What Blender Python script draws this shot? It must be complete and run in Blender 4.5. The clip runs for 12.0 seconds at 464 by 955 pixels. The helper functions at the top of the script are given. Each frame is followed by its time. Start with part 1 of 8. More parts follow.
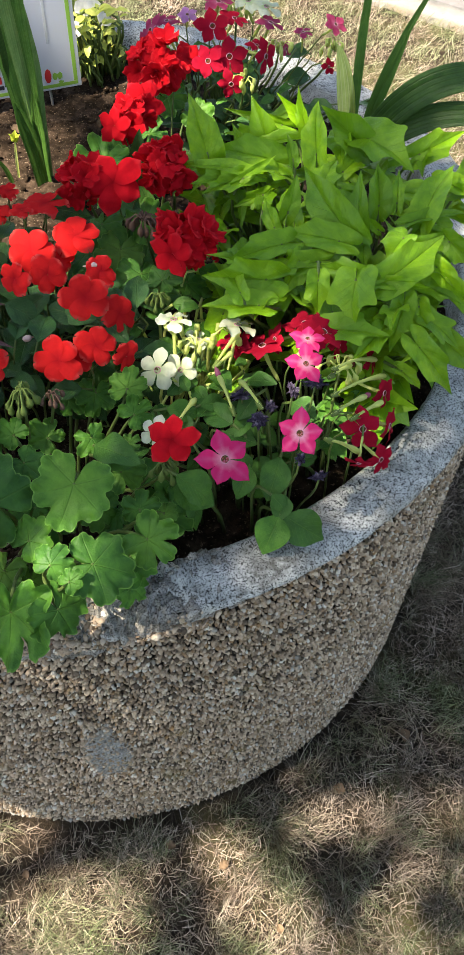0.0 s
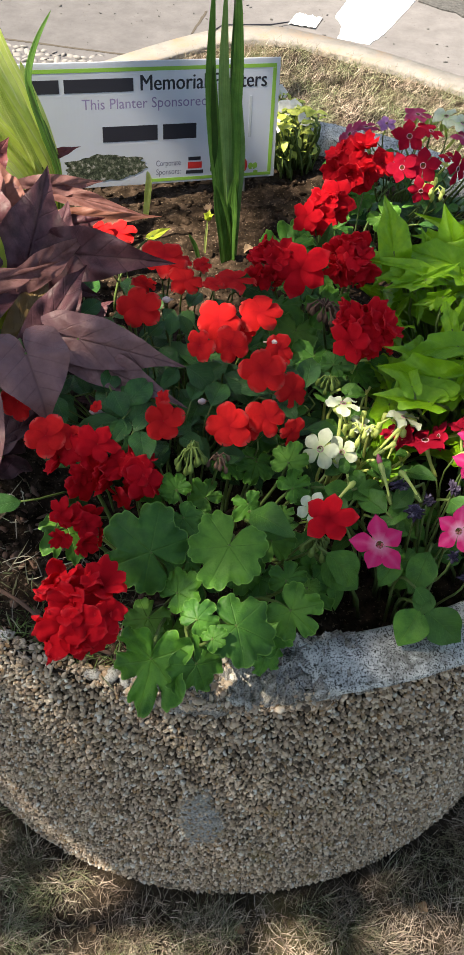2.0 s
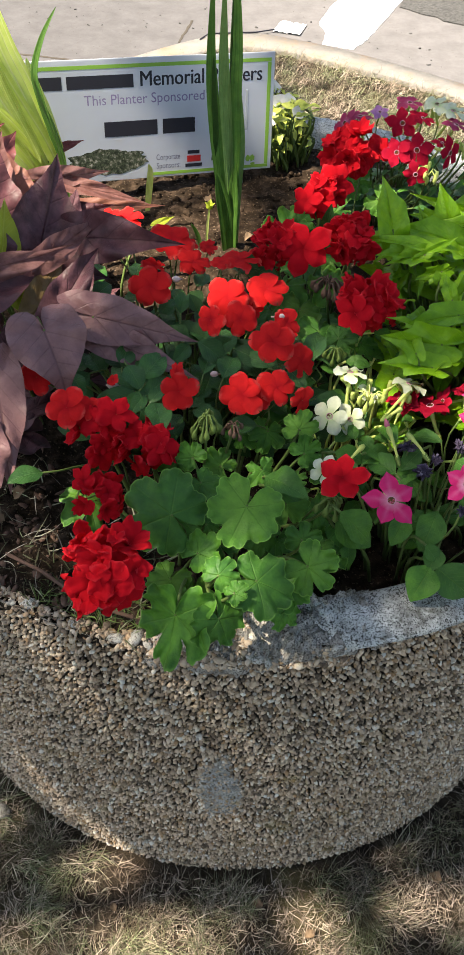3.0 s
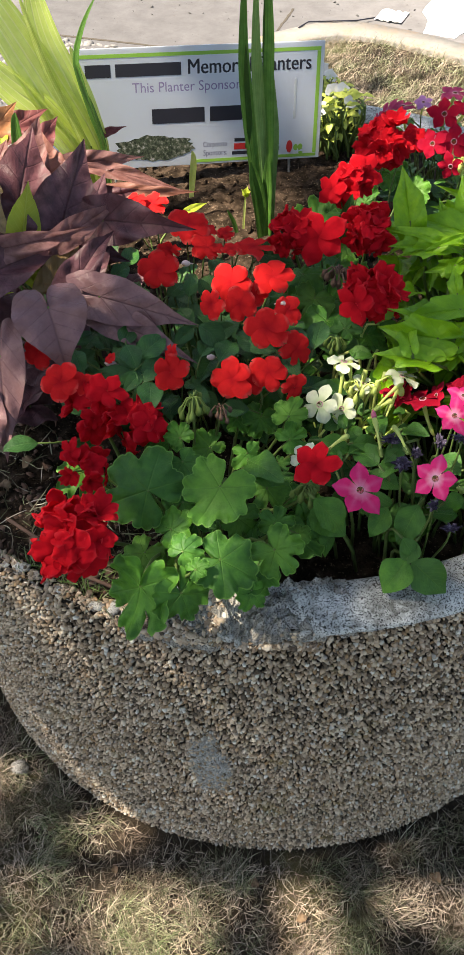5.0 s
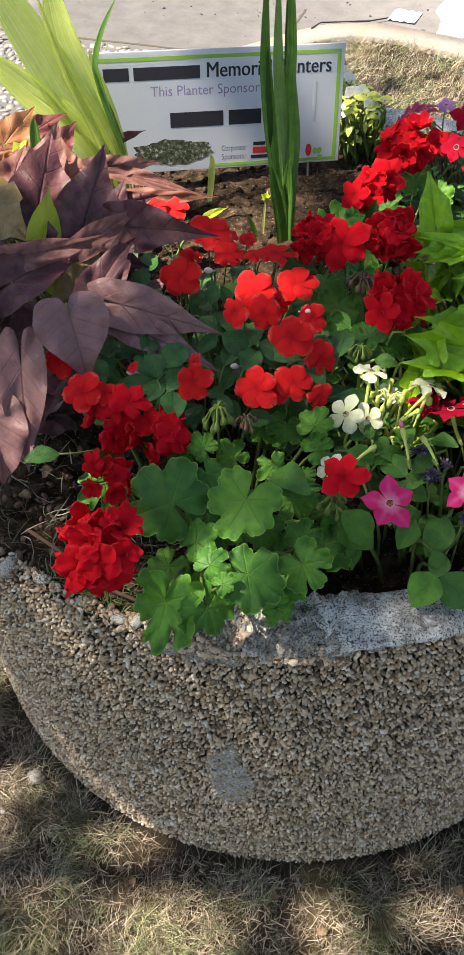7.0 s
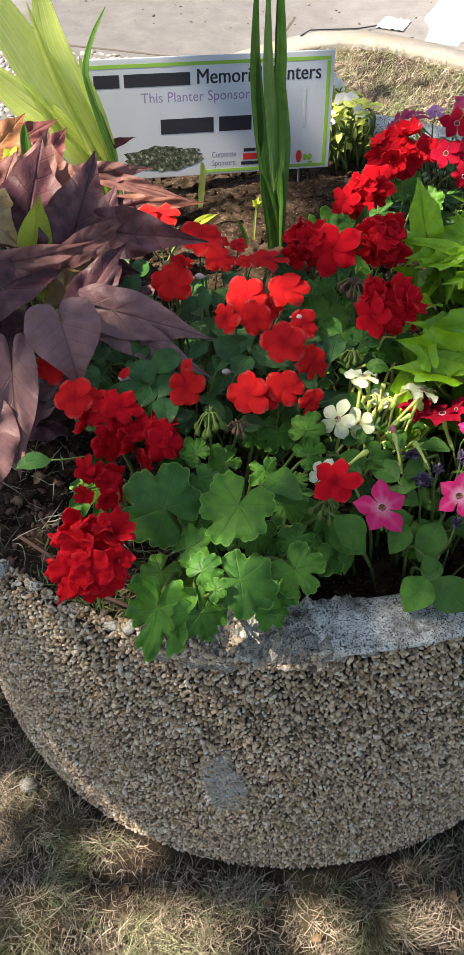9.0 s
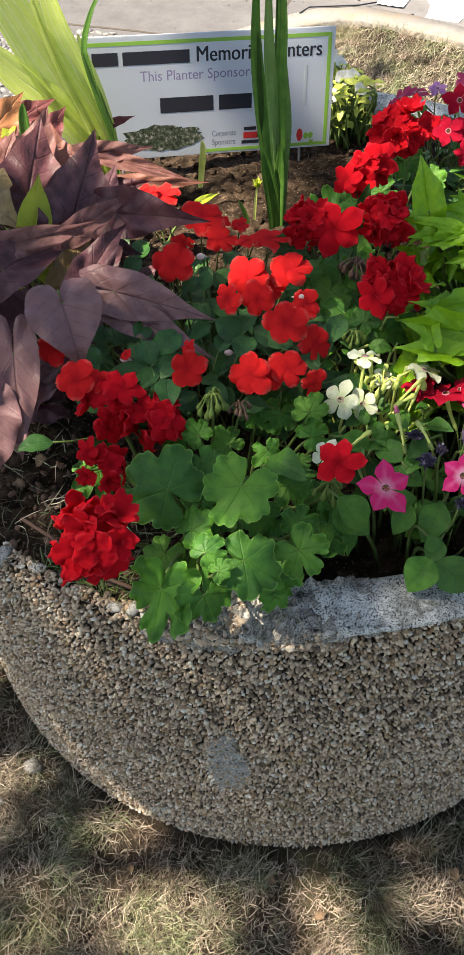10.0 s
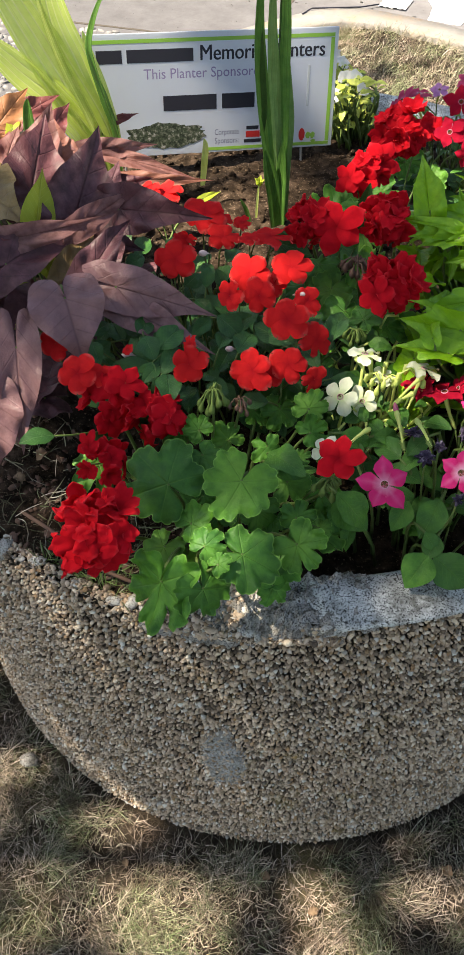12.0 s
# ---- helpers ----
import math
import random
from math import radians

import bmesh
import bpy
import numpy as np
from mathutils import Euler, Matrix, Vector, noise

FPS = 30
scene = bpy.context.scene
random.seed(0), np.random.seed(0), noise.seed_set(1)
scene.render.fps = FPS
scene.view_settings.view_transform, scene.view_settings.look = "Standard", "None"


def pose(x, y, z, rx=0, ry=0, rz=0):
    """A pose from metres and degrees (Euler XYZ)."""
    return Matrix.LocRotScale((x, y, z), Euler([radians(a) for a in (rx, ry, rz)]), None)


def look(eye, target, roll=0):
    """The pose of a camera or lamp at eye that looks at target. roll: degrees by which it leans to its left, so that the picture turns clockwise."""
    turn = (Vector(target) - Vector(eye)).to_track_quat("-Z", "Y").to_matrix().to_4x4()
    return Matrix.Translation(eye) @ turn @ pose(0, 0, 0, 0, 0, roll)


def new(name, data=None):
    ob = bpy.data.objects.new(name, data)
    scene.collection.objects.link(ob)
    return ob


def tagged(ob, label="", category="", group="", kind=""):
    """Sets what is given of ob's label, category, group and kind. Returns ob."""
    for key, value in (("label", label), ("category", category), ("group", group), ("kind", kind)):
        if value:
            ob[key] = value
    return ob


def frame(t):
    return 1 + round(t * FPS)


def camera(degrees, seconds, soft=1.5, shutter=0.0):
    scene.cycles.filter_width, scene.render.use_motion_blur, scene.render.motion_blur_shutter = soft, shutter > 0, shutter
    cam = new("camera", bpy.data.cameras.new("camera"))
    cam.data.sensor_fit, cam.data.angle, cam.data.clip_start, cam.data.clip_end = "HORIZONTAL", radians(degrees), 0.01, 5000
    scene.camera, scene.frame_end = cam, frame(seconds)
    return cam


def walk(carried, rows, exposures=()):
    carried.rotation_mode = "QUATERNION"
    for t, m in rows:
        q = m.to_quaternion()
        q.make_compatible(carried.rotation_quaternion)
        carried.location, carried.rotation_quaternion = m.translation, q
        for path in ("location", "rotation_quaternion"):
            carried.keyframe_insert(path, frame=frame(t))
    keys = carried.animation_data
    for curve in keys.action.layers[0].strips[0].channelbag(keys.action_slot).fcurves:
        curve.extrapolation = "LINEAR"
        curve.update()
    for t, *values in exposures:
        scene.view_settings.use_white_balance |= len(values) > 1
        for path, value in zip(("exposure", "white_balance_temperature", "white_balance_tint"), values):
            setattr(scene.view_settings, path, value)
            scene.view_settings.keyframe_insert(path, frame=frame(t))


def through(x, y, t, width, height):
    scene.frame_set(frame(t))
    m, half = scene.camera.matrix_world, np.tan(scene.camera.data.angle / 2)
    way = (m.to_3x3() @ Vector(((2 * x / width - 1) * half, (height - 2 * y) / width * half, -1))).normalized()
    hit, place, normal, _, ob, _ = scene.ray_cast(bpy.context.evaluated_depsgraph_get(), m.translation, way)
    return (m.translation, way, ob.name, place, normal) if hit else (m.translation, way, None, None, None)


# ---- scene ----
# The camera: hand-held, looking down on a round planter whose centre stands at the origin.
cam = camera(30.47, 12.0, soft=1.1)
PATH = [
    (0.0, (0.0003, -0.9864, 1.4885), (0.1881, -0.2518, 0.4325), 2.88),
    (0.5, (-0.0141, -0.9852, 1.4990), (0.0570, -0.1655, 0.4924), 1.19),
    (1.0, (-0.0192, -0.9712, 1.4976), (0.0228, -0.1373, 0.5011), 2.16),
    (1.5, (-0.0343, -0.9763, 1.5020), (0.0099, -0.1353, 0.5117), 3.13),
    (2.0, (-0.0560, -0.9983, 1.4992), (-0.0118, -0.1494, 0.5156), 2.94),
    (2.5, (-0.0799, -1.0567, 1.4822), (-0.0262, -0.2021, 0.5040), 1.02),
    (3.0, (-0.0814, -1.0564, 1.4918), (-0.0250, -0.1939, 0.5208), 2.01),
    (3.2, (-0.0714, -1.0589, 1.4974), (-0.0209, -0.1958, 0.5265), 3.44),
    (4.8, (0.0458, -1.0755, 1.5009), (-0.0464, -0.2292, 0.5184), -1.49),
    (5.0, (0.0467, -1.0741, 1.5005), (-0.0499, -0.2259, 0.5201), -2.08),
    (5.5, (0.0339, -1.0673, 1.4992), (-0.0708, -0.2145, 0.5236), -2.38),
    (6.0, (0.0285, -1.0613, 1.4977), (-0.0795, -0.2117, 0.5196), -2.57),
    (6.5, (0.0269, -1.0557, 1.4969), (-0.0824, -0.2090, 0.5165), -2.70),
    (8.5, (0.0260, -1.0591, 1.4983), (-0.0732, -0.2055, 0.5229), -2.34),
    (9.0, (0.0257, -1.0566, 1.4964), (-0.0703, -0.2012, 0.5221), -2.27),
    (9.5, (0.0217, -1.0597, 1.4936), (-0.0743, -0.2158, 0.5094), -2.43),
    (10.0, (0.0223, -1.0569, 1.4937), (-0.0723, -0.2211, 0.5025), -2.59),
    (10.5, (0.0245, -1.0532, 1.4919), (-0.0679, -0.2164, 0.5014), -2.70),
    (11.0, (0.0238, -1.0578, 1.4937), (-0.0634, -0.2235, 0.5005), -2.40),
    (11.5, (0.0209, -1.0581, 1.4929), (-0.0683, -0.2232, 0.5005), -2.04),
    (12.0, (0.0199, -1.0658, 1.4952), (-0.0699, -0.2291, 0.5043), -1.70),
]
KELVIN, TINT = 7450, 10
EXPOSURES = [(0.0, 2.18), (0.2, 1.90), (0.7, 1.60), (1.2, 1.64), (2.0, 1.80), (3.0, 1.92), (4.8, 1.96), (8.5, 1.96), (12.0, 1.96)]
walk(cam, [(t, look(eye, target, roll)) for t, eye, target, roll in PATH], [(t, stops, KELVIN, TINT) for t, stops in EXPOSURES])

# Daylight: a clear sky, and a high sun that reaches the place through a tree's crown.
SUN_ELEVATION, SUN_BEARING = 60.0, -100.0   # bearing from +y, to the right
world = bpy.data.worlds.new("world")
scene.world = world
world.use_nodes = True
sky = world.node_tree.nodes.new("ShaderNodeTexSky")
sky.sky_type, sky.sun_disc = "NISHITA", False
sky.sun_elevation, sky.sun_rotation = radians(SUN_ELEVATION), radians(SUN_BEARING)
background = world.node_tree.nodes["Background"]
background.inputs["Strength"].default_value = 0.070
world.node_tree.links.new(sky.outputs["Color"], background.inputs["Color"])
sun_data = bpy.data.lights.new("sun", "SUN")
sun_data.energy, sun_data.angle, sun_data.color = 4.8, radians(0.5), (1.0, 0.95, 0.86)
sun_lamp = new("sun", sun_data)
a, e = radians(SUN_BEARING), radians(SUN_ELEVATION)
SUN_WAY = Vector((math.sin(a) * math.cos(e), math.cos(a) * math.cos(e), math.sin(e)))
sun_lamp.matrix_world = look(SUN_WAY * 20, (0, 0, 0))


# ---- small tools ----
def part(name, data, material, parent=None, label="", at=None, smooth=True):
    """One mesh object under a thing or a part; data is a mesh, a bmesh or (verts, faces)."""
    if isinstance(data, bmesh.types.BMesh):
        mesh = bpy.data.meshes.new(name)
        data.to_mesh(mesh)
        data.free()
    elif isinstance(data, tuple):
        mesh = shape(name, *data)
    else:
        mesh = data
    if material and not mesh.materials:
        for m in material if isinstance(material, (list, tuple)) else [material]:
            mesh.materials.append(m)
    if smooth:
        mesh.shade_smooth()
    ob = new(name, mesh)
    if parent:
        ob.parent = parent
    if at is not None:
        ob.matrix_local = at
    if label:
        ob["label"] = label
    return ob


def shape(name, verts, faces, uv=None):
    """A mesh from arrays; uv holds one pair per vertex."""
    mesh = bpy.data.meshes.new(name)
    mesh.from_pydata([tuple(v) for v in verts], [], [tuple(f) for f in faces])
    if uv is not None:
        layer = mesh.uv_layers.new(name="UVMap")
        index = np.empty(len(mesh.loops), np.int32)
        mesh.loops.foreach_get("vertex_index", index)
        layer.data.foreach_set("uv", np.asarray(uv, np.float32)[index].ravel())
    mesh.update()
    return mesh


def fast_mesh(name, verts, tris):
    """A mesh of triangles from numpy arrays."""
    mesh = bpy.data.meshes.new(name)
    verts, tris = np.asarray(verts, np.float32), np.asarray(tris, np.int32)
    mesh.vertices.add(len(verts))
    mesh.vertices.foreach_set("co", verts.ravel())
    mesh.loops.add(tris.size)
    mesh.loops.foreach_set("vertex_index", tris.ravel())
    mesh.polygons.add(len(tris))
    mesh.polygons.foreach_set("loop_start", np.arange(0, tris.size, 3, dtype=np.int32))
    mesh.polygons.foreach_set("loop_total", np.full(len(tris), 3, np.int32))
    mesh.update(calc_edges=True)
    return mesh


def box(bm, sx, sy, sz, m=Matrix(), bevel=0.0):
    made = bmesh.ops.create_cube(bm, size=1.0, matrix=m @ Matrix.Diagonal((sx, sy, sz, 1)))
    if bevel:
        edges = {e for v in made["verts"] for e in v.link_edges}
        bmesh.ops.bevel(bm, geom=list(edges), offset=bevel, segments=2, affect="EDGES", profile=0.6)


def thing(name, label, category, group="", kind="", at=None):
    ob = new(name)
    ob.empty_display_size = 0.02
    if at is not None:
        ob.matrix_world = at
    return tagged(ob, label, category, group, kind)


# ---- materials ----
class Nodes:
    """Short hand for a node tree."""
    def __init__(self, name):
        self.material = bpy.data.materials.new(name)
        self.material.use_nodes = True
        self.tree = self.material.node_tree
        self.bsdf = self.tree.nodes["Principled BSDF"]
        self.out = self.tree.nodes["Material Output"]

    def put(self, socket, value):
        if isinstance(value, bpy.types.NodeSocket):
            self.tree.links.new(value, socket)
        elif value is not None:
            socket.default_value = value

    def node(self, kind, **inputs):
        n = self.tree.nodes.new(kind)
        for key, value in inputs.items():
            self.put(n.inputs[key], value)
        return n

    def math(self, op, a, b=None, c=None, clamp=False):
        n = self.tree.nodes.new("ShaderNodeMath")
        n.operation, n.use_clamp = op, clamp
        for i, v in enumerate((a, b, c)):
            self.put(n.inputs[i], v)
        return n.outputs[0]

    def ramp(self, factor, *stops):
        n = self.tree.nodes.new("ShaderNodeValToRGB")
        self.put(n.inputs[0], factor)
        while len(n.color_ramp.elements) < len(stops):
            n.color_ramp.elements.new(0.5)
        for el, (p, c) in zip(n.color_ramp.elements, stops):
            el.position, el.color = p, (*c, 1.0)
        return n.outputs["Color"]

    def mix(self, factor, a, b, blend="MIX"):
        n = self.tree.nodes.new("ShaderNodeMix")
        n.data_type, n.blend_type = "RGBA", blend
        self.put(n.inputs[0], factor)
        self.put(n.inputs[6], (*a, 1.0) if isinstance(a, tuple) else a)
        self.put(n.inputs[7], (*b, 1.0) if isinstance(b, tuple) else b)
        return n.outputs[2]

    def where(self, space="Object"):
        return self.tree.nodes.new("ShaderNodeTexCoord").outputs[space]

    def position(self):
        return self.tree.nodes.new("ShaderNodeNewGeometry").outputs["Position"]

    def island(self):
        return self.tree.nodes.new("ShaderNodeNewGeometry").outputs["Random Per Island"]

    def lot(self):
        return self.tree.nodes.new("ShaderNodeObjectInfo").outputs["Random"]

    def noise(self, vector, scale, detail=4.0, rough=0.6):
        n = self.node("ShaderNodeTexNoise", Vector=vector, Scale=scale, Detail=detail, Roughness=rough)
        return n.outputs["Fac"]

    def bump(self, height, strength=0.4, distance=0.002):
        n = self.node("ShaderNodeBump", Height=height, Strength=strength, Distance=distance)
        self.put(self.bsdf.inputs["Normal"], n.outputs[0])
        return n.outputs[0]

    def finish(self, color, rough=0.7, specular=0.4):
        self.put(self.bsdf.inputs["Base Color"], (*color, 1.0) if isinstance(color, tuple) else color)
        self.put(self.bsdf.inputs["Roughness"], rough)
        self.put(self.bsdf.inputs["Specular IOR Level"], specular)
        return self.material


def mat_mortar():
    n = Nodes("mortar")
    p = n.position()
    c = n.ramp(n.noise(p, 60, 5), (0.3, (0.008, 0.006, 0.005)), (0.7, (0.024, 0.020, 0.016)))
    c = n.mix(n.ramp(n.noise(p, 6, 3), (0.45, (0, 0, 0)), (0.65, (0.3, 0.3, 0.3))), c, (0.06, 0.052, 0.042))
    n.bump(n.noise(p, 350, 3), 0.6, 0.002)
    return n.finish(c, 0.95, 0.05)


def mat_pebble():
    n = Nodes("pebble")
    r = n.math("FRACT", n.math("ADD", n.island(), n.lot()))
    c = n.ramp(r, (0.0, (0.0541, 0.0384, 0.0278)), (0.14, (0.176, 0.125, 0.087)), (0.30, (0.487, 0.364, 0.26)), (0.46, (0.703, 0.551, 0.405)), (0.58, (0.27, 0.189, 0.124)),
               (0.70, (0.88, 0.736, 0.568)), (0.80, (0.365, 0.263, 0.179)), (0.88, (0.374, 0.222, 0.107)), (0.94, (0.88, 0.847, 0.762)), (1.0, (0.101, 0.0743, 0.0532)))
    p = n.position()
    c = n.mix(n.math("MULTIPLY", n.noise(p, 500, 3), 0.35), c, (0.25, 0.205, 0.16))
    c = n.mix(n.ramp(n.noise(p, 5, 4), (0.42, (0, 0, 0)), (0.7, (0.15, 0.15, 0.15))), c, (0.17, 0.15, 0.11))
    lichen = n.math("MULTIPLY", n.ramp(n.noise(p, 16, 4), (0.60, (0, 0, 0)), (0.70, (0.6, 0.6, 0.6))), n.noise(p, 220, 2))
    c = n.mix(lichen, c, (0.27, 0.20, 0.05))
    n.bump(n.noise(p, 700, 3), 0.35, 0.001)
    return n.finish(c, 0.85, 0.12)


def mat_concrete(name, dark, light, speck):
    n = Nodes(name)
    p = n.position()
    c = n.ramp(n.noise(p, 45, 6, 0.7), (0.34, dark), (0.62, light))
    pits = n.math("MINIMUM", n.noise(p, 520, 3, 0.75), n.math("ADD", n.noise(p, 230, 3, 0.7), 0.055))
    c = n.mix(n.ramp(pits, (0.41, (1, 1, 1)), (0.48, (0, 0, 0))), c, speck)
    c = n.mix(n.ramp(n.noise(p, 190, 3), (0.62, (0, 0, 0)), (0.72, (0.7, 0.7, 0.7))), c, (0.12, 0.115, 0.105))
    c = n.mix(n.ramp(n.noise(p, 11, 4), (0.5, (0, 0, 0)), (0.72, (0.55, 0.55, 0.55))), c, (0.22, 0.2, 0.16))
    dirt = n.math("MULTIPLY", n.ramp(n.noise(p, 6.5, 4, 0.6), (0.57, (0, 0, 0)), (0.66, (1, 1, 1))), n.ramp(n.noise(p, 130, 4, 0.7), (0.42, (0, 0, 0)), (0.58, (0.75, 0.75, 0.75))))
    c = n.mix(dirt, c, (0.065, 0.060, 0.048))
    n.bump(n.math("ADD", pits, n.noise(p, 120, 4)), 0.5, 0.002)
    return n.finish(c, 0.9, 0.12)


def mat_soil():
    n = Nodes("soil")
    p = n.position()
    c = n.ramp(n.noise(p, 45, 6), (0.28, (0.006, 0.004, 0.003)), (0.5, (0.022, 0.015, 0.010)), (0.74, (0.085, 0.057, 0.040)))
    c = n.mix(n.ramp(n.noise(p, 260, 2), (0.62, (0, 0, 0)), (0.70, (0.8, 0.8, 0.8))), c, (0.19, 0.14, 0.1))
    n.bump(n.noise(p, 180, 5), 0.9, 0.004)
    return n.finish(c, 0.97, 0.04)


def mat_ground():
    n = Nodes("turf_soil")
    p = n.position()
    c = n.ramp(n.noise(p, 18, 6), (0.3, (0.016, 0.012, 0.009)), (0.55, (0.042, 0.032, 0.023)), (0.75, (0.095, 0.074, 0.052)))
    c = n.mix(n.ramp(n.noise(p, 3, 4), (0.5, (0, 0, 0)), (0.66, (0.6, 0.6, 0.6))), c, (0.12, 0.115, 0.05))
    n.bump(n.noise(p, 120, 5), 0.8, 0.006)
    return n.finish(c, 0.97, 0.04)


def mat_grass(name, low, high):
    """Dry and green blades; the green ones stand in patches."""
    n = Nodes(name)
    r, p = n.island(), n.position()
    dry = n.ramp(r, (0.0, (0.055, 0.044, 0.034)), (0.22, (0.22, 0.172, 0.134)), (0.45, (0.44, 0.360, 0.290)), (0.58, (0.050, 0.040, 0.032)), (0.68, (0.13, 0.10, 0.076)), (0.84, (0.66, 0.555, 0.465)), (1.0, (0.31, 0.232, 0.175)))
    green = n.ramp(r, (0.0, (0.040, 0.062, 0.022)), (0.5, (0.125, 0.165, 0.070)), (0.8, (0.29, 0.33, 0.19)), (1.0, (0.09, 0.12, 0.06)))
    lush = n.ramp(n.math("ADD", n.noise(p, 7.0, 3), n.math("MULTIPLY", n.math("FRACT", n.math("MULTIPLY", r, 37.0)), 0.22)), (low, (0, 0, 0)), (high, (0.9, 0.9, 0.9)))
    worn = n.ramp(n.noise(p, 13, 4), (0.38, (0.6, 0.6, 0.6)), (0.50, (0, 0, 0)))
    return n.finish(n.mix(worn, n.mix(lush, dry, green), (0.105, 0.072, 0.052)), 0.85, 0.08)


def mat_paving(name, light, dark, scale, stain=None):
    n = Nodes(name)
    p = n.position()
    c = n.ramp(n.noise(p, scale, 6, 0.7), (0.3, dark), (0.7, light))
    c = n.mix(n.ramp(n.noise(p, 90, 3), (0.64, (0, 0, 0)), (0.74, (0.8, 0.8, 0.8))), c, (0.10, 0.09, 0.08))
    if stain:
        c = n.mix(n.ramp(n.noise(p, 7, 5, 0.7), (0.5, (0, 0, 0)), (0.68, (0.75, 0.75, 0.75))), c, stain)
    n.bump(n.noise(p, 220, 4), 0.5, 0.003)
    return n.finish(c, 0.9, 0.25)


def mat_plain(name, color, rough=0.6, specular=0.4, grain=60.0, vary=0.18, metal=0.0):
    """Paint, print or plastic with a faint unevenness."""
    n = Nodes(name)
    f = n.noise(n.position(), grain, 4)
    c = n.mix(n.math("MULTIPLY", f, vary * 2), color, tuple(v * 0.55 for v in color))
    n.bsdf.inputs["Metallic"].default_value = metal
    n.bump(f, 0.15, 0.001)
    return n.finish(c, rough, specular)


MORTAR, PEBBLE, SOIL, TURF, GRASS = mat_mortar(), mat_pebble(), mat_soil(), mat_ground(), mat_grass("green_grass", 0.50, 0.74)
RIM = mat_concrete("smooth_concrete", (0.31, 0.32, 0.308), (0.66, 0.675, 0.65), (0.022, 0.022, 0.022))
BROKEN = mat_concrete("broken_concrete", (0.16, 0.15, 0.135), (0.42, 0.40, 0.37), (0.045, 0.04, 0.034))
SMEAR = mat_concrete("cement_smear", (0.25, 0.246, 0.238), (0.52, 0.515, 0.50), (0.07, 0.065, 0.06))
CRUMB = mat_concrete("cement_crumb", (0.34, 0.33, 0.30), (0.56, 0.54, 0.49), (0.16, 0.14, 0.12))
KERB = mat_paving("kerb_concrete", (0.25, 0.236, 0.220), (0.155, 0.145, 0.133), 14, (0.22, 0.145, 0.085))
ASPHALT = mat_paving("asphalt", (0.10, 0.098, 0.096), (0.03, 0.03, 0.03), 70)
STREET = mat_paving("street_concrete", (0.145, 0.139, 0.144), (0.100, 0.096, 0.099), 9)
SPALLED = mat_paving("spalled_concrete", (0.225, 0.216, 0.212), (0.15, 0.143, 0.138), 40)
ROAD_PAINT = mat_plain("white_road_paint", (0.82, 0.82, 0.82), 0.7, 0.3, 40, 0.12)

# ---- ground, kerb and street ----
PLANTER_R, RIM_W, PLANTER_H = 0.61, 0.066, 0.717


def lumps(x, y):
    return 0.012 * noise.noise(Vector((x * 5, y * 5, 3.0))) + 0.005 * noise.noise(Vector((x * 18, y * 18, 8.0)))


def kerb_y(x):
    """The near edge of the kerb, which swings towards the planter on one side."""
    return max(1.35, 2.70 - (0.62 * (x - 0.15) ** 1.4 if x > 0.15 else 0.80 * (0.15 - x) ** 1.4))


def ground_sheet():
    """One sheet: fine near the planter, wide towards the horizon."""
    near = np.linspace(-3.0, 3.0, 121)
    far = np.array([3.6, 4.6, 6.5, 10, 18, 40, 90, 200, 400])
    line = np.concatenate([-far[::-1], near, far])
    n = len(line)
    verts = [(x, y, lumps(x, y) - 0.012 if max(abs(x), abs(y)) <= 3 else -0.02) for y in line for x in line]
    faces = [(j * n + i, j * n + i + 1, (j + 1) * n + i + 1, (j + 1) * n + i) for j in range(n - 1) for i in range(n - 1)]
    ob = part("ground", (verts, faces), TURF)
    tagged(ob, "dry worn lawn with bare brown earth", "ground", kind="structure")


ground_sheet()


def strip(name, near, far, z0, z1, material, x0=-9.0, x1=9.0, step=0.06):
    """A slab between two edge lines, with a front face."""
    bm = bmesh.new()
    rows = []
    count = int((x1 - x0) / step)
    for i in range(count + 1):
        x = x0 + (x1 - x0) * i / count
        wob = 0.004 * noise.noise(Vector((x * 9, 0, 5)))
        rows.append([bm.verts.new((x, near(x) + wob, z0)), bm.verts.new((x, near(x) + 0.004 + wob, z1 - 0.006)), bm.verts.new((x, near(x) + 0.012 + wob, z1)), bm.verts.new((x, far(x), z1)), bm.verts.new((x, far(x), z0))])
    for p, q in zip(rows, rows[1:]):
        for k in range(4):
            bm.faces.new((p[k], q[k], q[k + 1], p[k + 1]))
    return part(name, bm, material)


tagged(strip("kerb", kerb_y, lambda x: kerb_y(x) + 0.155, -0.05, 0.012, KERB), "weathered tan concrete kerb beside the lawn", "kerb", kind="structure")
tagged(strip("street", lambda x: kerb_y(x) + 0.158, lambda x: 60.0, -0.05, 0.004, STREET), "sunlit pale concrete street surface", "road", kind="structure")

# ---- the planter ----
planter = thing("planter", "round exposed-aggregate concrete planter with a broken rim", "planter")


def polar(angle, r, z=0.0):
    """A place on the planter; angle in degrees from the front (-y), to the right."""
    a = radians(angle)
    return Vector((r * math.sin(a), -r * math.cos(a), z))


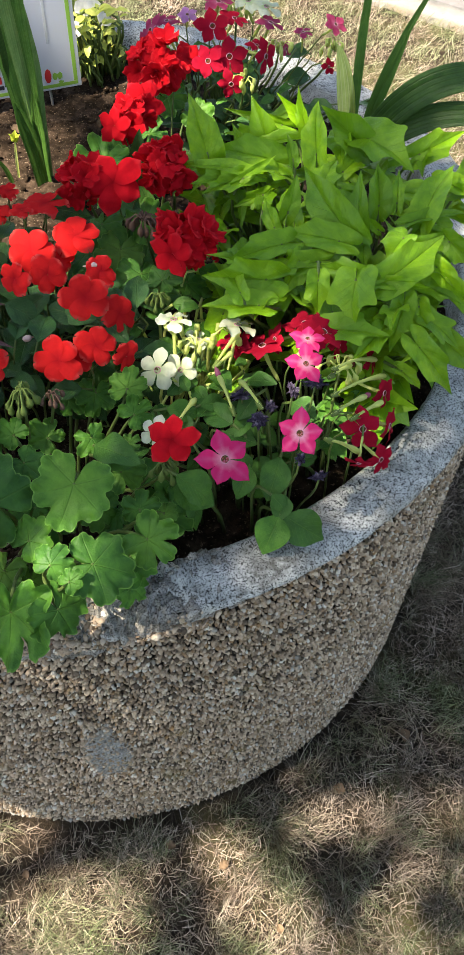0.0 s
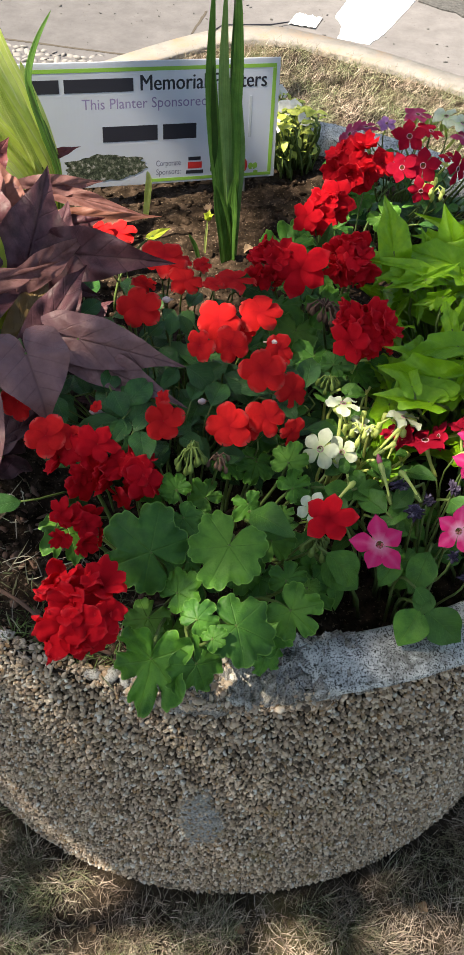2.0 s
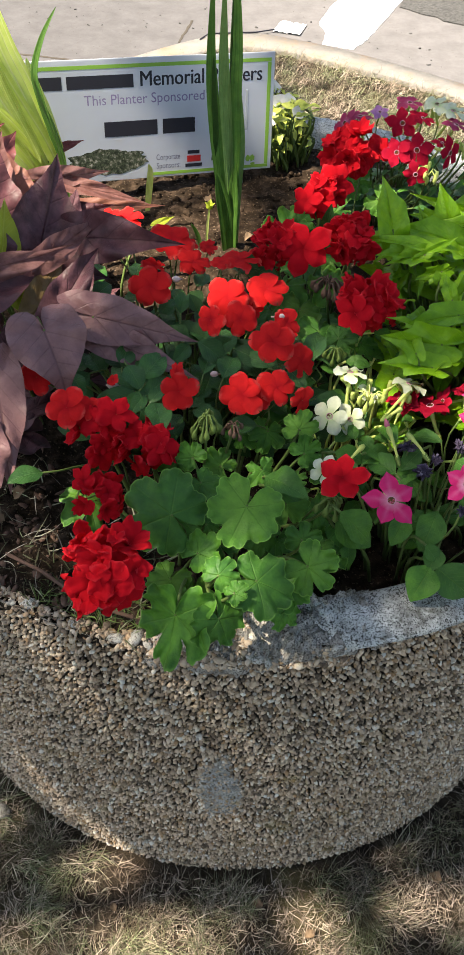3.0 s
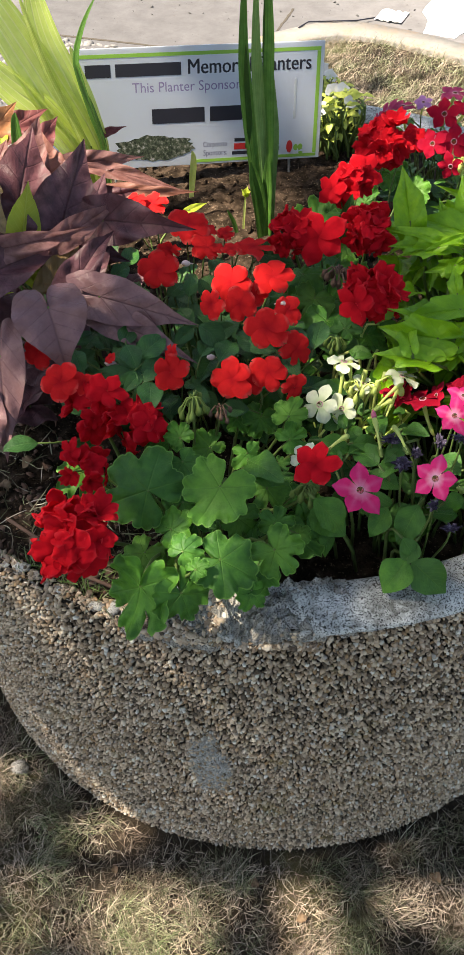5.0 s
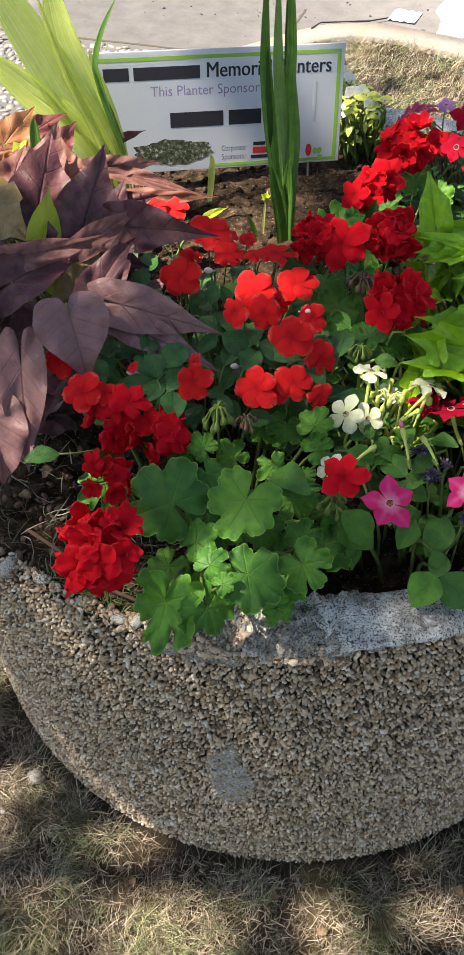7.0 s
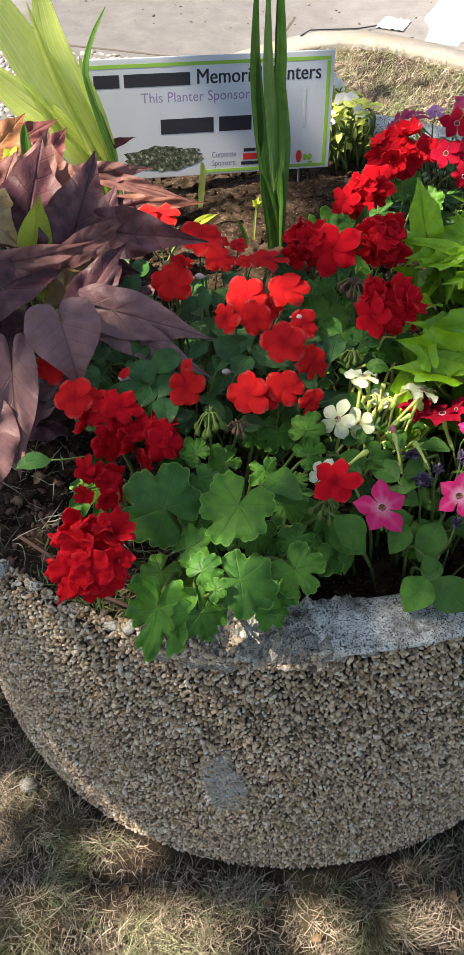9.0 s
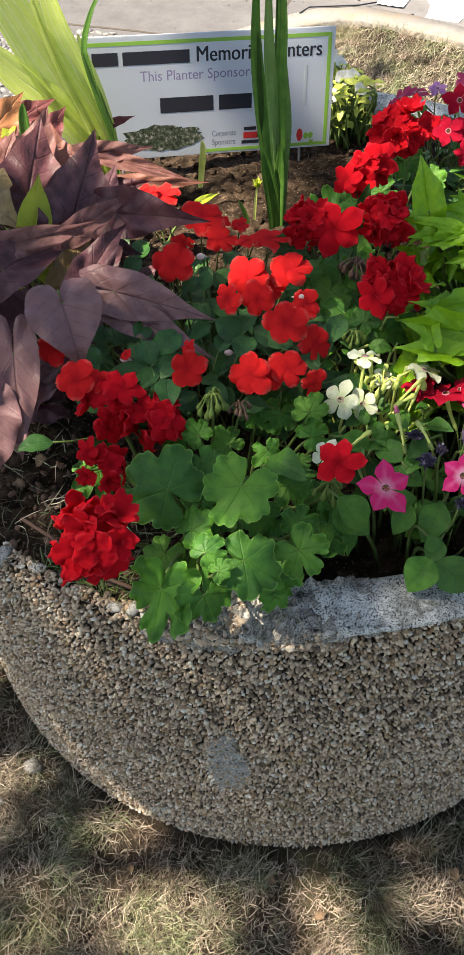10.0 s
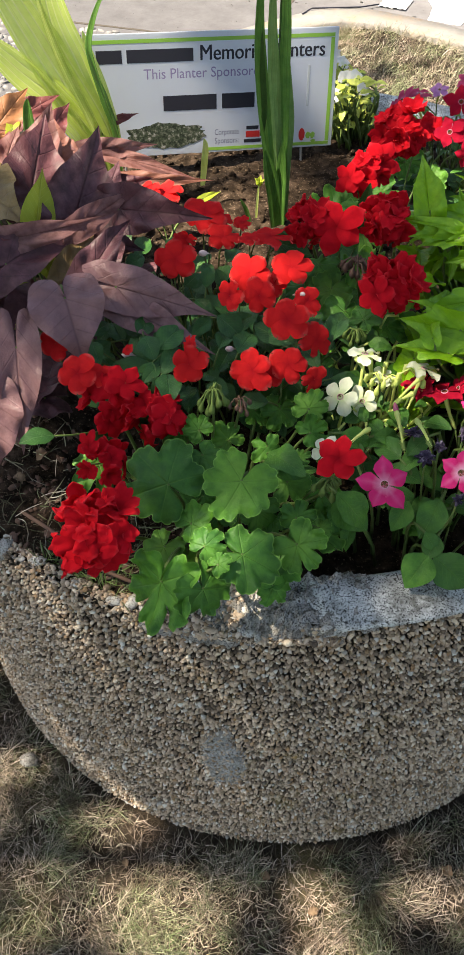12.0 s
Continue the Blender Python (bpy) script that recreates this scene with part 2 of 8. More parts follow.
def wall_top(angle):
    """Height of the wall: the rim is broken off along one stretch of the front."""
    d = 0.0
    if -75 < angle < 4.0:
        d = min(1.0, (4.0 - angle) / 6.0, (angle + 75) / 10.0)
        d = d * d * (3 - 2 * d)
    ragged = 0.008 * noise.noise(Vector((angle * 0.35, 1, 0))) + 0.005 * noise.noise(Vector((angle * 1.3, 4, 0)))
    return 0.7085 - d * 0.0235 + ragged * d


def inner_top(angle):
    """Height of the wall's inner edge."""
    return wall_top(angle) + 0.002


def lathe_wall():
    n = 360
    verts, faces = [], []
    rings = 9
    for i in range(n):
        ang = i * 360.0 / n - 180
        top = wall_top(ang)
        jag = 0.006 * noise.noise(Vector((ang * 0.6, 9, 2))) if top < 0.68 else 0
        up = inner_top(ang)
        lost = max(0.0, min(1.0, (-10 - ang) / 4.0, (ang + 75) / 8.0))
        up -= 0.022 * lost
        for r, z in ((0.592, -0.03), (0.600, 0.0), (0.6018, 0.02), (0.6018, top - 0.006), (0.600, top), (0.585 + 0.008 * lost + jag, top + (up - top) * (0.62 - 0.4 * lost) + jag * 0.5), (0.560, up), (0.545, up - 0.004), (0.545, 0.55)):
            verts.append(polar(ang, r, z))
    for i in range(n):
        j = (i + 1) % n
        for k in range(rings - 1):
            faces.append((i * rings + k, j * rings + k, j * rings + k + 1, i * rings + k + 1))
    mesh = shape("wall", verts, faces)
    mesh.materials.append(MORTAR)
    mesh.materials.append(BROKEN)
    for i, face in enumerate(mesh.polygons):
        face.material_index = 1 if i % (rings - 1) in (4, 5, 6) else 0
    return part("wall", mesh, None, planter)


wall = lathe_wall()


def rim_band():
    """The smooth cast band on top, from one broken end round to the other."""
    bm = bmesh.new()
    last, count = 283.0, 300
    starts = (9.0, 8.9, 8.7, 8.2, 7.4, 6.0, 4.6, 4.4, 4.4)
    ro, ri, z = PLANTER_R + 0.001, PLANTER_R - RIM_W, PLANTER_H
    profile = [(ro - 0.009, z - 0.012), (ro - 0.003, z - 0.0105), (ro - 0.001, z - 0.008), (ro - 0.004, z - 0.004), (ro - 0.011, z - 0.0008), (ro - 0.03, z), (ri + 0.006, z - 0.001), (ri, z - 0.006), (ri - 0.002, 0.62)]
    rows = []
    for j in range(5, 0, -1):
        drop = (j / 5) ** 1.4
        rows.append([bm.verts.new(polar(starts[k] - 2.0 * j / 5 + 0.8 * noise.noise(Vector((k * 1.7, 3, j * 0.9))), r - 0.004 * drop, h - 0.020 * drop * (1 - 0.35 * k / 8) + 0.003 * noise.noise(Vector((k * 2.1, j * 1.3, 6))))) for k, (r, h) in enumerate(profile)])
    for i in range(count + 1):
        ang = i
        row = []
        for k, (r, h) in enumerate(profile):
            w = 0.0016 * noise.noise(Vector((ang * 0.9, k * 0.7, 1)))
            chip = max(0.0, noise.noise(Vector((ang * 0.22, 5, 0))) - 0.35) * 0.014 if k in (2, 3, 4) else 0
            begin = starts[k] + (0.7 * noise.noise(Vector((k * 1.7, 3, 0))) if k else 0)
            row.append(bm.verts.new(polar(begin + (last - begin) * i / count, r + w - chip, h + w - chip * 0.6)))
        rows.append(row)
    for p, q in zip(rows, rows[1:]):
        for k in range(len(profile) - 1):
            bm.faces.new((p[k], q[k], q[k + 1], p[k + 1]))
    bm.faces.new(rows[0][::-1])
    bm.faces.new(rows[-1])
    return part("rim", bm, RIM, planter, "smooth speckled grey concrete rim")


rim_band()


def broken_edge():
    """Rough aggregate where the cast rim has broken away."""
    verts, faces, n, k = [], [], 110, 16
    for j in range(k + 1):
        for i in range(n + 1):
            ang = -13.5 + 25.0 * i / n
            s = j / k
            p = polar(ang, 0.6070 - 0.062 * s ** 1.25 - 0.006 * max(0.0, noise.noise(Vector((ang * 0.5, 2, 8)))))
            lift = 0.012 * max(0.0, min(1.0, (ang + 3) / 5)) + 0.020 * max(0.0, min(1.0, (ang + 1) / 5)) * (1 - s) ** 2 + 0.014 * s * max(0.0, min(1.0, (ang + 15) / 12)) - (0.014 + 0.008 * noise.noise(Vector((ang * 0.7, 7, 1)))) * (1 - s) ** 3
            p += p.normalized() * (0.003 * noise.noise(p * 130 + Vector((0, 0, j * 0.3))) + 0.0025 * noise.noise(p * 300 + Vector((0, 0, j * 0.5))))
            rough = 0.006 * noise.noise(p * 75) + 0.006 * noise.noise(p * 190) + 0.003 * noise.noise(p * 460)
            verts.append(p + Vector((0, 0, 0.691 + lift + rough - (0.014 if i in (0, n) or j == 0 else 0))))
    for j in range(k):
        for i in range(n):
            a_ = j * (n + 1) + i
            faces.append((a_, a_ + 1, a_ + n + 2, a_ + n + 1))
    part("broken_edge", (verts, faces), BROKEN, planter, "rough broken concrete edge", smooth=False)


broken_edge()

ICO = bmesh.new()
bmesh.ops.create_icosphere(ICO, subdivisions=1, radius=1.0)
ICO_V = np.array([v.co for v in ICO.verts])
ICO.verts.ensure_lookup_table()
ICO_F = np.array([[v.index for v in f.verts] for f in ICO.faces])
ICO.free()


def many(mats, offsets, base_v, base_f):
    """Copies of one small shape, joined: mats (n,3,3), offsets (n,3)."""
    v = np.einsum("nij,kj->nki", mats, base_v) + offsets[:, None, :]
    f = base_f[None] + (np.arange(len(offsets)) * len(base_v))[:, None, None]
    return v.reshape(-1, 3), f.reshape(-1, 3)


def in_smear(ang, z):
    return ((ang + 5.4) / 3.1) ** 2 + ((z - 0.330) / 0.120) ** 2


def pebble_field(rng, a0, a1, pitch, size):
    """Angles, heights, sizes and turns of pebbles pressed into the wall."""
    rows, out = int(0.78 / (pitch * 0.87)), []
    step = math.degrees(pitch / 0.607)
    for j in range(rows):
        z = 0.004 + j * pitch * 0.87
        count = int((a1 - a0) / step)
        ang = a0 + (np.arange(count) + (j % 2) * 0.5 + rng.uniform(-0.36, 0.36, count)) * step
        zz = z + rng.uniform(-0.33, 0.33, count) * pitch
        s = size * rng.uniform(0.62, 1.28, count)
        for a_, z_, s_ in zip(ang, zz, s):
            top, up = wall_top(a_), inner_top(a_)
            over = (z_ - top + 0.004) / 0.056
            if over > 0:
                continue
            over = max(0.0, over)
            out.append((a_, z_ if over == 0 else top + (up - top) * (1 - (1 - over) ** 1.6), s_ * (0.9 if over else 1.0), 0.6035 - 0.042 * over, 0.3 + 0.6 * over if over else 0.0))
    return np.array(out)


def pebble_frames(rng, field, sink):
    a_ = np.radians(field[:, 0])
    n = len(field)
    tip = field[:, 4]
    level = np.stack([np.sin(a_), -np.cos(a_), 0 * a_], 1)
    out_ = np.stack([np.sin(a_) * np.cos(tip), -np.cos(a_) * np.cos(tip), np.sin(tip)], 1)
    side = np.stack([np.cos(a_), np.sin(a_), 0 * a_], 1)
    up = np.cross(side, -out_)
    turn = rng.normal(0.5, 0.7, n)[:, None]
    x, y = side * np.cos(turn) + up * np.sin(turn), up * np.cos(turn) - side * np.sin(turn)
    s = field[:, 2][:, None]
    jitter = lambda lo, hi: rng.uniform(lo, hi, (n, 1))
    mats = np.stack([x * s * jitter(0.56, 0.80), y * s * jitter(0.46, 0.70), (out_ + x * jitter(-0.3, 0.3) + y * jitter(-0.3, 0.3)) * s * jitter(0.55, 0.85)], 2)
    off = level * (field[:, 3:4] + rng.uniform(-0.0012, 0.0012, (n, 1)) - sink[:, None])
    off[:, 2] = field[:, 1]
    return mats, off


def edge_grit():
    """Loose chips and aggregate along the broken top of the wall."""
    rng = np.random.default_rng(17)
    n = 3300
    ang = np.where(rng.uniform(size=n) < 0.32, rng.uniform(-70, -11, n), rng.uniform(-13, 8, n))
    bare = ang > -12
    r = np.where(bare, 0.6085 - 0.056 * rng.uniform(0, 1, n) ** 2.0, rng.uniform(0.584, 0.605, n))
    top = np.array([wall_top(a_) for a_ in ang])
    z = np.where(bare, 0.683 + 0.38 * (0.607 - r) * np.clip((ang + 15) / 10, 0.2, 1), top - 0.001 + 0.2 * (0.605 - r)) + rng.uniform(-0.002, 0.002, n)
    a_ = np.radians(ang)
    spots = np.stack([r * np.sin(a_), -r * np.cos(a_), z], 1)
    size = np.where(bare, 0.0012 + 0.0030 * rng.uniform(0, 1, n) ** 2, rng.uniform(0.0014, 0.0034, n))
    mats = (rng.normal(size=(n, 3, 3)) * 0.35 + np.eye(3)[None]) * size[:, None, None]
    v, f = many(mats, spots, ICO_V * rng.uniform(0.75, 1.2, (len(ICO_V), 1)), ICO_F)
    tagged(part("broken_grit", fast_mesh("broken_grit", v, f), PEBBLE, planter, smooth=False), kind="stuff")
    # cement crumbs; by the rim end their pale colour also stands for sunlight
    for k, (deg, rad, big) in enumerate(((-16.5, 0.594, 0.009), (-14.6, 0.590, 0.012), (-13.2, 0.595, 0.007), (-27.0, 0.59, 0.010), (-31.5, 0.597, 0.013), (-21.5, 0.592, 0.006), (-1.5, 0.601, 0.008), (-0.6, 0.605, 0.006), (-2.4, 0.600, 0.005), (6.2, 0.606, 0.006))):
        mesh = fast_mesh("crumb", ICO_V * rng.uniform(0.7, 1.3, (len(ICO_V), 1)) * np.array([1.3, 0.8, 0.6]) * big, ICO_F)
        part("crumb", mesh, CRUMB, planter, "pale broken cement crumb", at=Matrix.Translation(polar(deg, rad, wall_top(deg) + 0.001)) @ Matrix.Rotation(k * 1.1, 4, "Z"), smooth=False)


edge_grit()


def pebbles():
    rng = np.random.default_rng(5)
    front = pebble_field(rng, -66, 66, 0.0057, 0.0049)
    rest = pebble_field(rng, 66, 294, 0.0125, 0.0125)
    field = np.concatenate([front, rest])
    smear = in_smear(field[:, 0], field[:, 1]) + 0.5 * np.sin(field[:, 0] * 3.1) * np.sin(field[:, 1] * 140)
    sink = np.where(smear < 1, 0.0010 * rng.uniform(0.2, 1.2, len(field)), 0)
    mats, off = pebble_frames(rng, field, sink)
    mats[:, :, :] *= np.where(rng.uniform(size=(len(field), 1, 1)) < 0.06, 1.35, 1.0)
    # the stretch that the camera stands nearest to: pebbles one by one
    near = (np.abs(field[:, 0] - 10) < 7.2) & (field[:, 1] > 0.555)
    picked = np.flatnonzero(near)[:300]
    keep = np.ones(len(field), bool)
    keep[picked] = False
    angular = [ICO_V * rng.uniform(0.55, 1.38, (len(ICO_V), 1)) for _ in range(6)]
    pick = rng.integers(0, 6, len(field))
    vs, fs, count = [], [], 0
    for k in range(6):
        use = keep & (pick == k)
        v, f = many(mats[use], off[use], angular[k], ICO_F)
        vs.append(v)
        fs.append(f + count)
        count += len(v)
    tagged(part("pebble_facing", fast_mesh("pebble_facing", np.concatenate(vs), np.concatenate(fs)), PEBBLE, wall, smooth=False), kind="stuff")
    ones = [fast_mesh("pebble", a_, ICO_F) for a_ in angular]
    for i in picked:
        m = Matrix(mats[i].tolist()).to_4x4()
        m.translation = off[i]
        part("pebble", ones[pick[i]], PEBBLE, wall, at=m, smooth=False)


def smear_patch():
    verts, faces, n, k = [], [], 80, 30
    for j in range(k + 1):
        for i in range(n):
            t = i * 2 * math.pi / n
            rad = j / k * (1 + 0.5 * noise.noise(Vector((math.cos(t) * 1.6, math.sin(t) * 1.6, 4))))
            ang, z = -5.4 + 3.1 * rad * math.cos(t), 0.330 + 0.120 * rad * math.sin(t)
            edge = max(0.0, (j / k - 0.75) * 4)
            verts.append(polar(ang, 0.6047 - 0.003 * edge + 0.0034 * noise.noise(Vector((ang * 1.4, z * 100, 0))), z))
    for j in range(k):
        for i in range(n):
            faces.append((j * n + i, j * n + (i + 1) % n, (j + 1) * n + (i + 1) % n, (j + 1) * n + i))
    part("cement_smear", (verts, faces), SMEAR, planter, "pale cement smear")


smear_patch()


def soil_z(x, y):
    r = math.hypot(x, y)
    z = 0.700 + 0.022 * math.exp(-((x + 0.05) ** 2 + (y - 0.2) ** 2) / 0.06)
    ang = math.degrees(math.atan2(x, -y))
    if -80 < ang < 0 and r > 0.3:
        w = min(1.0, -ang / 14.0, (ang + 80) / 12.0)
        z -= 0.014 * w * min(1.0, (r - 0.3) / 0.2)
    z -= 0.045 * max(0.0, min(1.0, (ang - 2) / 10.0, (125 - ang) / 20.0)) * max(0.0, min(1.0, (r - 0.36) / 0.14))
    z += 0.010 * noise.noise(Vector((x * 14, y * 14, 0))) + 0.006 * noise.noise(Vector((x * 40, y * 40, 2))) + 0.003 * noise.noise(Vector((x * 110, y * 110, 6)))
    return min(z - 0.03 * max(0.0, (r - 0.5) / 0.05) * (0 if -75 < ang < 4 else 1), wall_top(ang) - 0.001 + (0.600 - r) * 0.4 if -75 < ang < -12 else 0.694 + (0.565 - r) * 0.7)


def soil_bed():
    rings, n = 90, 300
    verts, faces = [(0, 0, soil_z(0, 0))], []
    for j in range(1, rings + 1):
        r = 0.562 * j / rings
        for i in range(n):
            a_ = i * 2 * math.pi / n
            deg = math.degrees(math.atan2(math.sin(a_), math.cos(a_)))
            out = r * (1 + 0.067 * max(0.0, min(1.0, (-deg - 12) / 5.0, (deg + 75) / 8.0)))
            x, y = out * math.sin(a_), -out * math.cos(a_)
            verts.append((x, y, soil_z(x, y)))
    for i in range(n):
        faces.append((0, 1 + i, 1 + (i + 1) % n))
    for j in range(rings - 1):
        for i in range(n):
            p, q = 1 + j * n, 1 + (j + 1) * n
            faces.append((p + i, q + i, q + (i + 1) % n, p + (i + 1) % n))
    tagged(part("soil_bed", (verts, faces), SOIL), "dark crumbly potting soil filling the planter", "soil", kind="structure")


soil_bed()

# ---- the sign ----
INK = mat_plain("black_print", (0.02, 0.02, 0.03), 0.5, 0.3)
MAUVE = mat_plain("mauve_print", (0.25, 0.20, 0.36), 0.5, 0.3)
SLATE = mat_plain("slate_print", (0.13, 0.13, 0.2), 0.5, 0.3)
LEAF_PRINT = mat_plain("green_print", (0.22, 0.42, 0.06), 0.5, 0.3)
RED_PRINT = mat_plain("red_print", (0.55, 0.03, 0.03), 0.5, 0.3)
WIRE = mat_plain("galvanised_wire", (0.30, 0.29, 0.28), 0.5, 0.5, metal=0.6)


def mat_bush_print():
    n = Nodes("printed_bush")
    p = n.position()
    c = n.ramp(n.noise(p, 160, 3, 0.7), (0.34, (0.010, 0.014, 0.010)), (0.50, (0.05, 0.065, 0.04)), (0.60, (0.16, 0.16, 0.13)), (0.70, (0.42, 0.40, 0.40)))
    return n.finish(c, 0.5, 0.3)


def mat_sign_panel():
    """Fluted plastic that lets some light through."""
    n = Nodes("fluted_plastic")
    p = n.where("Object")
    flutes = n.node("ShaderNodeTexWave", Vector=p, Scale=55.0, Distortion=0.0)
    c = n.mix(n.ramp(n.noise(p, 14, 4), (0.45, (0, 0, 0)), (0.75, (0.35, 0.35, 0.35))), (0.54, 0.57, 0.63), (0.43, 0.45, 0.50))
    n.bump(flutes.outputs["Fac"], 0.05, 0.0006)
    n.finish(c, 0.42, 0.4)
    glow = n.node("ShaderNodeBsdfTranslucent", Color=(0.75, 0.78, 0.86, 1))
    both = n.node("ShaderNodeMixShader", Fac=0.35)
    n.tree.links.new(n.bsdf.outputs[0], both.inputs[1])
    n.tree.links.new(glow.outputs[0], both.inputs[2])
    n.tree.links.new(both.outputs[0], n.out.inputs[0])
    return n.material


SIGN_W, SIGN_H = 0.414, 0.187
sign_pose = Matrix.Translation((-0.139, 0.317, 0.835)) @ Matrix.Rotation(radians(17.0), 4, "Z") @ Matrix.Rotation(radians(-11.5), 4, "X") @ Matrix.Rotation(radians(3.9), 4, "Y")
sign = thing("garden_sign", "white corrugated plastic sign with green border, staked in soil", "sign", at=sign_pose)


def sign_part(name, data, material, label="", smooth=False):
    return part(name, data, material, sign, label, smooth=smooth)


bm = bmesh.new()
box(bm, SIGN_W, 0.004, SIGN_H, Matrix(), 0.0008)
sign_part("panel", bm, mat_sign_panel())


def on_sign(u, v, lift=0.0021):
    """A spot on the sign's face: u from its left edge, v from its top, both 0 to 1."""
    return Vector(((u - 0.5) * SIGN_W, -lift, (0.5 - v) * SIGN_H))


def sign_bar(name, u0, u1, v0, v1, material, label=""):
    bm = bmesh.new()
    a_, b_ = on_sign(u0, v0), on_sign(u1, v1)
    box(bm, b_.x - a_.x, 0.0003, a_.z - b_.z, Matrix.Translation((a_ + b_) / 2))
    return sign_part(name, bm, material, label)


def sign_text(words, u, v, height, width, material, bold=False):
    """Words of the built-in font, fitted to a height and a width."""
    curve = bpy.data.curves.new("writing", "FONT")
    curve.body, curve.size, curve.resolution_u = words, 1.0, 3
    holder = bpy.data.objects.new("writing", curve)
    scene.collection.objects.link(holder)
    bpy.context.view_layer.update()
    mesh = bpy.data.meshes.new_from_object(holder.evaluated_get(bpy.context.evaluated_depsgraph_get()))
    bpy.data.objects.remove(holder)
    xs, ys = [c.co.x for c in mesh.vertices], [c.co.y for c in mesh.vertices]
    sx, sy = width * SIGN_W / (max(xs) - min(xs)), height * SIGN_H / 0.72
    corner = on_sign(u, v)
    for c in mesh.vertices:
        c.co = (corner.x + (c.co.x - min(xs)) * sx, corner.y, corner.z + c.co.y * sy)
    mesh.materials.clear()
    # every letter is a part
    root = list(range(len(mesh.vertices)))

    def find(i):
        while root[i] != i:
            i = root[i]
        return i

    for face in mesh.polygons:
        first = find(face.vertices[0])
        for i in face.vertices[1:]:
            root[find(i)] = first
    letters = {}
    for face in mesh.polygons:
        letters.setdefault(find(face.vertices[0]), []).append(tuple(face.vertices))
    for faces in letters.values():
        used = sorted({i for f in faces for i in f})
        place = {i: k for k, i in enumerate(used)}
        verts, polys = [mesh.vertices[i].co.copy() for i in used], [tuple(place[i] for i in f) for f in faces]
        if bold:
            n = len(verts)
            verts += [c + Vector((0.0010, -0.0002, 0.0003)) for c in verts]
            polys += [tuple(i + n for i in f) for f in polys]
        sign_part("letter", (verts, polys), material)


sign_bar("border_top", 0.012, 0.985, 0.045, 0.075, LEAF_PRINT)
sign_bar("border_side", 0.970, 0.985, 0.078, 0.952, LEAF_PRINT)
sign_bar("border_foot", 0.47, 0.985, 0.955, 0.982, LEAF_PRINT)
for u0, u1 in ((0.044, 0.142), (0.160, 0.418)):
    sign_bar("name_bar", u0, u1, 0.125, 0.228, INK)
sign_text("Memorial Planters", 0.445, 0.225, 0.125, 0.50, INK, True)
sign_text("This Planter Sponsored By:", 0.222, 0.36, 0.085, 0.56, MAUVE)
for u0, u1 in ((0.294, 0.508), (0.530, 0.664)):
    sign_bar("name_bar", u0, u1, 0.50, 0.625, INK)
sign_text("Corporate", 0.50, 0.85, 0.052, 0.10, SLATE)
sign_text("Sponsors:", 0.50, 0.925, 0.052, 0.10, SLATE)
sign_bar("logo", 0.632, 0.683, 0.785, 0.815, INK)
sign_bar("logo", 0.630, 0.688, 0.83, 0.885, RED_PRINT)
sign_bar("logo", 0.622, 0.694, 0.90, 0.93, INK)
sign_bar("logo", 0.790, 0.815, 0.82, 0.865, LEAF_PRINT)
sign_bar("logo", 0.785, 0.825, 0.88, 0.915, SLATE)


def sign_blob(name, u, v, ru, rv, material, rough=0.12, seed=0.0):
    bm = bmesh.new()
    ring = []
    for i in range(72):
        t = i * 2 * math.pi / 72
        k = 1 + rough * noise.noise(Vector((math.cos(t) * 3, math.sin(t) * 3, seed))) * 2 + rough * 0.8 * noise.noise(Vector((math.cos(t) * 9, math.sin(t) * 9, seed)))
        ring.append(bm.verts.new(on_sign(u + ru * k * math.cos(t), v + rv * k * math.sin(t), 0.0023)))
    bm.faces.new(ring)
    bmesh.ops.recalc_face_normals(bm, faces=bm.faces)
    return sign_part(name, bm, material)


sign_blob("bush_picture", 0.300, 0.835, 0.158, 0.108, mat_bush_print(), 0.13, 2.0)
sign_blob("logo", 0.868, 0.885, 0.013, 0.055, RED_PRINT, 0.05)
for k, (u, v) in enumerate(((0.895, 0.895), (0.915, 0.895), (0.918, 0.945))):
    sign_blob("logo", u, v, 0.010, 0.028 if k < 2 else 0.012, LEAF_PRINT, 0.2, k)


# the stake's shade showing through the panel, painted as a thin grey bar
STAKE_SHADE = mat_plain("grey_stake_shade", (0.42, 0.45, 0.48), 0.5, 0.3, 30, 0.2)
sign_bar("stake_shade", 0.880, 0.890, 0.30, 0.64, STAKE_SHADE, "faint grey shade of the stake behind, painted on")


def tube(points, radii, sides=6):
    """A bent tube through the points, with a radius at each."""
    bm = bmesh.new()
    rings = []
    for i, p in enumerate(points):
        way = (points[min(i + 1, len(points) - 1)] - points[max(i - 1, 0)]).normalized()
        x = way.cross(Vector((0.31, 0.77, 0.55))).normalized()
        y = way.cross(x)
        r = radii[i] if isinstance(radii, (list, tuple)) else radii
        rings.append([bm.verts.new(p + (x * math.cos(k * 2 * math.pi / sides) + y * math.sin(k * 2 * math.pi / sides)) * r) for k in range(sides)])
    for p, q in zip(rings, rings[1:]):
        for k in range(sides):
            bm.faces.new((p[k], p[(k + 1) % sides], q[(k + 1) % sides], q[k]))
    bm.faces.new(rings[0][::-1])
    bm.faces.new(rings[-1])
    return bm


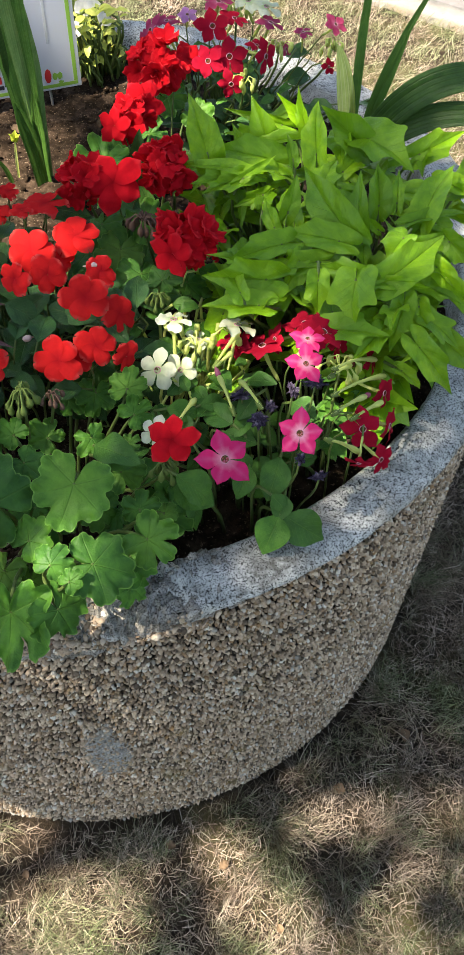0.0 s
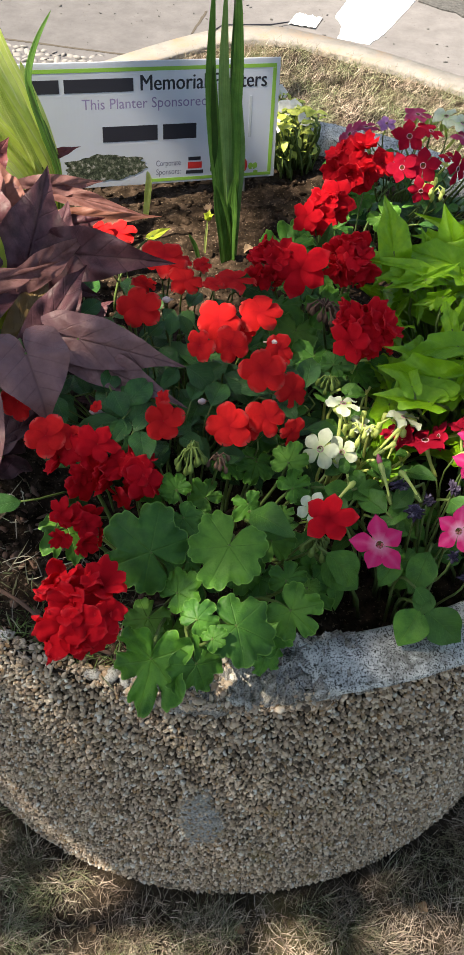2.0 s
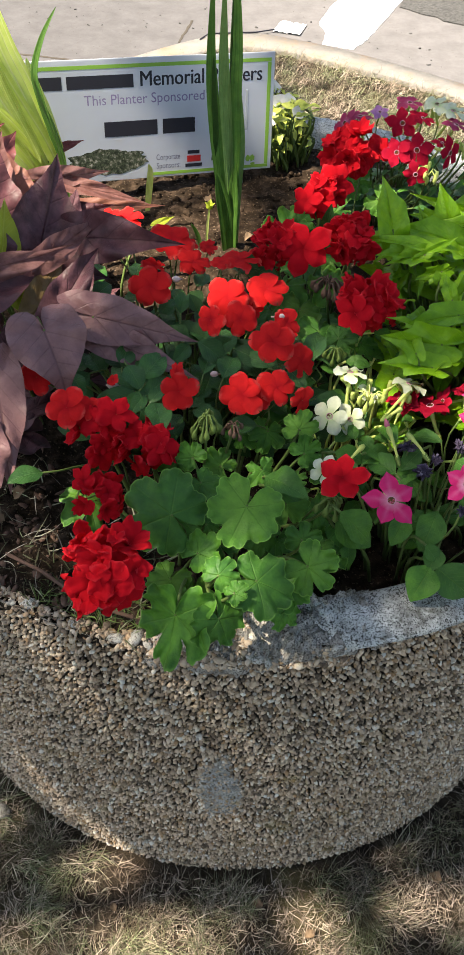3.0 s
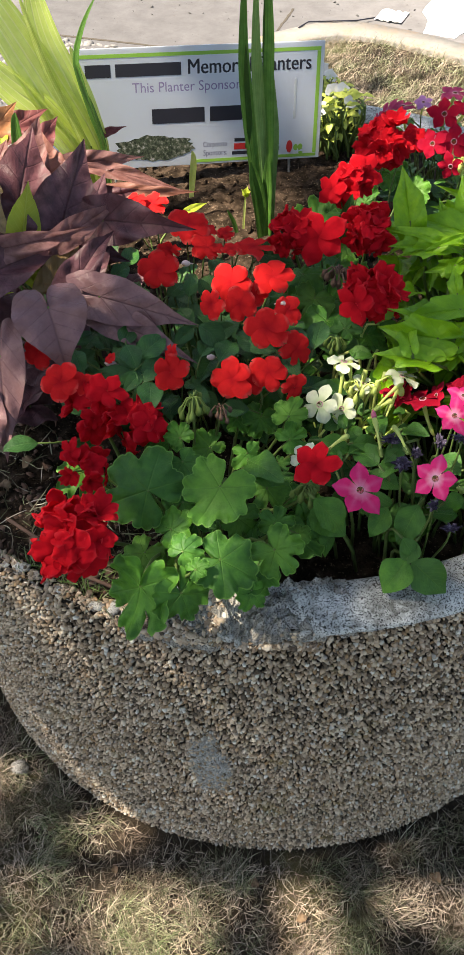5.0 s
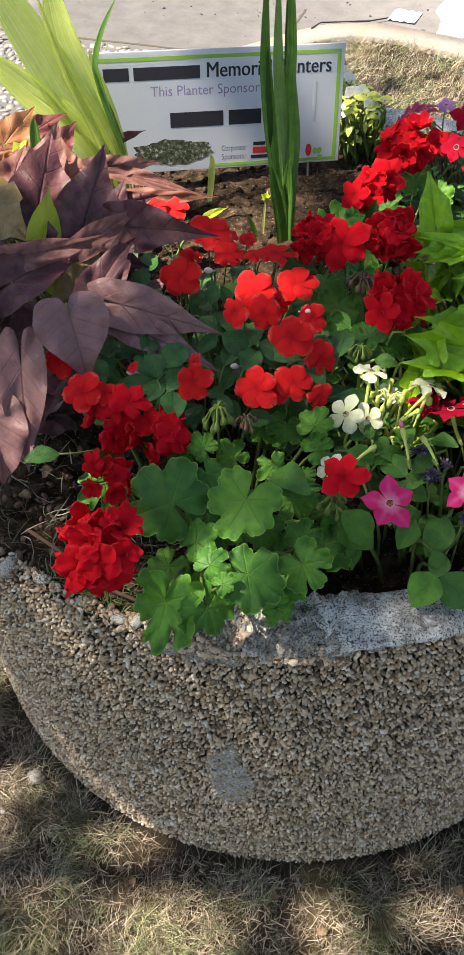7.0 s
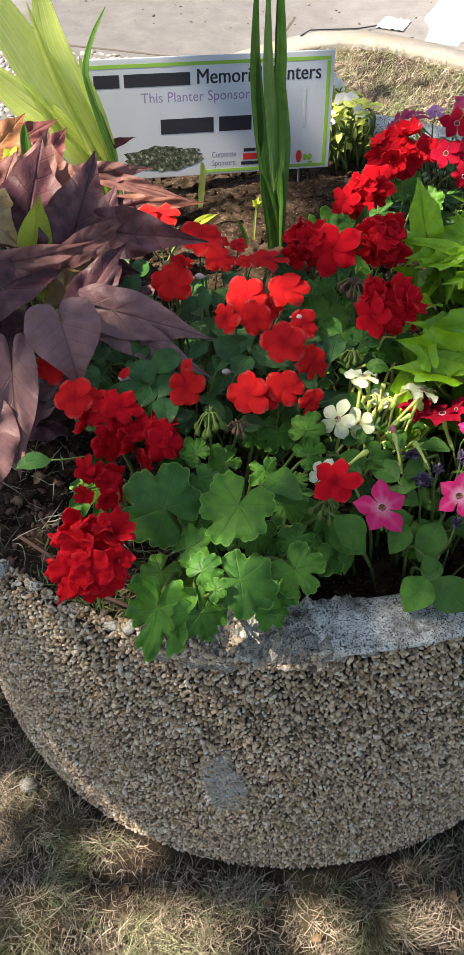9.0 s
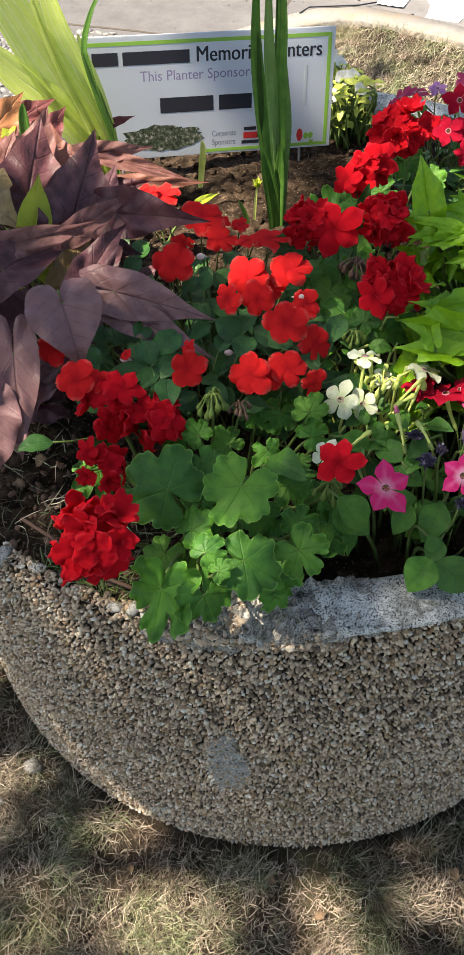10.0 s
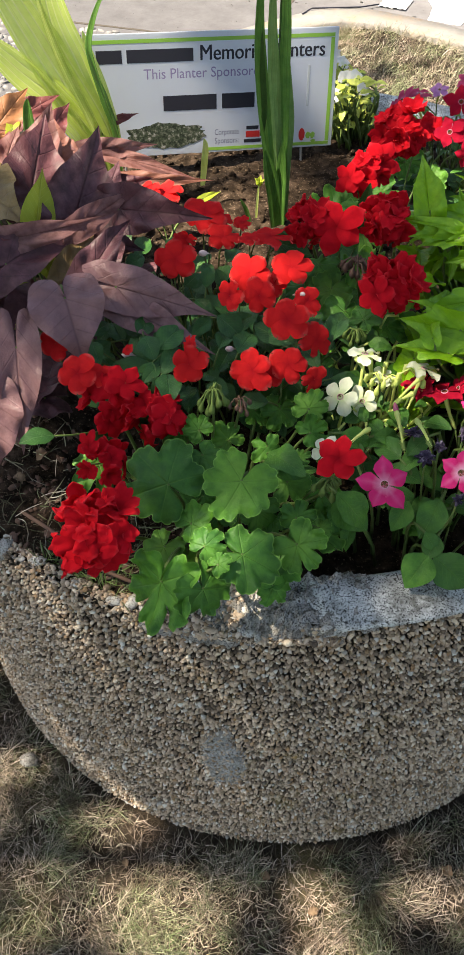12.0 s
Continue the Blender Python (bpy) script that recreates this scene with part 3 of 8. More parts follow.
for u in (0.13, 0.872):
    x = (u - 0.5) * SIGN_W
    sign_part("stake", tube([Vector((x, 0.0045, 0.03)), Vector((x, 0.0045, -0.08)), Vector((x, 0.002, -0.10)), Vector((x, -0.012, -0.19))], 0.0022), WIRE, "thin wire stake", True)

# ---- plants: materials ----
def veil(n, color, fraction):
    """Lets a share of the light through a leaf or petal."""
    glow = n.node("ShaderNodeBsdfTranslucent")
    n.put(glow.inputs["Color"], color)
    both = n.node("ShaderNodeMixShader", Fac=fraction)
    n.tree.links.new(n.bsdf.outputs[0], both.inputs[1])
    n.tree.links.new(glow.outputs[0], both.inputs[2])
    n.tree.links.new(both.outputs[0], n.out.inputs[0])
    return n.material


def mat_leaf(name, dark, light, vein, veins="pinnate", through=0.25, rough=0.45, specular=0.22, count=7.0, strength=0.5, tint=None):
    """Leaf with veins drawn on its own coordinates: x across, y along."""
    n = Nodes(name)
    uv = n.node("ShaderNodeSeparateXYZ", Vector=n.where("UV"))
    x, y = uv.outputs[0], uv.outputs[1]
    ax = n.math("ABSOLUTE", x)
    if veins == "pinnate":
        mid = n.math("SUBTRACT", 1.0, n.math("DIVIDE", ax, 0.022), clamp=True)
        wave = n.math("PINGPONG", n.math("MULTIPLY", n.math("SUBTRACT", y, n.math("MULTIPLY", ax, 0.75)), count), 0.5)
        side = n.math("MULTIPLY", n.math("SUBTRACT", 1.0, n.math("DIVIDE", wave, 0.06), clamp=True), n.math("SUBTRACT", 1.0, n.math("MULTIPLY", ax, 1.6), clamp=True))
        lines = n.math("MAXIMUM", mid, n.math("MULTIPLY", side, 0.65))
    elif veins == "palmate":
        angle = n.math("ARCTAN2", x, y)
        dist = n.math("SQRT", n.math("ADD", n.math("MULTIPLY", x, x), n.math("MULTIPLY", y, y)))
        wave = n.math("PINGPONG", n.math("MULTIPLY", angle, count / 6.2832), 0.5)
        lines = n.math("SUBTRACT", 1.0, n.math("DIVIDE", n.math("MULTIPLY", wave, dist), 0.022), clamp=True)
        rim = n.node("ShaderNodeAttribute")
        rim.attribute_name = "margin"
        lines = n.math("MULTIPLY", lines, n.math("SUBTRACT", 1.15, dist, clamp=True))
        border = n.math("MULTIPLY", n.math("SUBTRACT", rim.outputs["Fac"], 0.955, clamp=True), 20.0, clamp=True)
    else:
        wave = n.math("PINGPONG", n.math("MULTIPLY", x, count), 0.5)
        lines = n.math("SUBTRACT", 1.0, n.math("DIVIDE", wave, 0.16), clamp=True)
    p = n.position()
    c = n.mix(n.ramp(n.noise(p, 70, 3), (0.3, (0, 0, 0)), (0.7, (1, 1, 1))), dark, light)
    if veins == "ribs":
        streak = n.node("ShaderNodeCombineXYZ", X=n.math("MULTIPLY", x, 16.0), Y=n.math("MULTIPLY", y, 0.9), Z=n.lot())
        c = n.mix(n.ramp(n.noise(streak.outputs[0], 2.0, 3), (0.32, (0.6, 0.6, 0.6)), (0.5, (0, 0, 0))), c, tuple(v * 0.5 for v in dark))
    c = n.mix(n.math("MULTIPLY", n.lot(), 0.7), c, tint or tuple(v * 0.55 for v in light))
    if veins == "palmate":
        # sunlight painted into some leaves: a lighter yellow-green towards the centre
        sunlit_centre = n.math("MULTIPLY", n.ramp(n.math("FRACT", n.math("MULTIPLY", n.lot(), 7.3)), (0.60, (0, 0, 0)), (0.95, (0.35, 0.35, 0.35))), n.math("SUBTRACT", 1.05, dist, clamp=True))
        c = n.mix(sunlit_centre, c, (0.24, 0.44, 0.05))
    c = n.mix(n.math("MULTIPLY", lines, strength), c, vein)
    if veins == "palmate":
        c = n.mix(n.math("MULTIPLY", border, 0.85), c, vein)
    fine = n.noise(p, 420, 3)
    wrinkle = n.noise(p, 150, 3) if veins != "ribs" else 0.0
    n.bump(n.math("SUBTRACT", n.math("ADD", n.math("MULTIPLY", fine, 0.3), n.math("MULTIPLY", wrinkle, 0.9)), n.math("MULTIPLY", lines, 0.8)), 0.55, 0.0022)
    n.finish(c, rough, specular)
    return veil(n, n.mix(0.5, c, light, "SCREEN"), through)


def mat_petal(name, inner, outer, edge, eye=None, ray=None, through=0.3, rough=0.55):
    """Petal colour from the throat (y = 0) to the edge (y = 1); x runs across each petal."""
    n = Nodes(name)
    uv = n.node("ShaderNodeSeparateXYZ", Vector=n.where("UV"))
    x, y = uv.outputs[0], uv.outputs[1]
    stops = [(0.0, inner), (0.35, outer), (0.8, outer), (1.0, edge)]
    if eye:
        stops = [(0.0, eye), (0.10, eye), (0.15, inner), (0.42, outer), (1.0, edge)]
    c = n.ramp(y, *stops)
    if ray:
        line = n.math("SUBTRACT", 1.0, n.math("DIVIDE", n.math("ABSOLUTE", x), 0.20), clamp=True)
        fade = n.math("MULTIPLY", line, n.math("SUBTRACT", 1.1, y, clamp=True))
        c = n.mix(n.math("MULTIPLY", fade, 0.5), c, ray)
    p = n.position()
    c = n.mix(n.math("MULTIPLY", n.noise(p, 180, 3), 0.6), c, tuple(v * 0.5 for v in outer))
    c = n.mix(n.math("MULTIPLY", n.lot(), 0.55), c, tuple(v * 0.5 for v in outer))
    veins = n.node("ShaderNodeTexWave", Vector=n.where("UV"), Scale=2.0, Distortion=1.5)
    n.bump(n.math("ADD", n.math("MULTIPLY", veins.outputs["Fac"], 0.3), n.noise(p, 500, 2)), 0.15, 0.0008)
    n.finish(c, 0.8, 0.06)
    return veil(n, c, through)


M = {
    "heart_leaf": mat_leaf("purple_leaf", (0.036, 0.014, 0.018), (0.135, 0.060, 0.070), (0.020, 0.006, 0.009), count=4.5, through=0.10, rough=0.46, specular=0.26, strength=0.5, tint=(0.085, 0.026, 0.030)),
    "young_leaf": mat_leaf("yellow_green_leaf", (0.27, 0.36, 0.03), (0.40, 0.46, 0.05), (0.45, 0.48, 0.12), through=0.35),
    "star_leaf": mat_leaf("lime_leaf", (0.120, 0.290, 0.007), (0.285, 0.510, 0.016), (0.33, 0.54, 0.05), count=6.0, through=0.20, rough=0.40, specular=0.34, strength=0.10, tint=(0.075, 0.200, 0.007)),
    "lobed_leaf": mat_leaf("geranium_leaf", (0.034, 0.122, 0.018), (0.100, 0.275, 0.030), (0.18, 0.36, 0.07), "palmate", 0.15, 0.50, 0.22, 6.0, 0.22, (0.013, 0.060, 0.014)),
    "ovate_leaf": mat_leaf("ovate_leaf", (0.020, 0.075, 0.018), (0.060, 0.165, 0.034), (0.12, 0.24, 0.07), count=9.0, through=0.08, rough=0.38, specular=0.28, strength=0.4, tint=(0.02, 0.06, 0.016)),
    "soft_leaf": mat_leaf("soft_leaf", (0.036, 0.125, 0.017), (0.095, 0.245, 0.030), (0.16, 0.31, 0.06), count=9.0, through=0.12, rough=0.45, specular=0.25, strength=0.4, tint=(0.03, 0.09, 0.02)),
    "mauve_leaf": mat_leaf("mauve_leaf", (0.095, 0.044, 0.047), (0.260, 0.135, 0.138), (0.06, 0.025, 0.03), count=4.5, through=0.12, rough=0.48, specular=0.34, strength=0.45, tint=(0.19, 0.095, 0.095)),
    "orange_leaf": mat_leaf("orange_leaf", (0.24, 0.10, 0.04), (0.38, 0.17, 0.07), (0.22, 0.07, 0.03), count=4.5, through=0.3, rough=0.5, specular=0.3, strength=0.3, tint=(0.26, 0.11, 0.06)),
    "wine_leaf": mat_leaf("wine_red_leaf", (0.10, 0.024, 0.028), (0.20, 0.062, 0.065), (0.24, 0.06, 0.08), count=4.5, through=0.25, rough=0.5, specular=0.3, strength=0.3, tint=(0.15, 0.045, 0.045)),
    "olive_leaf": mat_leaf("olive_leaf", (0.12, 0.085, 0.03), (0.24, 0.17, 0.06), (0.10, 0.05, 0.03), count=4.5, through=0.2, rough=0.5, specular=0.3, strength=0.35, tint=(0.20, 0.11, 0.05)),
    "red_leaf": mat_leaf("young_red_leaf", (0.11, 0.045, 0.044), (0.28, 0.14, 0.135), (0.09, 0.02, 0.02), count=4.5, through=0.35, rough=0.5, specular=0.3, strength=0.4, tint=(0.24, 0.085, 0.04)),
    "blade": mat_leaf("sword_leaf", (0.045, 0.135, 0.024), (0.11, 0.25, 0.045), (0.20, 0.34, 0.09), "ribs", 0.18, 0.45, 0.3, 6.0, 0.12),
    "dark_blade": mat_leaf("dark_sword_leaf", (0.022, 0.07, 0.012), (0.05, 0.12, 0.022), (0.08, 0.16, 0.04), "ribs", 0.1, 0.45, 0.3, 6.0, 0.3),
    "mid_blade": mat_leaf("light_sword_leaf", (0.10, 0.21, 0.05), (0.20, 0.34, 0.10), (0.28, 0.42, 0.14), "ribs", 0.2, 0.45, 0.3, 6.0, 0.3),
    "pale_blade": mat_leaf("yellow_sword_leaf", (0.46, 0.58, 0.09), (0.68, 0.76, 0.22), (0.84, 0.86, 0.42), "ribs", 0.45, 0.42, 0.4, 5.0, 0.6, (0.50, 0.62, 0.11)),
    "stem": mat_leaf("green_stem", (0.055, 0.095, 0.022), (0.115, 0.18, 0.045), (0.14, 0.20, 0.06), "ribs", 0.1),
    "pale_stem": mat_leaf("pale_stem", (0.56, 0.66, 0.15), (0.80, 0.86, 0.36), (0.60, 0.70, 0.18), "ribs", 0.3),
    "dry": mat_plain("dry_brown_plant", (0.16, 0.095, 0.07), 0.9, 0.15, 160, 0.4),
    "bud": mat_plain("green_bud", (0.135, 0.20, 0.045), 0.6, 0.3, 200, 0.3),
    "impatiens_flower": mat_petal("scarlet_petal", (0.45, 0.006, 0.016), (0.82, 0.022, 0.024), (0.92, 0.12, 0.10), through=0.25),
    "geranium_floret": mat_petal("deep_red_petal", (0.22, 0.002, 0.006), (0.74, 0.010, 0.022), (0.88, 0.050, 0.065), through=0.26),
    "pink_star": mat_petal("pink_petal", (0.88, 0.52, 0.66), (0.78, 0.032, 0.20), (0.76, 0.045, 0.23), eye=(0.16, 0.13, 0.03), ray=(0.90, 0.45, 0.68)),
    "crimson_star": mat_petal("crimson_petal", (0.42, 0.012, 0.040), (0.45, 0.007, 0.030), (0.52, 0.016, 0.050), eye=(0.10, 0.05, 0.02), through=0.2),
    "dusky_star": mat_petal("dusky_pink_petal", (0.55, 0.16, 0.26), (0.46, 0.05, 0.13), (0.50, 0.08, 0.18), eye=(0.12, 0.07, 0.03), through=0.3),
    "violet_star": mat_petal("violet_petal", (0.55, 0.36, 0.60), (0.50, 0.22, 0.50), (0.52, 0.26, 0.52), eye=(0.12, 0.07, 0.03), through=0.3),
    "white_star": mat_petal("white_petal", (0.56, 0.74, 0.28), (0.88, 0.93, 0.66), (0.90, 0.94, 0.78), eye=(0.16, 0.22, 0.06), through=0.35),
    "petunia_flower": mat_petal("petunia_petal", (0.70, 0.76, 0.50), (0.86, 0.87, 0.86), (0.88, 0.88, 0.90), through=0.35),
}


# ---- plants: shapes, one unit long from the stalk (0, 0) to the tip (0, 1) ----
def radial_leaf(name, reach, fold, arch, ripple, seed, segments=72, rings=7, bend=0.0):
    """A leaf spread round its stalk: reach(angle in degrees from the tip) is its outline."""
    verts, uv, faces, margin = [(0.0, 0.0, 0.0)], [(0.0, 0.0)], [], [0.0]
    wide = segments + 1
    for j in range(1, rings + 1):
        s = 1.0 if j == rings else 0.965 * j / (rings - 1)
        for i in range(wide):
            deg = -180 + 360 * i / segments
            t, r = radians(deg), reach(deg) * s
            x, y = r * math.sin(t), r * math.cos(t)
            wave = noise.noise(Vector((x * 2.6 + seed * 7, y * 2.6, seed)))
            z = fold * abs(x) - arch * (y * y - y) * 1.0 - fold * 0.6 * x * x
            z += ripple * wave * s + 0.35 * ripple * math.sin(radians(deg) * 7 + seed) * s ** 2
            z -= bend * (x * math.cos(seed * 2.1) + y * math.sin(seed * 2.1)) ** 2
            verts.append((x, y, z))
            uv.append((x, y))
            margin.append(s)
    for i in range(segments):
        faces.append((0, 2 + i, 1 + i))
    for j in range(rings - 1):
        p, q = 1 + j * wide, 1 + (j + 1) * wide
        for i in range(segments):
            faces.append((p + i, p + i + 1, q + i + 1, q + i))
    mesh = shape(name, verts, faces, uv)
    mesh.attributes.new("margin", "FLOAT", "POINT").data.foreach_set("value", margin)
    return mesh


def outline(table):
    angles, lengths = np.array(table[0::2], float), np.array(table[1::2], float)
    return lambda deg: float(np.interp(abs(deg), angles, lengths))


def star_outline(sharp):
    a_ = outline([0, 1.0, 3, 0.91, 7, 0.81, 13, 0.70, 21, 0.61, 30, 0.57, 39, 0.59, 45, 0.65, 51, 0.76, 54, 0.81, 57, 0.74, 63, 0.61, 72, 0.53, 90, 0.48, 105, 0.50, 114, 0.55, 120, 0.52, 135, 0.46, 150, 0.40, 168, 0.26, 180, 0.06])
    b_ = outline([0, 1.0, 5, 0.86, 14, 0.72, 30, 0.63, 48, 0.58, 70, 0.52, 100, 0.50, 125, 0.49, 150, 0.42, 168, 0.28, 180, 0.06])
    blunt = lambda deg: sharp * a_(deg) + (1 - sharp) * b_(deg)
    return lambda deg: sum(blunt(deg + k * min(2.2, 0.5 + abs(deg) * 0.1)) for k in (-2, -1, 0, 1, 2)) / 5


heart = outline([0, 1.0, 3, 0.87, 8, 0.76, 16, 0.67, 30, 0.58, 50, 0.51, 75, 0.47, 100, 0.45, 125, 0.46, 150, 0.43, 166, 0.35, 175, 0.2, 180, 0.05])


def geranium_leaf(name, seed, segments=150, rings=11):
    """A kidney-shaped leaf of five rounded, scalloped lobes, each tilted its own way."""
    rng = random.Random(seed)
    centres = [c + rng.uniform(-7, 7) for c in (-124, -62, 0, 62, 124)]
    lengths = [v * rng.uniform(0.88, 1.06) for v in (0.84, 0.96, 1.0, 0.96, 0.84)]
    tilts = [rng.uniform(-0.48, 0.34) for _ in centres]
    clefts = [((p + q) / 2, rng.choice((0.03, 0.08, 0.16, 0.30))) for p, q in zip(centres, centres[1:])]
    cup = rng.uniform(-0.16, 0.26)

    def reach(deg):
        r = max(0.66, max(v * (1 - 0.24 * abs((deg - c) / 34) ** 2.6) for v, c in zip(lengths, centres)))
        for at, deep in clefts:
            r -= deep * math.exp(-((deg - at) / 6.5) ** 2)
        r *= 1.02 - 0.075 * (1 - abs(math.cos(radians(deg) * 9.5 + 0.5 * math.sin(radians(deg) * 2 + seed)))) ** 1.4
        return r * min(1.0, max(0.06, (176 - abs(deg)) / 16)) ** 0.7

    verts, uv, faces, margin = [(0.0, 0.0, 0.0)], [(0.0, 0.0)], [], [0.0]
    wide = segments + 1
    for j in range(1, rings + 1):
        s = 1.0 if j == rings else 0.97 * j / (rings - 1)
        for i in range(wide):
            deg = -180 + 360 * i / segments
            t, r = radians(deg), reach(deg) * s
            x, y = r * math.sin(t), r * math.cos(t)
            lean = weight = 0.0
            for c, v in zip(centres, tilts):
                near = math.exp(-((deg - c) / 26) ** 2)
                lean += v * near
                weight += near
            z = lean / (weight + 0.08) * r * r * 0.9 + cup * r * r - 0.10 * r
            z += 0.055 * r * abs(math.sin(t * 2.9))
            z += 0.075 * s ** 5 * math.sin(t * 11 + seed) + 0.19 * s ** 2.5 * noise.noise(Vector((x * 4.2, y * 4.2, seed * 1.7)))
            verts.append((x, y, z))
            uv.append((x, y))
            margin.append(s)
    for i in range(segments):
        faces.append((0, 2 + i, 1 + i))
    for j in range(rings - 1):
        p, q = 1 + j * wide, 1 + (j + 1) * wide
        for i in range(segments):
            faces.append((p + i, p + i + 1, q + i + 1, q + i))
    mesh = shape(name, verts, faces, uv)
    mesh.attributes.new("margin", "FLOAT", "POINT").data.foreach_set("value", margin)
    return mesh


def strip_leaf(name, half_width, fold, arch, ripple, seed, rows=12, cols=3):
    """A long leaf or petal: half_width(s) along its length."""
    verts, uv, faces = [], [], []
    wide = 2 * cols + 1
    for j in range(rows + 1):
        s = j / rows
        for i in range(wide):
            u = i / cols - 1
            x = u * half_width(s)
            z = fold * abs(x) - arch * (s * s - s) + ripple * noise.noise(Vector((x * 4, s * 4, seed))) * (0.3 + abs(u))
            verts.append((x, s, z))
            uv.append((u * 0.5, s))
    for j in range(rows):
        for i in range(wide - 1):
            a_ = j * wide + i
            faces.append((a_, a_ + 1, a_ + wide + 1, a_ + wide))
    return shape(name, verts, faces, uv)


def ring_flower(name, count, half_width, cup, curl, ripple, seed, notch=0.0, rows=8, cols=3, fused=0.0, twist=0.0):
    """A flower of petals round a throat; radius 1, facing +z."""
    verts, uv, faces = [], [], []
    wide = 2 * cols + 1
    for k in range(count):
        base, turn = len(verts), 2 * math.pi * k / count + 0.08 * math.sin(seed * 3 + k * 2.4)
        lift, long = 0.09 * (k % 2) + 0.04 * math.sin(k * 1.9 + seed), 1 + 0.10 * math.sin(k * 2.7 + seed * 5)
        for j in range(rows + 1):
            s = math.sin(math.pi * 0.5 * j / rows)
            for i in range(wide):
                u = i / cols - 1
                x = u * half_width(s)
                y = (s - notch * (1 - abs(u) ** 1.3) * max(0, s - 0.7) / 0.3 - 0.10 * u * u * s) * long
                z = cup * y - curl * y * y + lift * s + ripple * noise.noise(Vector((x * 3 + k * 5, y * 3, seed * 3))) * s
                z += twist * u * half_width(s) - 0.10 * abs(u) ** 2 * s * fused
                verts.append((x * math.cos(turn) + y * math.sin(turn), y * math.cos(turn) - x * math.sin(turn), z))
                uv.append((u * 0.5, s))
        for j in range(rows):
            for i in range(wide - 1):
                a_ = base + j * wide + i
                faces.append((a_, a_ + 1, a_ + wide + 1, a_ + wide))
    return shape(name, verts, faces, uv)


def hump(s, peak, power=1.0):
    """Rises from 0 to 1 at the peak and falls to 0 at 1."""
    return max(0.0, math.sin(math.pi * 0.5 * s / peak) if s < peak else math.cos(math.pi * 0.5 * (s - peak) / (1 - peak))) ** power


SHAPES = {
    "heart_leaf": [radial_leaf("heart_leaf", heart, f, a_, 0.17, i + 1.0, 72, 9) for i, (f, a_) in enumerate(((0.20, 0.25), (0.35, 0.35), (0.10, 0.15), (0.28, 0.45)))],
    "young_leaf": [radial_leaf("young_leaf", heart, 0.3, 0.2, 0.05, 5.0)],
    "star_leaf": [radial_leaf("star_leaf", star_outline(s), f, a_, 0.10, i + 9.0, 120, 8, bend=b_) for i, (s, f, a_, b_) in enumerate(((1.0, 0.45, 0.5, 0.1), (0.8, 0.5, 0.4, 0.2), (0.9, 0.3, 0.6, 0.0), (0.9, 0.6, 0.3, 0.25)))],
    "lime_leaf": [radial_leaf("lime_leaf", star_outline(s), f, a_, 0.12, i + 15.0, 120, 8, bend=b_) for i, (s, f, a_, b_) in enumerate(((0.15, 0.60, 0.45, 0.1), (0.5, 0.45, 0.3, 0.2), (0.25, 0.75, 0.5, 0.0), (0.65, 0.5, 0.4, 0.15), (0.0, 0.35, 0.6, 0.1)))],
    "lobed_leaf": [geranium_leaf("lobed_leaf", i + 3) for i in range(12)],
    "ovate_leaf": [strip_leaf("ovate_leaf", lambda s: 0.015 + 0.33 * hump(s, 0.42, 0.85), f, a_, 0.06, i + 3.0) for i, (f, a_) in enumerate(((0.25, 0.3), (0.15, 0.45), (0.35, 0.25)))],
    "impatiens_flower": [ring_flower("impatiens_flower", 5, lambda s: 0.03 + 0.36 * hump(s, 0.66, 0.55), 0.14, 0.20, 0.24, i + 1.0, 0.20, rows=10, fused=1.0, twist=0.18) for i in range(5)],
    "geranium_floret": [ring_flower("geranium_floret", 5 + i % 2, lambda s: 0.05 + 0.40 * hump(s, 0.70, 0.5), c, 0.34, 0.34, i + 4.0, rows=9, cols=4, fused=1.0, twist=0.25) for i, c in enumerate((0.45, 0.85, 0.65, 1.10, 0.30))],
    "petunia_leaf": [strip_leaf("petunia_leaf", lambda s: 0.015 + 0.22 * hump(s, 0.5, 0.85), 0.3, 0.4, 0.06, 8.0)],
    "open_floret": [ring_flower("open_floret", 5, lambda s: 0.03 + 0.33 * hump(s, 0.70, 0.55), 0.25, 0.25, 0.22, i + 6.0, rows=10, fused=0.8, twist=0.25) for i in range(3)],
    "pink_star": [ring_flower("star_flower", 5, lambda s: 0.02 + min(0.60 * s, 0.33 * hump(s, 0.56, 0.66)), 0.08, 0.18, 0.16, i + 2.0, rows=10, twist=0.10) for i in range(3)],
    "petunia_flower": [ring_flower("petunia_flower", 5, lambda s: 0.04 + 0.74 * s, 0.35, 0.1, 0.12, 3.0)],
}
SHAPES["soft_leaf"] = [strip_leaf("soft_leaf", lambda s: 0.015 + 0.33 * hump(s, 0.37, 0.95), f, a_, 0.09, i + 13.0) for i, (f, a_) in enumerate(((0.25, 0.3), (0.15, 0.5), (0.4, 0.25)))]
for tone in ("dusky_star", "violet_star"):
    SHAPES[tone] = [m.copy() for m in SHAPES["pink_star"]]
for tone in ("red_leaf", "mauve_leaf", "orange_leaf", "wine_leaf", "olive_leaf"):
    SHAPES[tone] = [m.copy() for m in SHAPES["heart_leaf"]]
SHAPES["crimson_star"] = [m.copy() for m in SHAPES["pink_star"]]
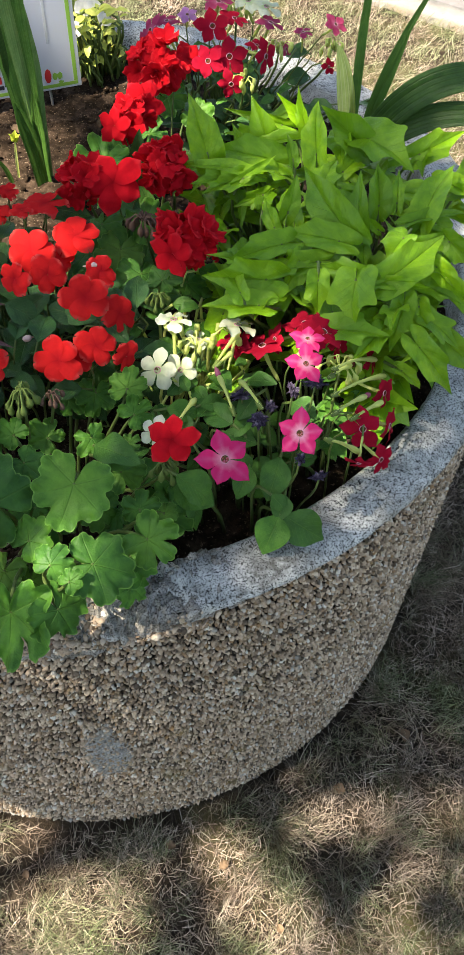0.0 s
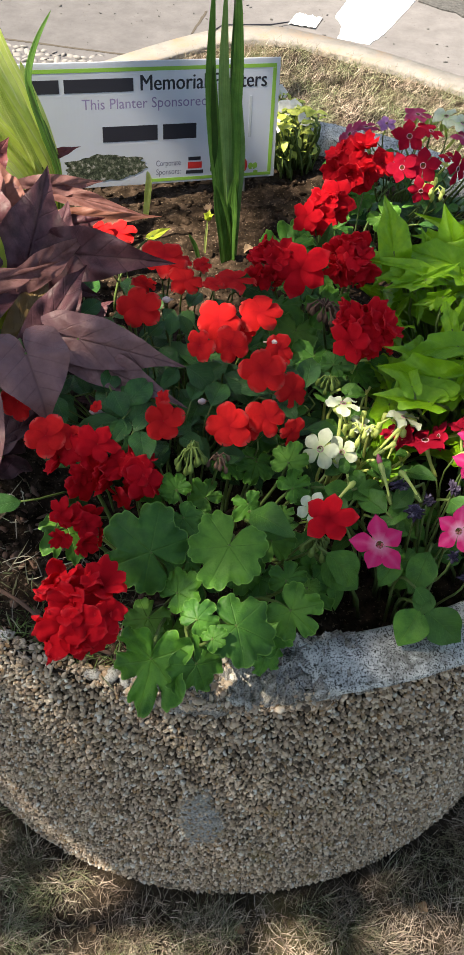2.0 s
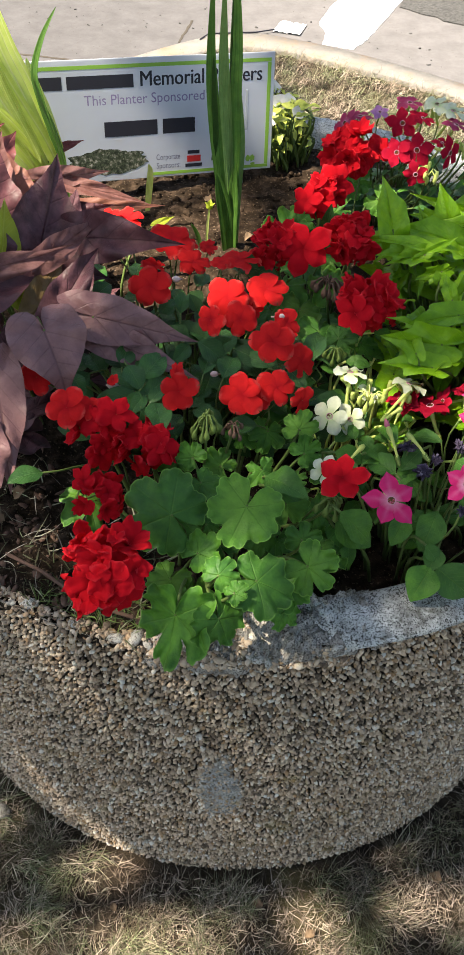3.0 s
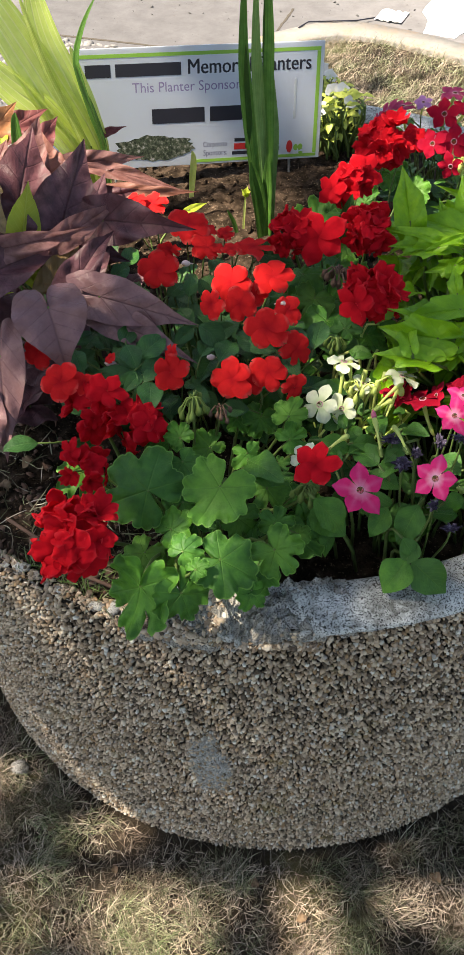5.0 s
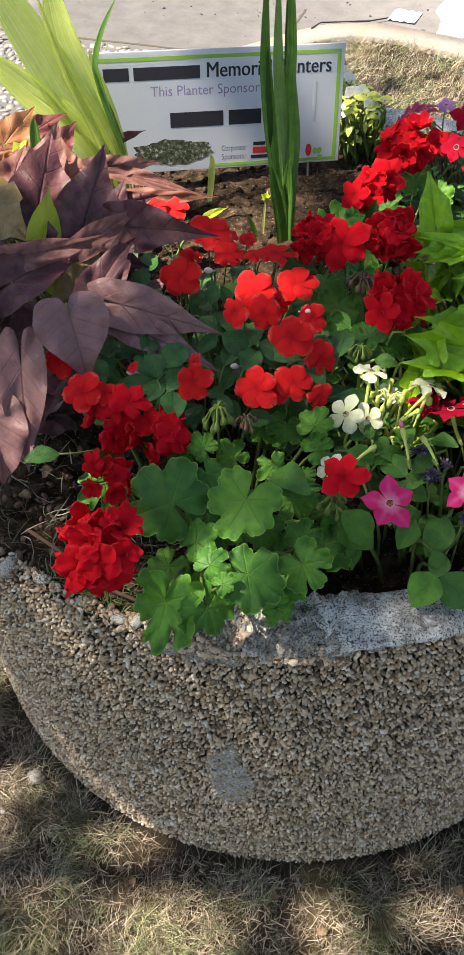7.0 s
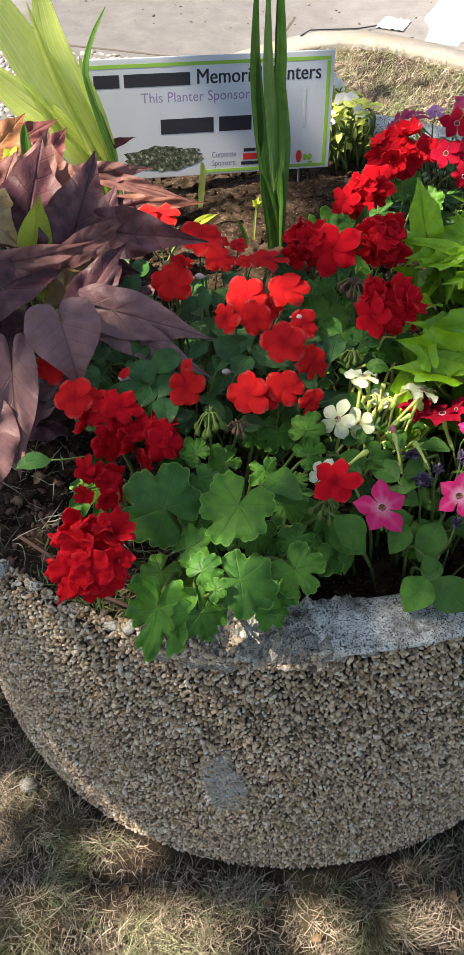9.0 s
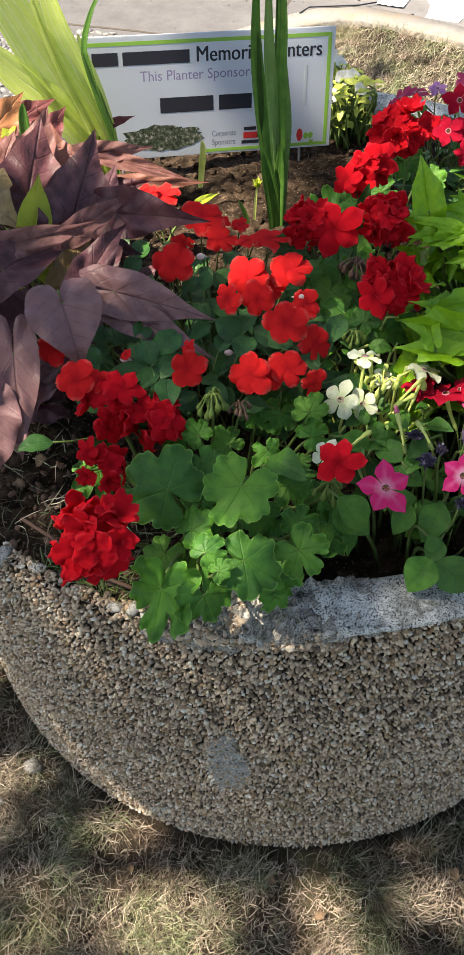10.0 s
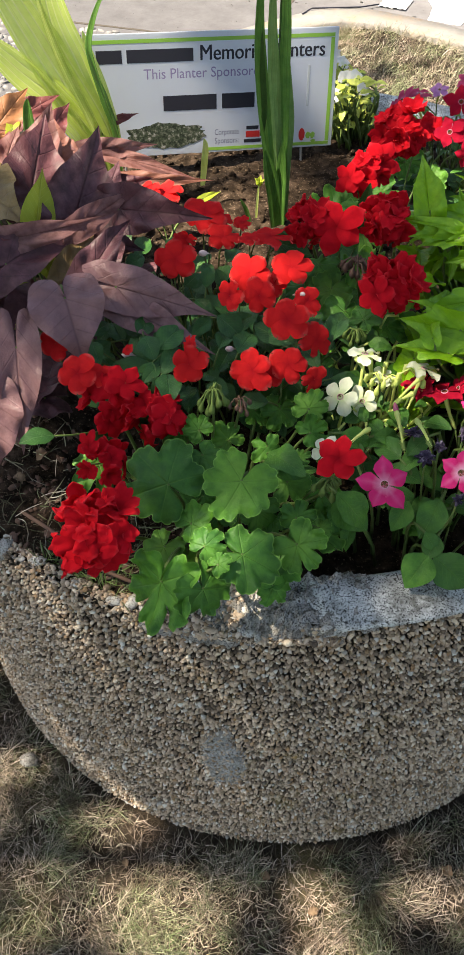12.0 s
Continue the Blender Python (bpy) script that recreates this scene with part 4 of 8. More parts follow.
SHAPES["white_star"] = [ring_flower("star_flower", 5, lambda s: 0.02 + min(0.55 * s, 0.32 * hump(s, 0.68, 0.6)), 0.10, 0.26, 0.30, i + 2.0, 0.08, rows=10, twist=0.15) for i in range(3)]
TUBE_FLOWERS = {"dusky_star", "violet_star", "pink_star", "crimson_star", "white_star"}
M["open_floret"], M["lime_leaf"] = M["geranium_floret"], M["star_leaf"]
M["petunia_leaf"] = mat_leaf("pale_yellow_leaf", (0.40, 0.48, 0.07), (0.60, 0.66, 0.16), (0.66, 0.70, 0.28), through=0.3)
M["white_bud"] = mat_plain("pinkish_white_bud", (0.75, 0.55, 0.50), 0.6, 0.2, 200, 0.3)
for key, meshes in SHAPES.items():
    for m in meshes:
        m.materials.append(M[key])
        m.shade_smooth()
star_tube = bpy.data.meshes.new("tube")
bm = tube([Vector((0, 0, -0.015)), Vector((0, 0.02, -0.25)), Vector((0, 0.07, -0.7)), Vector((0, 0.16, -1.15)), Vector((0, 0.28, -1.5)), Vector((0, 0.38, -1.75))], [0.10, 0.115, 0.10, 0.08, 0.10, 0.06], 8)
bm.to_mesh(star_tube)
bm.free()
star_tube.materials.append(M["pale_stem"])
star_tube.shade_smooth()

throat_mesh = bpy.data.meshes.new("throat")
bm = bmesh.new()
rows = [[bm.verts.new((r * math.cos(k * math.pi / 6), r * math.sin(k * math.pi / 6), h)) for k in range(12)] for r, h in ((0.165, 0.005), (0.158, 0.045), (0.142, 0.050), (0.132, 0.035), (0.110, 0.005))]
for p, q in zip(rows, rows[1:]):
    for k in range(12):
        bm.faces.new((p[k], p[(k + 1) % 12], q[(k + 1) % 12], q[k])).material_index = 1 if q is rows[4] else 0
bm.faces.new(rows[4]).material_index = 1
bm.to_mesh(throat_mesh)
bm.free()
throat_mesh.materials.append(mat_plain("pale_ring", (0.62, 0.30, 0.38), 0.7, 0.1, 200, 0.3))
throat_mesh.materials.append(mat_plain("dark_throat", (0.10, 0.065, 0.025), 0.8, 0.1, 200, 0.3))
throat_mesh.shade_smooth()

dice = random.Random(11)
PLANT_BASE, PLANT_ENDS = {}, {}


def plant(name, label, category, x, y):
    """An empty on the soil that carries a plant's stems, leaves and flowers."""
    spot = Vector((x, y, soil_z(x, y) - 0.004))
    ob = thing(name, label, category, at=Matrix.Translation(spot))
    PLANT_BASE[ob], PLANT_ENDS[ob] = spot, []
    return ob


EYE_SIDE = Vector((0.0, -1.05, 1.5))


def leaf_on(owner, kind, base, tip, roll=0.0, wide=1.0, facing=0.5):
    """A leaf from its stalk to its tip, its face between upwards and the open side."""
    base, tip = Vector(base), Vector(tip)
    along = tip - base
    size = along.length
    along.normalize()
    to_eye = (EYE_SIDE - base).normalized()
    if kind == "lobed_leaf":
        facing += dice.uniform(-0.3, 0.2)
    face = to_eye * facing + Vector((0, 0, 1)) * (1 - facing)
    face = (face - along * face.dot(along)).normalized()
    across = along.cross(face)
    m = Matrix((across, along, face)).transposed().to_4x4() @ Matrix.Rotation(radians(roll + dice.uniform(-1, 1) * (28 if kind in ("lime_leaf", "star_leaf") else 20 if kind == "lobed_leaf" else 12)), 4, "Y")
    size *= 1.07 if kind == "lobed_leaf" else 1.0
    m = Matrix.Translation(base - PLANT_BASE[owner]) @ m @ Matrix.Diagonal((size * wide, size, size * min(1.0, wide + 0.15), 1))
    mesh = dice.choice(SHAPES[kind])
    PLANT_ENDS[owner].append((base, -face * 0.35 - along * 0.65, 0.0013 if kind == "ovate_leaf" else 0.0019))
    return part("leaf", mesh, None, owner, at=m, smooth=False)


def facing_pose(spot, size, tx, ty, spin):
    to_eye = (EYE_SIDE - spot).normalized()
    right = Vector((0, 0, 1)).cross(to_eye).normalized()
    up = to_eye.cross(right)
    face = (to_eye + Vector((0, 0, 0.25)))
    face = (face.normalized() + right * math.tan(radians(max(-75, min(75, tx)))) - up * math.tan(radians(max(-75, min(75, ty))))).normalized()
    m = face.to_track_quat("Z", "Y").to_matrix().to_4x4() @ Matrix.Rotation(radians(spin), 4, "Z")
    return Matrix.Translation(spot) @ m @ Matrix.Diagonal((size, size, size, 1)), face


def flower_on(owner, kind, spot, size, tx=0.0, ty=0.0, spin=0.0):
    spot = Vector(spot)
    m, face = facing_pose(spot, size * (1.06 if kind in ("impatiens_flower", "open_floret") else 1.0), tx, ty, spin)
    ob = part("flower", dice.choice(SHAPES[kind]), None, owner, at=Matrix.Translation(-PLANT_BASE[owner]) @ m, smooth=False)
    end = spot
    if kind in TUBE_FLOWERS:
        part("tube", star_tube, None, ob, "pale green flower tube", smooth=False)
        part("throat", throat_mesh, None, ob, "dark throat with a pale ring", smooth=False)
        end = m @ Vector((0, 0.38, -1.75))
    PLANT_ENDS[owner].append((end, -face, 0.0012))
    return ob


core_mesh = bpy.data.meshes.new("flower_head")
bm = bmesh.new()
bmesh.ops.create_icosphere(bm, subdivisions=2, radius=1.0)
for v in bm.verts:
    v.co *= 1 + 0.25 * noise.noise(v.co * 3)
bm.to_mesh(core_mesh)
bm.free()
core_mesh.materials.append(M["stem"])
core_mesh.shade_smooth()


def head_on(owner, spot, size, count, loose=0.0):
    """A domed head of many florets round a green knob; a loose one is spread wider and flatter."""
    spot, size = Vector(spot), size * 0.96
    to_eye = (EYE_SIDE - spot).normalized()
    axis = (to_eye * 0.8 + Vector((0, 0, 0.5))).normalized()
    turn_to = axis.to_track_quat("Z", "Y")
    centre = spot - axis * size * 0.45
    scale = size * 0.16
    core = part("flower_head", core_mesh, None, owner, "cluster of ruffled red florets", at=Matrix.Translation(centre - PLANT_BASE[owner]) @ Matrix.Scale(scale, 4), smooth=False)
    petal = size * min(0.62, 2.1 / math.sqrt(count)) * (1 - 0.12 * loose)
    for k in range(count):
        f = (k + 0.5) / count
        tilt, turn = math.acos(1 - (1.15 - 0.2 * loose) * f), k * 2.39996 + dice.uniform(-0.35, 0.35)
        way = turn_to @ Vector((math.sin(tilt) * math.cos(turn), math.sin(tilt) * math.sin(turn), math.cos(tilt)))
        face = (way + to_eye * 0.5 * loose + Vector([dice.uniform(-0.55, 0.55) for _ in range(3)])).normalized()
        reach = size * dice.uniform(0.52, 0.72) * (1 + 0.25 * loose)
        m = Matrix.Translation(way * reach) @ face.to_track_quat("Z", "Y").to_matrix().to_4x4() @ Matrix.Rotation(dice.uniform(0, 6.28), 4, "Z")
        floret = part("floret", dice.choice(SHAPES["geranium_floret"]), None, core, at=Matrix.Scale(1 / scale, 4) @ m @ Matrix.Scale(petal * dice.uniform(0.78, 1.12), 4), smooth=False)
        stalk = [Vector((0, 0, 0)), way * reach * 0.5 / scale, way * reach / scale - face * 0.1]
        part("floret_stalk", tube(stalk, [0.16, 0.12, 0.10], 5), M["stem"], core)
    PLANT_ENDS[owner].append((centre, -axis, 0.0022))
    return core


calyx_mesh = bpy.data.meshes.new("calyx")
bm = bmesh.new()
rows = []
for r, h in ((0.06, -0.12), (0.17, 0.0), (0.20, 0.3), (0.22, 0.55)):
    rows.append([bm.verts.new((r * math.cos(k * math.pi / 5), r * math.sin(k * math.pi / 5), h)) for k in range(10)])
rows.append([bm.verts.new(((0.36 if k % 2 else 0.24) * math.cos(k * math.pi / 5), (0.36 if k % 2 else 0.24) * math.sin(k * math.pi / 5), 1.0 if k % 2 else 0.62)) for k in range(10)])
for p, q in zip(rows, rows[1:]):
    for k in range(10):
        bm.faces.new((p[k], p[(k + 1) % 10], q[(k + 1) % 10], q[k]))
bm.to_mesh(calyx_mesh)
bm.free()
calyx_mesh.materials.append(M["bud"])
calyx_mesh.shade_smooth()


def tube_on(owner, start, end, tip="pale_stem"):
    """A long pale flower tube that swells towards its mouth."""
    p, q, foot = Vector(start), Vector(end), PLANT_BASE[owner]
    bow = Vector((0, 0, (q - p).length * 0.05))
    pts = [p.lerp(q, f) + bow * math.sin(math.pi * f) - foot for f in (0, 0.2, 0.45, 0.7, 0.88, 1.0)]
    part("flower_tube", tube(pts, [0.0019, 0.0014, 0.0016, 0.0021, 0.0034, 0.0026], 8), M["pale_stem"], owner, "pale green flower tube")
    part("calyx", calyx_mesh, None, owner, "pointed green calyx", at=Matrix.Translation(p - foot) @ (q - p).to_track_quat("Z", "Y").to_matrix().to_4x4() @ Matrix.Scale(0.0115, 4), smooth=False)
    if tip != "pale_stem":
        way = (q - p).normalized()
        part("bud_tip", tube([q - way * 0.002 - foot, q + way * 0.003 - foot, q + way * 0.007 - foot, q + way * 0.011 - foot], [0.0018, 0.0032, 0.0026, 0.0006], 7), M[tip], owner, "closed coloured bud tip")


def stems_of(owner, material, spread=0.05):
    """A stalk from the soil by the plant's foot to each of its leaves and flowers."""
    foot = PLANT_BASE[owner]
    for end, back, radius in PLANT_ENDS[owner]:
        root = Vector((foot.x, foot.y, 0)).lerp(Vector((end.x, end.y, 0)), 0.62)
        root += Vector((dice.uniform(-1, 1), dice.uniform(-1, 1), 0)) * spread * 0.3
        if root.to_2d().length > 0.53:
            root *= 0.53 / root.to_2d().length
        root.z = soil_z(root.x, root.y) - 0.004
        gap = (end - root).length
        pts = []
        p1, p2 = root + Vector((0, 0, gap * 0.45)), end + back.normalized() * gap * 0.3
        for i in range(7):
            t = i / 6
            pts.append(root * (1 - t) ** 3 + p1 * 3 * t * (1 - t) ** 2 + p2 * 3 * t * t * (1 - t) + end * t ** 3 - foot)
        part("stem", tube(pts, [radius * (1.25 - 0.4 * i / 6) for i in range(7)], 5), material, owner)


def blade_on(owner, points, width, kind="blade", lean=(0, -1, 0.3), name="blade", peak=0.45, base=0.62, pleat=0.0):
    """A sword leaf along a bent line; lean is the way its face looks."""
    pts = [Vector(p) for p in points]
    verts, uv, faces, n = [], [], [], 22

    def along(t):
        # smooth line through the points
        k = t * (len(pts) - 1)
        i = min(int(k), len(pts) - 2)
        f = k - i
        p0, p1, p2, p3 = pts[max(i - 1, 0)], pts[i], pts[i + 1], pts[min(i + 2, len(pts) - 1)]
        return 0.5 * ((2 * p1) + (p2 - p0) * f + (2 * p0 - 5 * p1 + 4 * p2 - p3) * f * f + (3 * p1 - p0 - 3 * p2 + p3) * f ** 3)

    face0 = Vector(lean).normalized()
    for j in range(n + 1):
        t = j / n
        p, way = along(t), (along(min(1, t + 0.02)) - along(max(0, t - 0.02))).normalized()
        face = (face0 - way * face0.dot(way)).normalized()
        side = way.cross(face)
        w = width * 0.5 * (base + (1 - base) * math.sin(min(1.0, t / peak) * math.pi / 2)) * (1.0 if t < peak else max(0.01, math.cos((t - peak) / (1 - peak) * math.pi / 2) ** (0.75 if peak > 0.4 else 1.15)))
        for i in range(17):
            u = i / 8 - 1
            verts.append(p + side * u * w + face * w * (0.22 * abs(u) + 0.03 * math.cos(u * 9) + pleat * abs((u * 3.5 + 0.2 * math.sin(t * 5)) % 1 - 0.5)) - PLANT_BASE[owner])
            uv.append((u * 0.5, t))
    for j in range(n):
        for i in range(16):
            a_ = j * 17 + i
            faces.append((a_, a_ + 1, a_ + 18, a_ + 17))
    mesh = shape(name, verts, faces, uv)
    return part(name, mesh, M[kind], owner)


def under_leaves(owner, kind, count, reach, low, high, size, seed, wide=0.85):
    """Older leaves lower down, which close the gaps under the visible ones."""
    rng = random.Random(seed)
    shown = [b for b, _, _ in PLANT_ENDS[owner]]
    for _ in range(count):
        b = rng.choice(shown) + Vector((rng.uniform(-reach, reach), rng.uniform(-reach, reach), 0))
        b.z = rng.uniform(low, high)
        r = b.to_2d().length
        if r > 0.50:
            b.x, b.y = b.x * 0.50 / r, b.y * 0.50 / r
        turn = rng.uniform(0, 6.28)
        leaf_on(owner, kind, b, b + Vector((math.cos(turn), math.sin(turn), rng.uniform(-0.4, 0.3))) * size * rng.uniform(0.7, 1.2), rng.uniform(-20, 20), wide * rng.uniform(0.82, 1.18), 0.3)


# ---- plants: where they stand ----
purple_vine = plant("sweet_potato_vine", "dark purple sweet potato vine with heart-shaped leaves", "plant", -0.30, -0.06)
lime_vine = plant("sweet_potato_vine", "bright lime sweet potato vine spilling over the rim", "plant", 0.32, -0.16)
geranium_front = plant("geranium", "geranium with scalloped green leaves and red flower heads", "plant", -0.08, -0.44)
geranium_red = plant("geranium", "deep red geranium growing between vine and soil", "plant", 0.12, -0.06)
impatiens = plant("impatiens", "scarlet impatiens with flat open flowers and dark leaves", "plant", -0.08, -0.25)
tobacco_pink = plant("flowering_tobacco", "pink flowering tobacco with star-shaped striped flowers", "plant", 0.18, -0.42)
tobacco_white = plant("flowering_tobacco", "pale greenish white flowering tobacco on thin stalks", "plant", 0.10, -0.32)
tobacco_crimson = plant("flowering_tobacco", "crimson flowering tobacco with nodding star flowers", "plant", 0.27, -0.36)
tobacco_far = plant("flowering_tobacco", "mixed red and pink flowering tobacco at the far rim", "plant", 0.26, 0.28)
petunia = plant("petunia", "small white petunia with yellow-green leaves by the rim", "plant", 0.10, 0.42)

# dark purple leaves
leaf_on(purple_vine, 'mauve_leaf', (-0.243, -0.314, 0.900), (-0.218, -0.367, 0.845), 0, 1.15, 0.8)
leaf_on(purple_vine, 'mauve_leaf', (-0.290, -0.372, 0.875), (-0.281, -0.449, 0.785), 0, 0.5, 0.9)
leaf_on(purple_vine, 'mauve_leaf', (-0.312, -0.427, 0.845), (-0.307, -0.464, 0.775), 0, 0.9, 0.8)
leaf_on(purple_vine, 'mauve_leaf', (-0.348, -0.368, 0.870), (-0.337, -0.442, 0.790), 0, 0.6, 0.8)
leaf_on(purple_vine, 'mauve_leaf', (-0.194, -0.270, 0.885), (-0.075, -0.291, 0.865), 12, 0.52, 0.8)
leaf_on(purple_vine, 'mauve_leaf', (-0.181, -0.285, 0.865), (-0.072, -0.329, 0.838), 10, 0.4, 0.7)
leaf_on(purple_vine, 'heart_leaf', (-0.211, -0.140, 0.905), (-0.091, -0.169, 0.915), 5, 0.56, 0.8)
leaf_on(purple_vine, 'heart_leaf', (-0.266, -0.154, 0.895), (-0.251, -0.036, 0.955), 0, 0.72, 0.8)
leaf_on(purple_vine, 'heart_leaf', (-0.240, -0.082, 0.885), (-0.231, -0.025, 0.905), 0, 0.65, 0.8)
leaf_on(purple_vine, 'heart_leaf', (-0.244, -0.053, 0.880), (-0.184, -0.032, 0.885), 10, 0.55, 0.8)
leaf_on(purple_vine, 'red_leaf', (-0.252, -0.177, 0.905), (-0.193, -0.119, 0.922), 10, 0.46, 0.8)
leaf_on(purple_vine, 'heart_leaf', (-0.339, -0.084, 0.890), (-0.331, 0.013, 0.950), 0, 0.85, 0.8)
leaf_on(purple_vine, 'red_leaf', (-0.350, -0.015, 0.885), (-0.334, 0.057, 0.940), 0, 0.8, 0.8)
leaf_on(purple_vine, 'red_leaf', (-0.324, 0.005, 0.880), (-0.338, 0.068, 0.915), 0, 0.95, 0.8)
leaf_on(purple_vine, 'red_leaf', (-0.392, -0.018, 0.890), (-0.379, 0.033, 0.920), 0, 0.9, 0.8)
leaf_on(purple_vine, 'orange_leaf', (-0.412, 0.041, 0.915), (-0.379, 0.106, 0.940), 0, 0.75, 0.8)
leaf_on(purple_vine, 'wine_leaf', (-0.392, 0.089, 0.905), (-0.344, 0.136, 0.915), 0, 0.62, 0.8)
leaf_on(purple_vine, 'wine_leaf', (-0.348, 0.064, 0.895), (-0.325, 0.115, 0.915), 0, 0.7, 0.8)
leaf_on(purple_vine, 'red_leaf', (-0.279, 0.036, 0.885), (-0.193, 0.067, 0.880), 8, 0.4, 0.8)
leaf_on(purple_vine, 'red_leaf', (-0.251, 0.040, 0.875), (-0.135, 0.051, 0.835), 5, 0.22, 0.8)
leaf_on(purple_vine, 'red_leaf', (-0.231, 0.081, 0.815), (-0.119, 0.094, 0.810), 10, 0.26, 0.8)
leaf_on(purple_vine, 'wine_leaf', (-0.276, 0.170, 0.860), (-0.240, 0.186, 0.865), 0, 0.4, 0.8)
leaf_on(purple_vine, 'red_leaf', (-0.440, 0.018, 0.910), (-0.396, 0.030, 0.915), 0, 0.7, 0.8)
leaf_on(purple_vine, 'wine_leaf', (-0.422, 0.034, 0.895), (-0.370, -0.017, 0.890), 0, 0.8, 0.8)
leaf_on(purple_vine, 'red_leaf', (-0.336, -0.221, 0.910), (-0.219, -0.165, 0.912), 35, 0.3, 0.6)
leaf_on(purple_vine, 'heart_leaf', (-0.329, -0.246, 0.895), (-0.254, -0.152, 0.890), -8, 0.62, 0.8)
leaf_on(purple_vine, 'wine_leaf', (-0.361, -0.232, 0.905), (-0.306, -0.214, 0.905), 20, 0.5, 0.8)
leaf_on(purple_vine, 'olive_leaf', (-0.404, -0.097, 0.905), (-0.318, -0.180, 0.905), 0, 0.85, 0.8)
leaf_on(purple_vine, 'heart_leaf', (-0.237, -0.245, 0.875), (-0.192, -0.162, 0.910), 0, 0.5, 0.8)
leaf_on(purple_vine, 'olive_leaf', (-0.263, -0.230, 0.870), (-0.242, -0.155, 0.885), 0, 0.6, 0.8)
leaf_on(purple_vine, 'heart_leaf', (-0.224, -0.209, 0.865), (-0.201, -0.136, 0.885), 0, 0.5, 0.8)
leaf_on(purple_vine, 'heart_leaf', (-0.398, -0.161, 0.870), (-0.329, -0.220, 0.860), 0, 0.8, 0.8)
leaf_on(purple_vine, 'heart_leaf', (-0.312, -0.242, 0.840), (-0.335, -0.300, 0.810), 0, 0.8, 0.8)
leaf_on(purple_vine, 'heart_leaf', (-0.295, -0.140, 0.850), (-0.343, -0.181, 0.840), 0, 0.8, 0.8)
leaf_on(purple_vine, 'heart_leaf', (-0.252, -0.151, 0.850), (-0.305, -0.086, 0.860), 0, 0.8, 0.8)
leaf_on(purple_vine, 'heart_leaf', (-0.346, -0.088, 0.860), (-0.299, -0.027, 0.870), 0, 0.8, 0.8)
leaf_on(purple_vine, 'heart_leaf', (-0.336, 0.005, 0.850), (-0.280, 0.039, 0.860), 0, 0.7, 0.8)
leaf_on(purple_vine, 'heart_leaf', (-0.352, -0.268, 0.840), (-0.373, -0.334, 0.800), 0, 0.8, 0.8)
leaf_on(purple_vine, 'heart_leaf', (-0.243, -0.117, 0.845), (-0.184, -0.134, 0.840), 0, 0.7, 0.8)
leaf_on(purple_vine, 'heart_leaf', (-0.251, -0.237, 0.800), (-0.270, -0.307, 0.780), 0, 0.7, 0.8)

# a few lime and yellow leaves among them
leaf_on(purple_vine, 'young_leaf', (-0.307, -0.177, 0.905), (-0.303, -0.124, 0.950), 0, 0.66, 0.8)
leaf_on(purple_vine, 'young_leaf', (-0.295, -0.218, 0.885), (-0.276, -0.248, 0.865), 0, 0.8, 0.8)
leaf_on(purple_vine, 'young_leaf', (-0.350, -0.262, 0.870), (-0.304, -0.253, 0.875), 0, 0.33, 0.8)
leaf_on(purple_vine, 'young_leaf', (-0.393, 0.044, 0.910), (-0.390, 0.081, 0.920), 0, 0.5, 0.8)
leaf_on(purple_vine, 'young_leaf', (-0.131, 0.060, 0.800), (-0.106, 0.081, 0.800), 0, 0.4, 0.8)
leaf_on(purple_vine, 'young_leaf', (-0.324, -0.283, 0.830), (-0.311, -0.288, 0.830), 0, 0.6, 0.8)

# front geranium leaves
leaf_on(geranium_front, 'lobed_leaf', (-0.106, -0.513, 0.825), (-0.143, -0.488, 0.843), 0, 1, 0.75)
leaf_on(geranium_front, 'lobed_leaf', (-0.030, -0.512, 0.835), (-0.048, -0.544, 0.815), 0, 1, 0.75)
leaf_on(geranium_front, 'lobed_leaf', (-0.023, -0.587, 0.812), (0.012, -0.596, 0.804), 0, 1, 0.75)
leaf_on(geranium_front, 'lobed_leaf', (-0.102, -0.610, 0.790), (-0.110, -0.634, 0.746), 0, 0.84, 0.85)
leaf_on(geranium_front, 'lobed_leaf', (-0.060, -0.616, 0.792), (-0.048, -0.632, 0.766), 0, 1, 0.8)
leaf_on(geranium_front, 'lobed_leaf', (-0.084, -0.425, 0.815), (-0.095, -0.413, 0.822), 0, 1, 0.65)
leaf_on(geranium_front, 'lobed_leaf', (-0.075, -0.467, 0.820), (-0.062, -0.481, 0.811), 0, 1, 0.65)
leaf_on(geranium_front, 'lobed_leaf', (0.028, -0.524, 0.795), (0.032, -0.508, 0.805), 0, 1.1, 0.65)
leaf_on(geranium_front, 'lobed_leaf', (0.030, -0.564, 0.802), (0.052, -0.581, 0.790), 0, 1, 0.75)
leaf_on(geranium_front, 'lobed_leaf', (-0.060, -0.586, 0.822), (-0.047, -0.574, 0.830), 0, 1, 0.65)
leaf_on(geranium_front, 'lobed_leaf', (-0.045, -0.604, 0.818), (-0.033, -0.598, 0.822), 0, 1, 0.65)
leaf_on(geranium_front, 'lobed_leaf', (0.036, -0.389, 0.820), (0.045, -0.370, 0.830), 0, 1, 0.65)
leaf_on(geranium_front, 'lobed_leaf', (0.039, -0.421, 0.815), (0.056, -0.412, 0.820), 0, 1, 0.65)
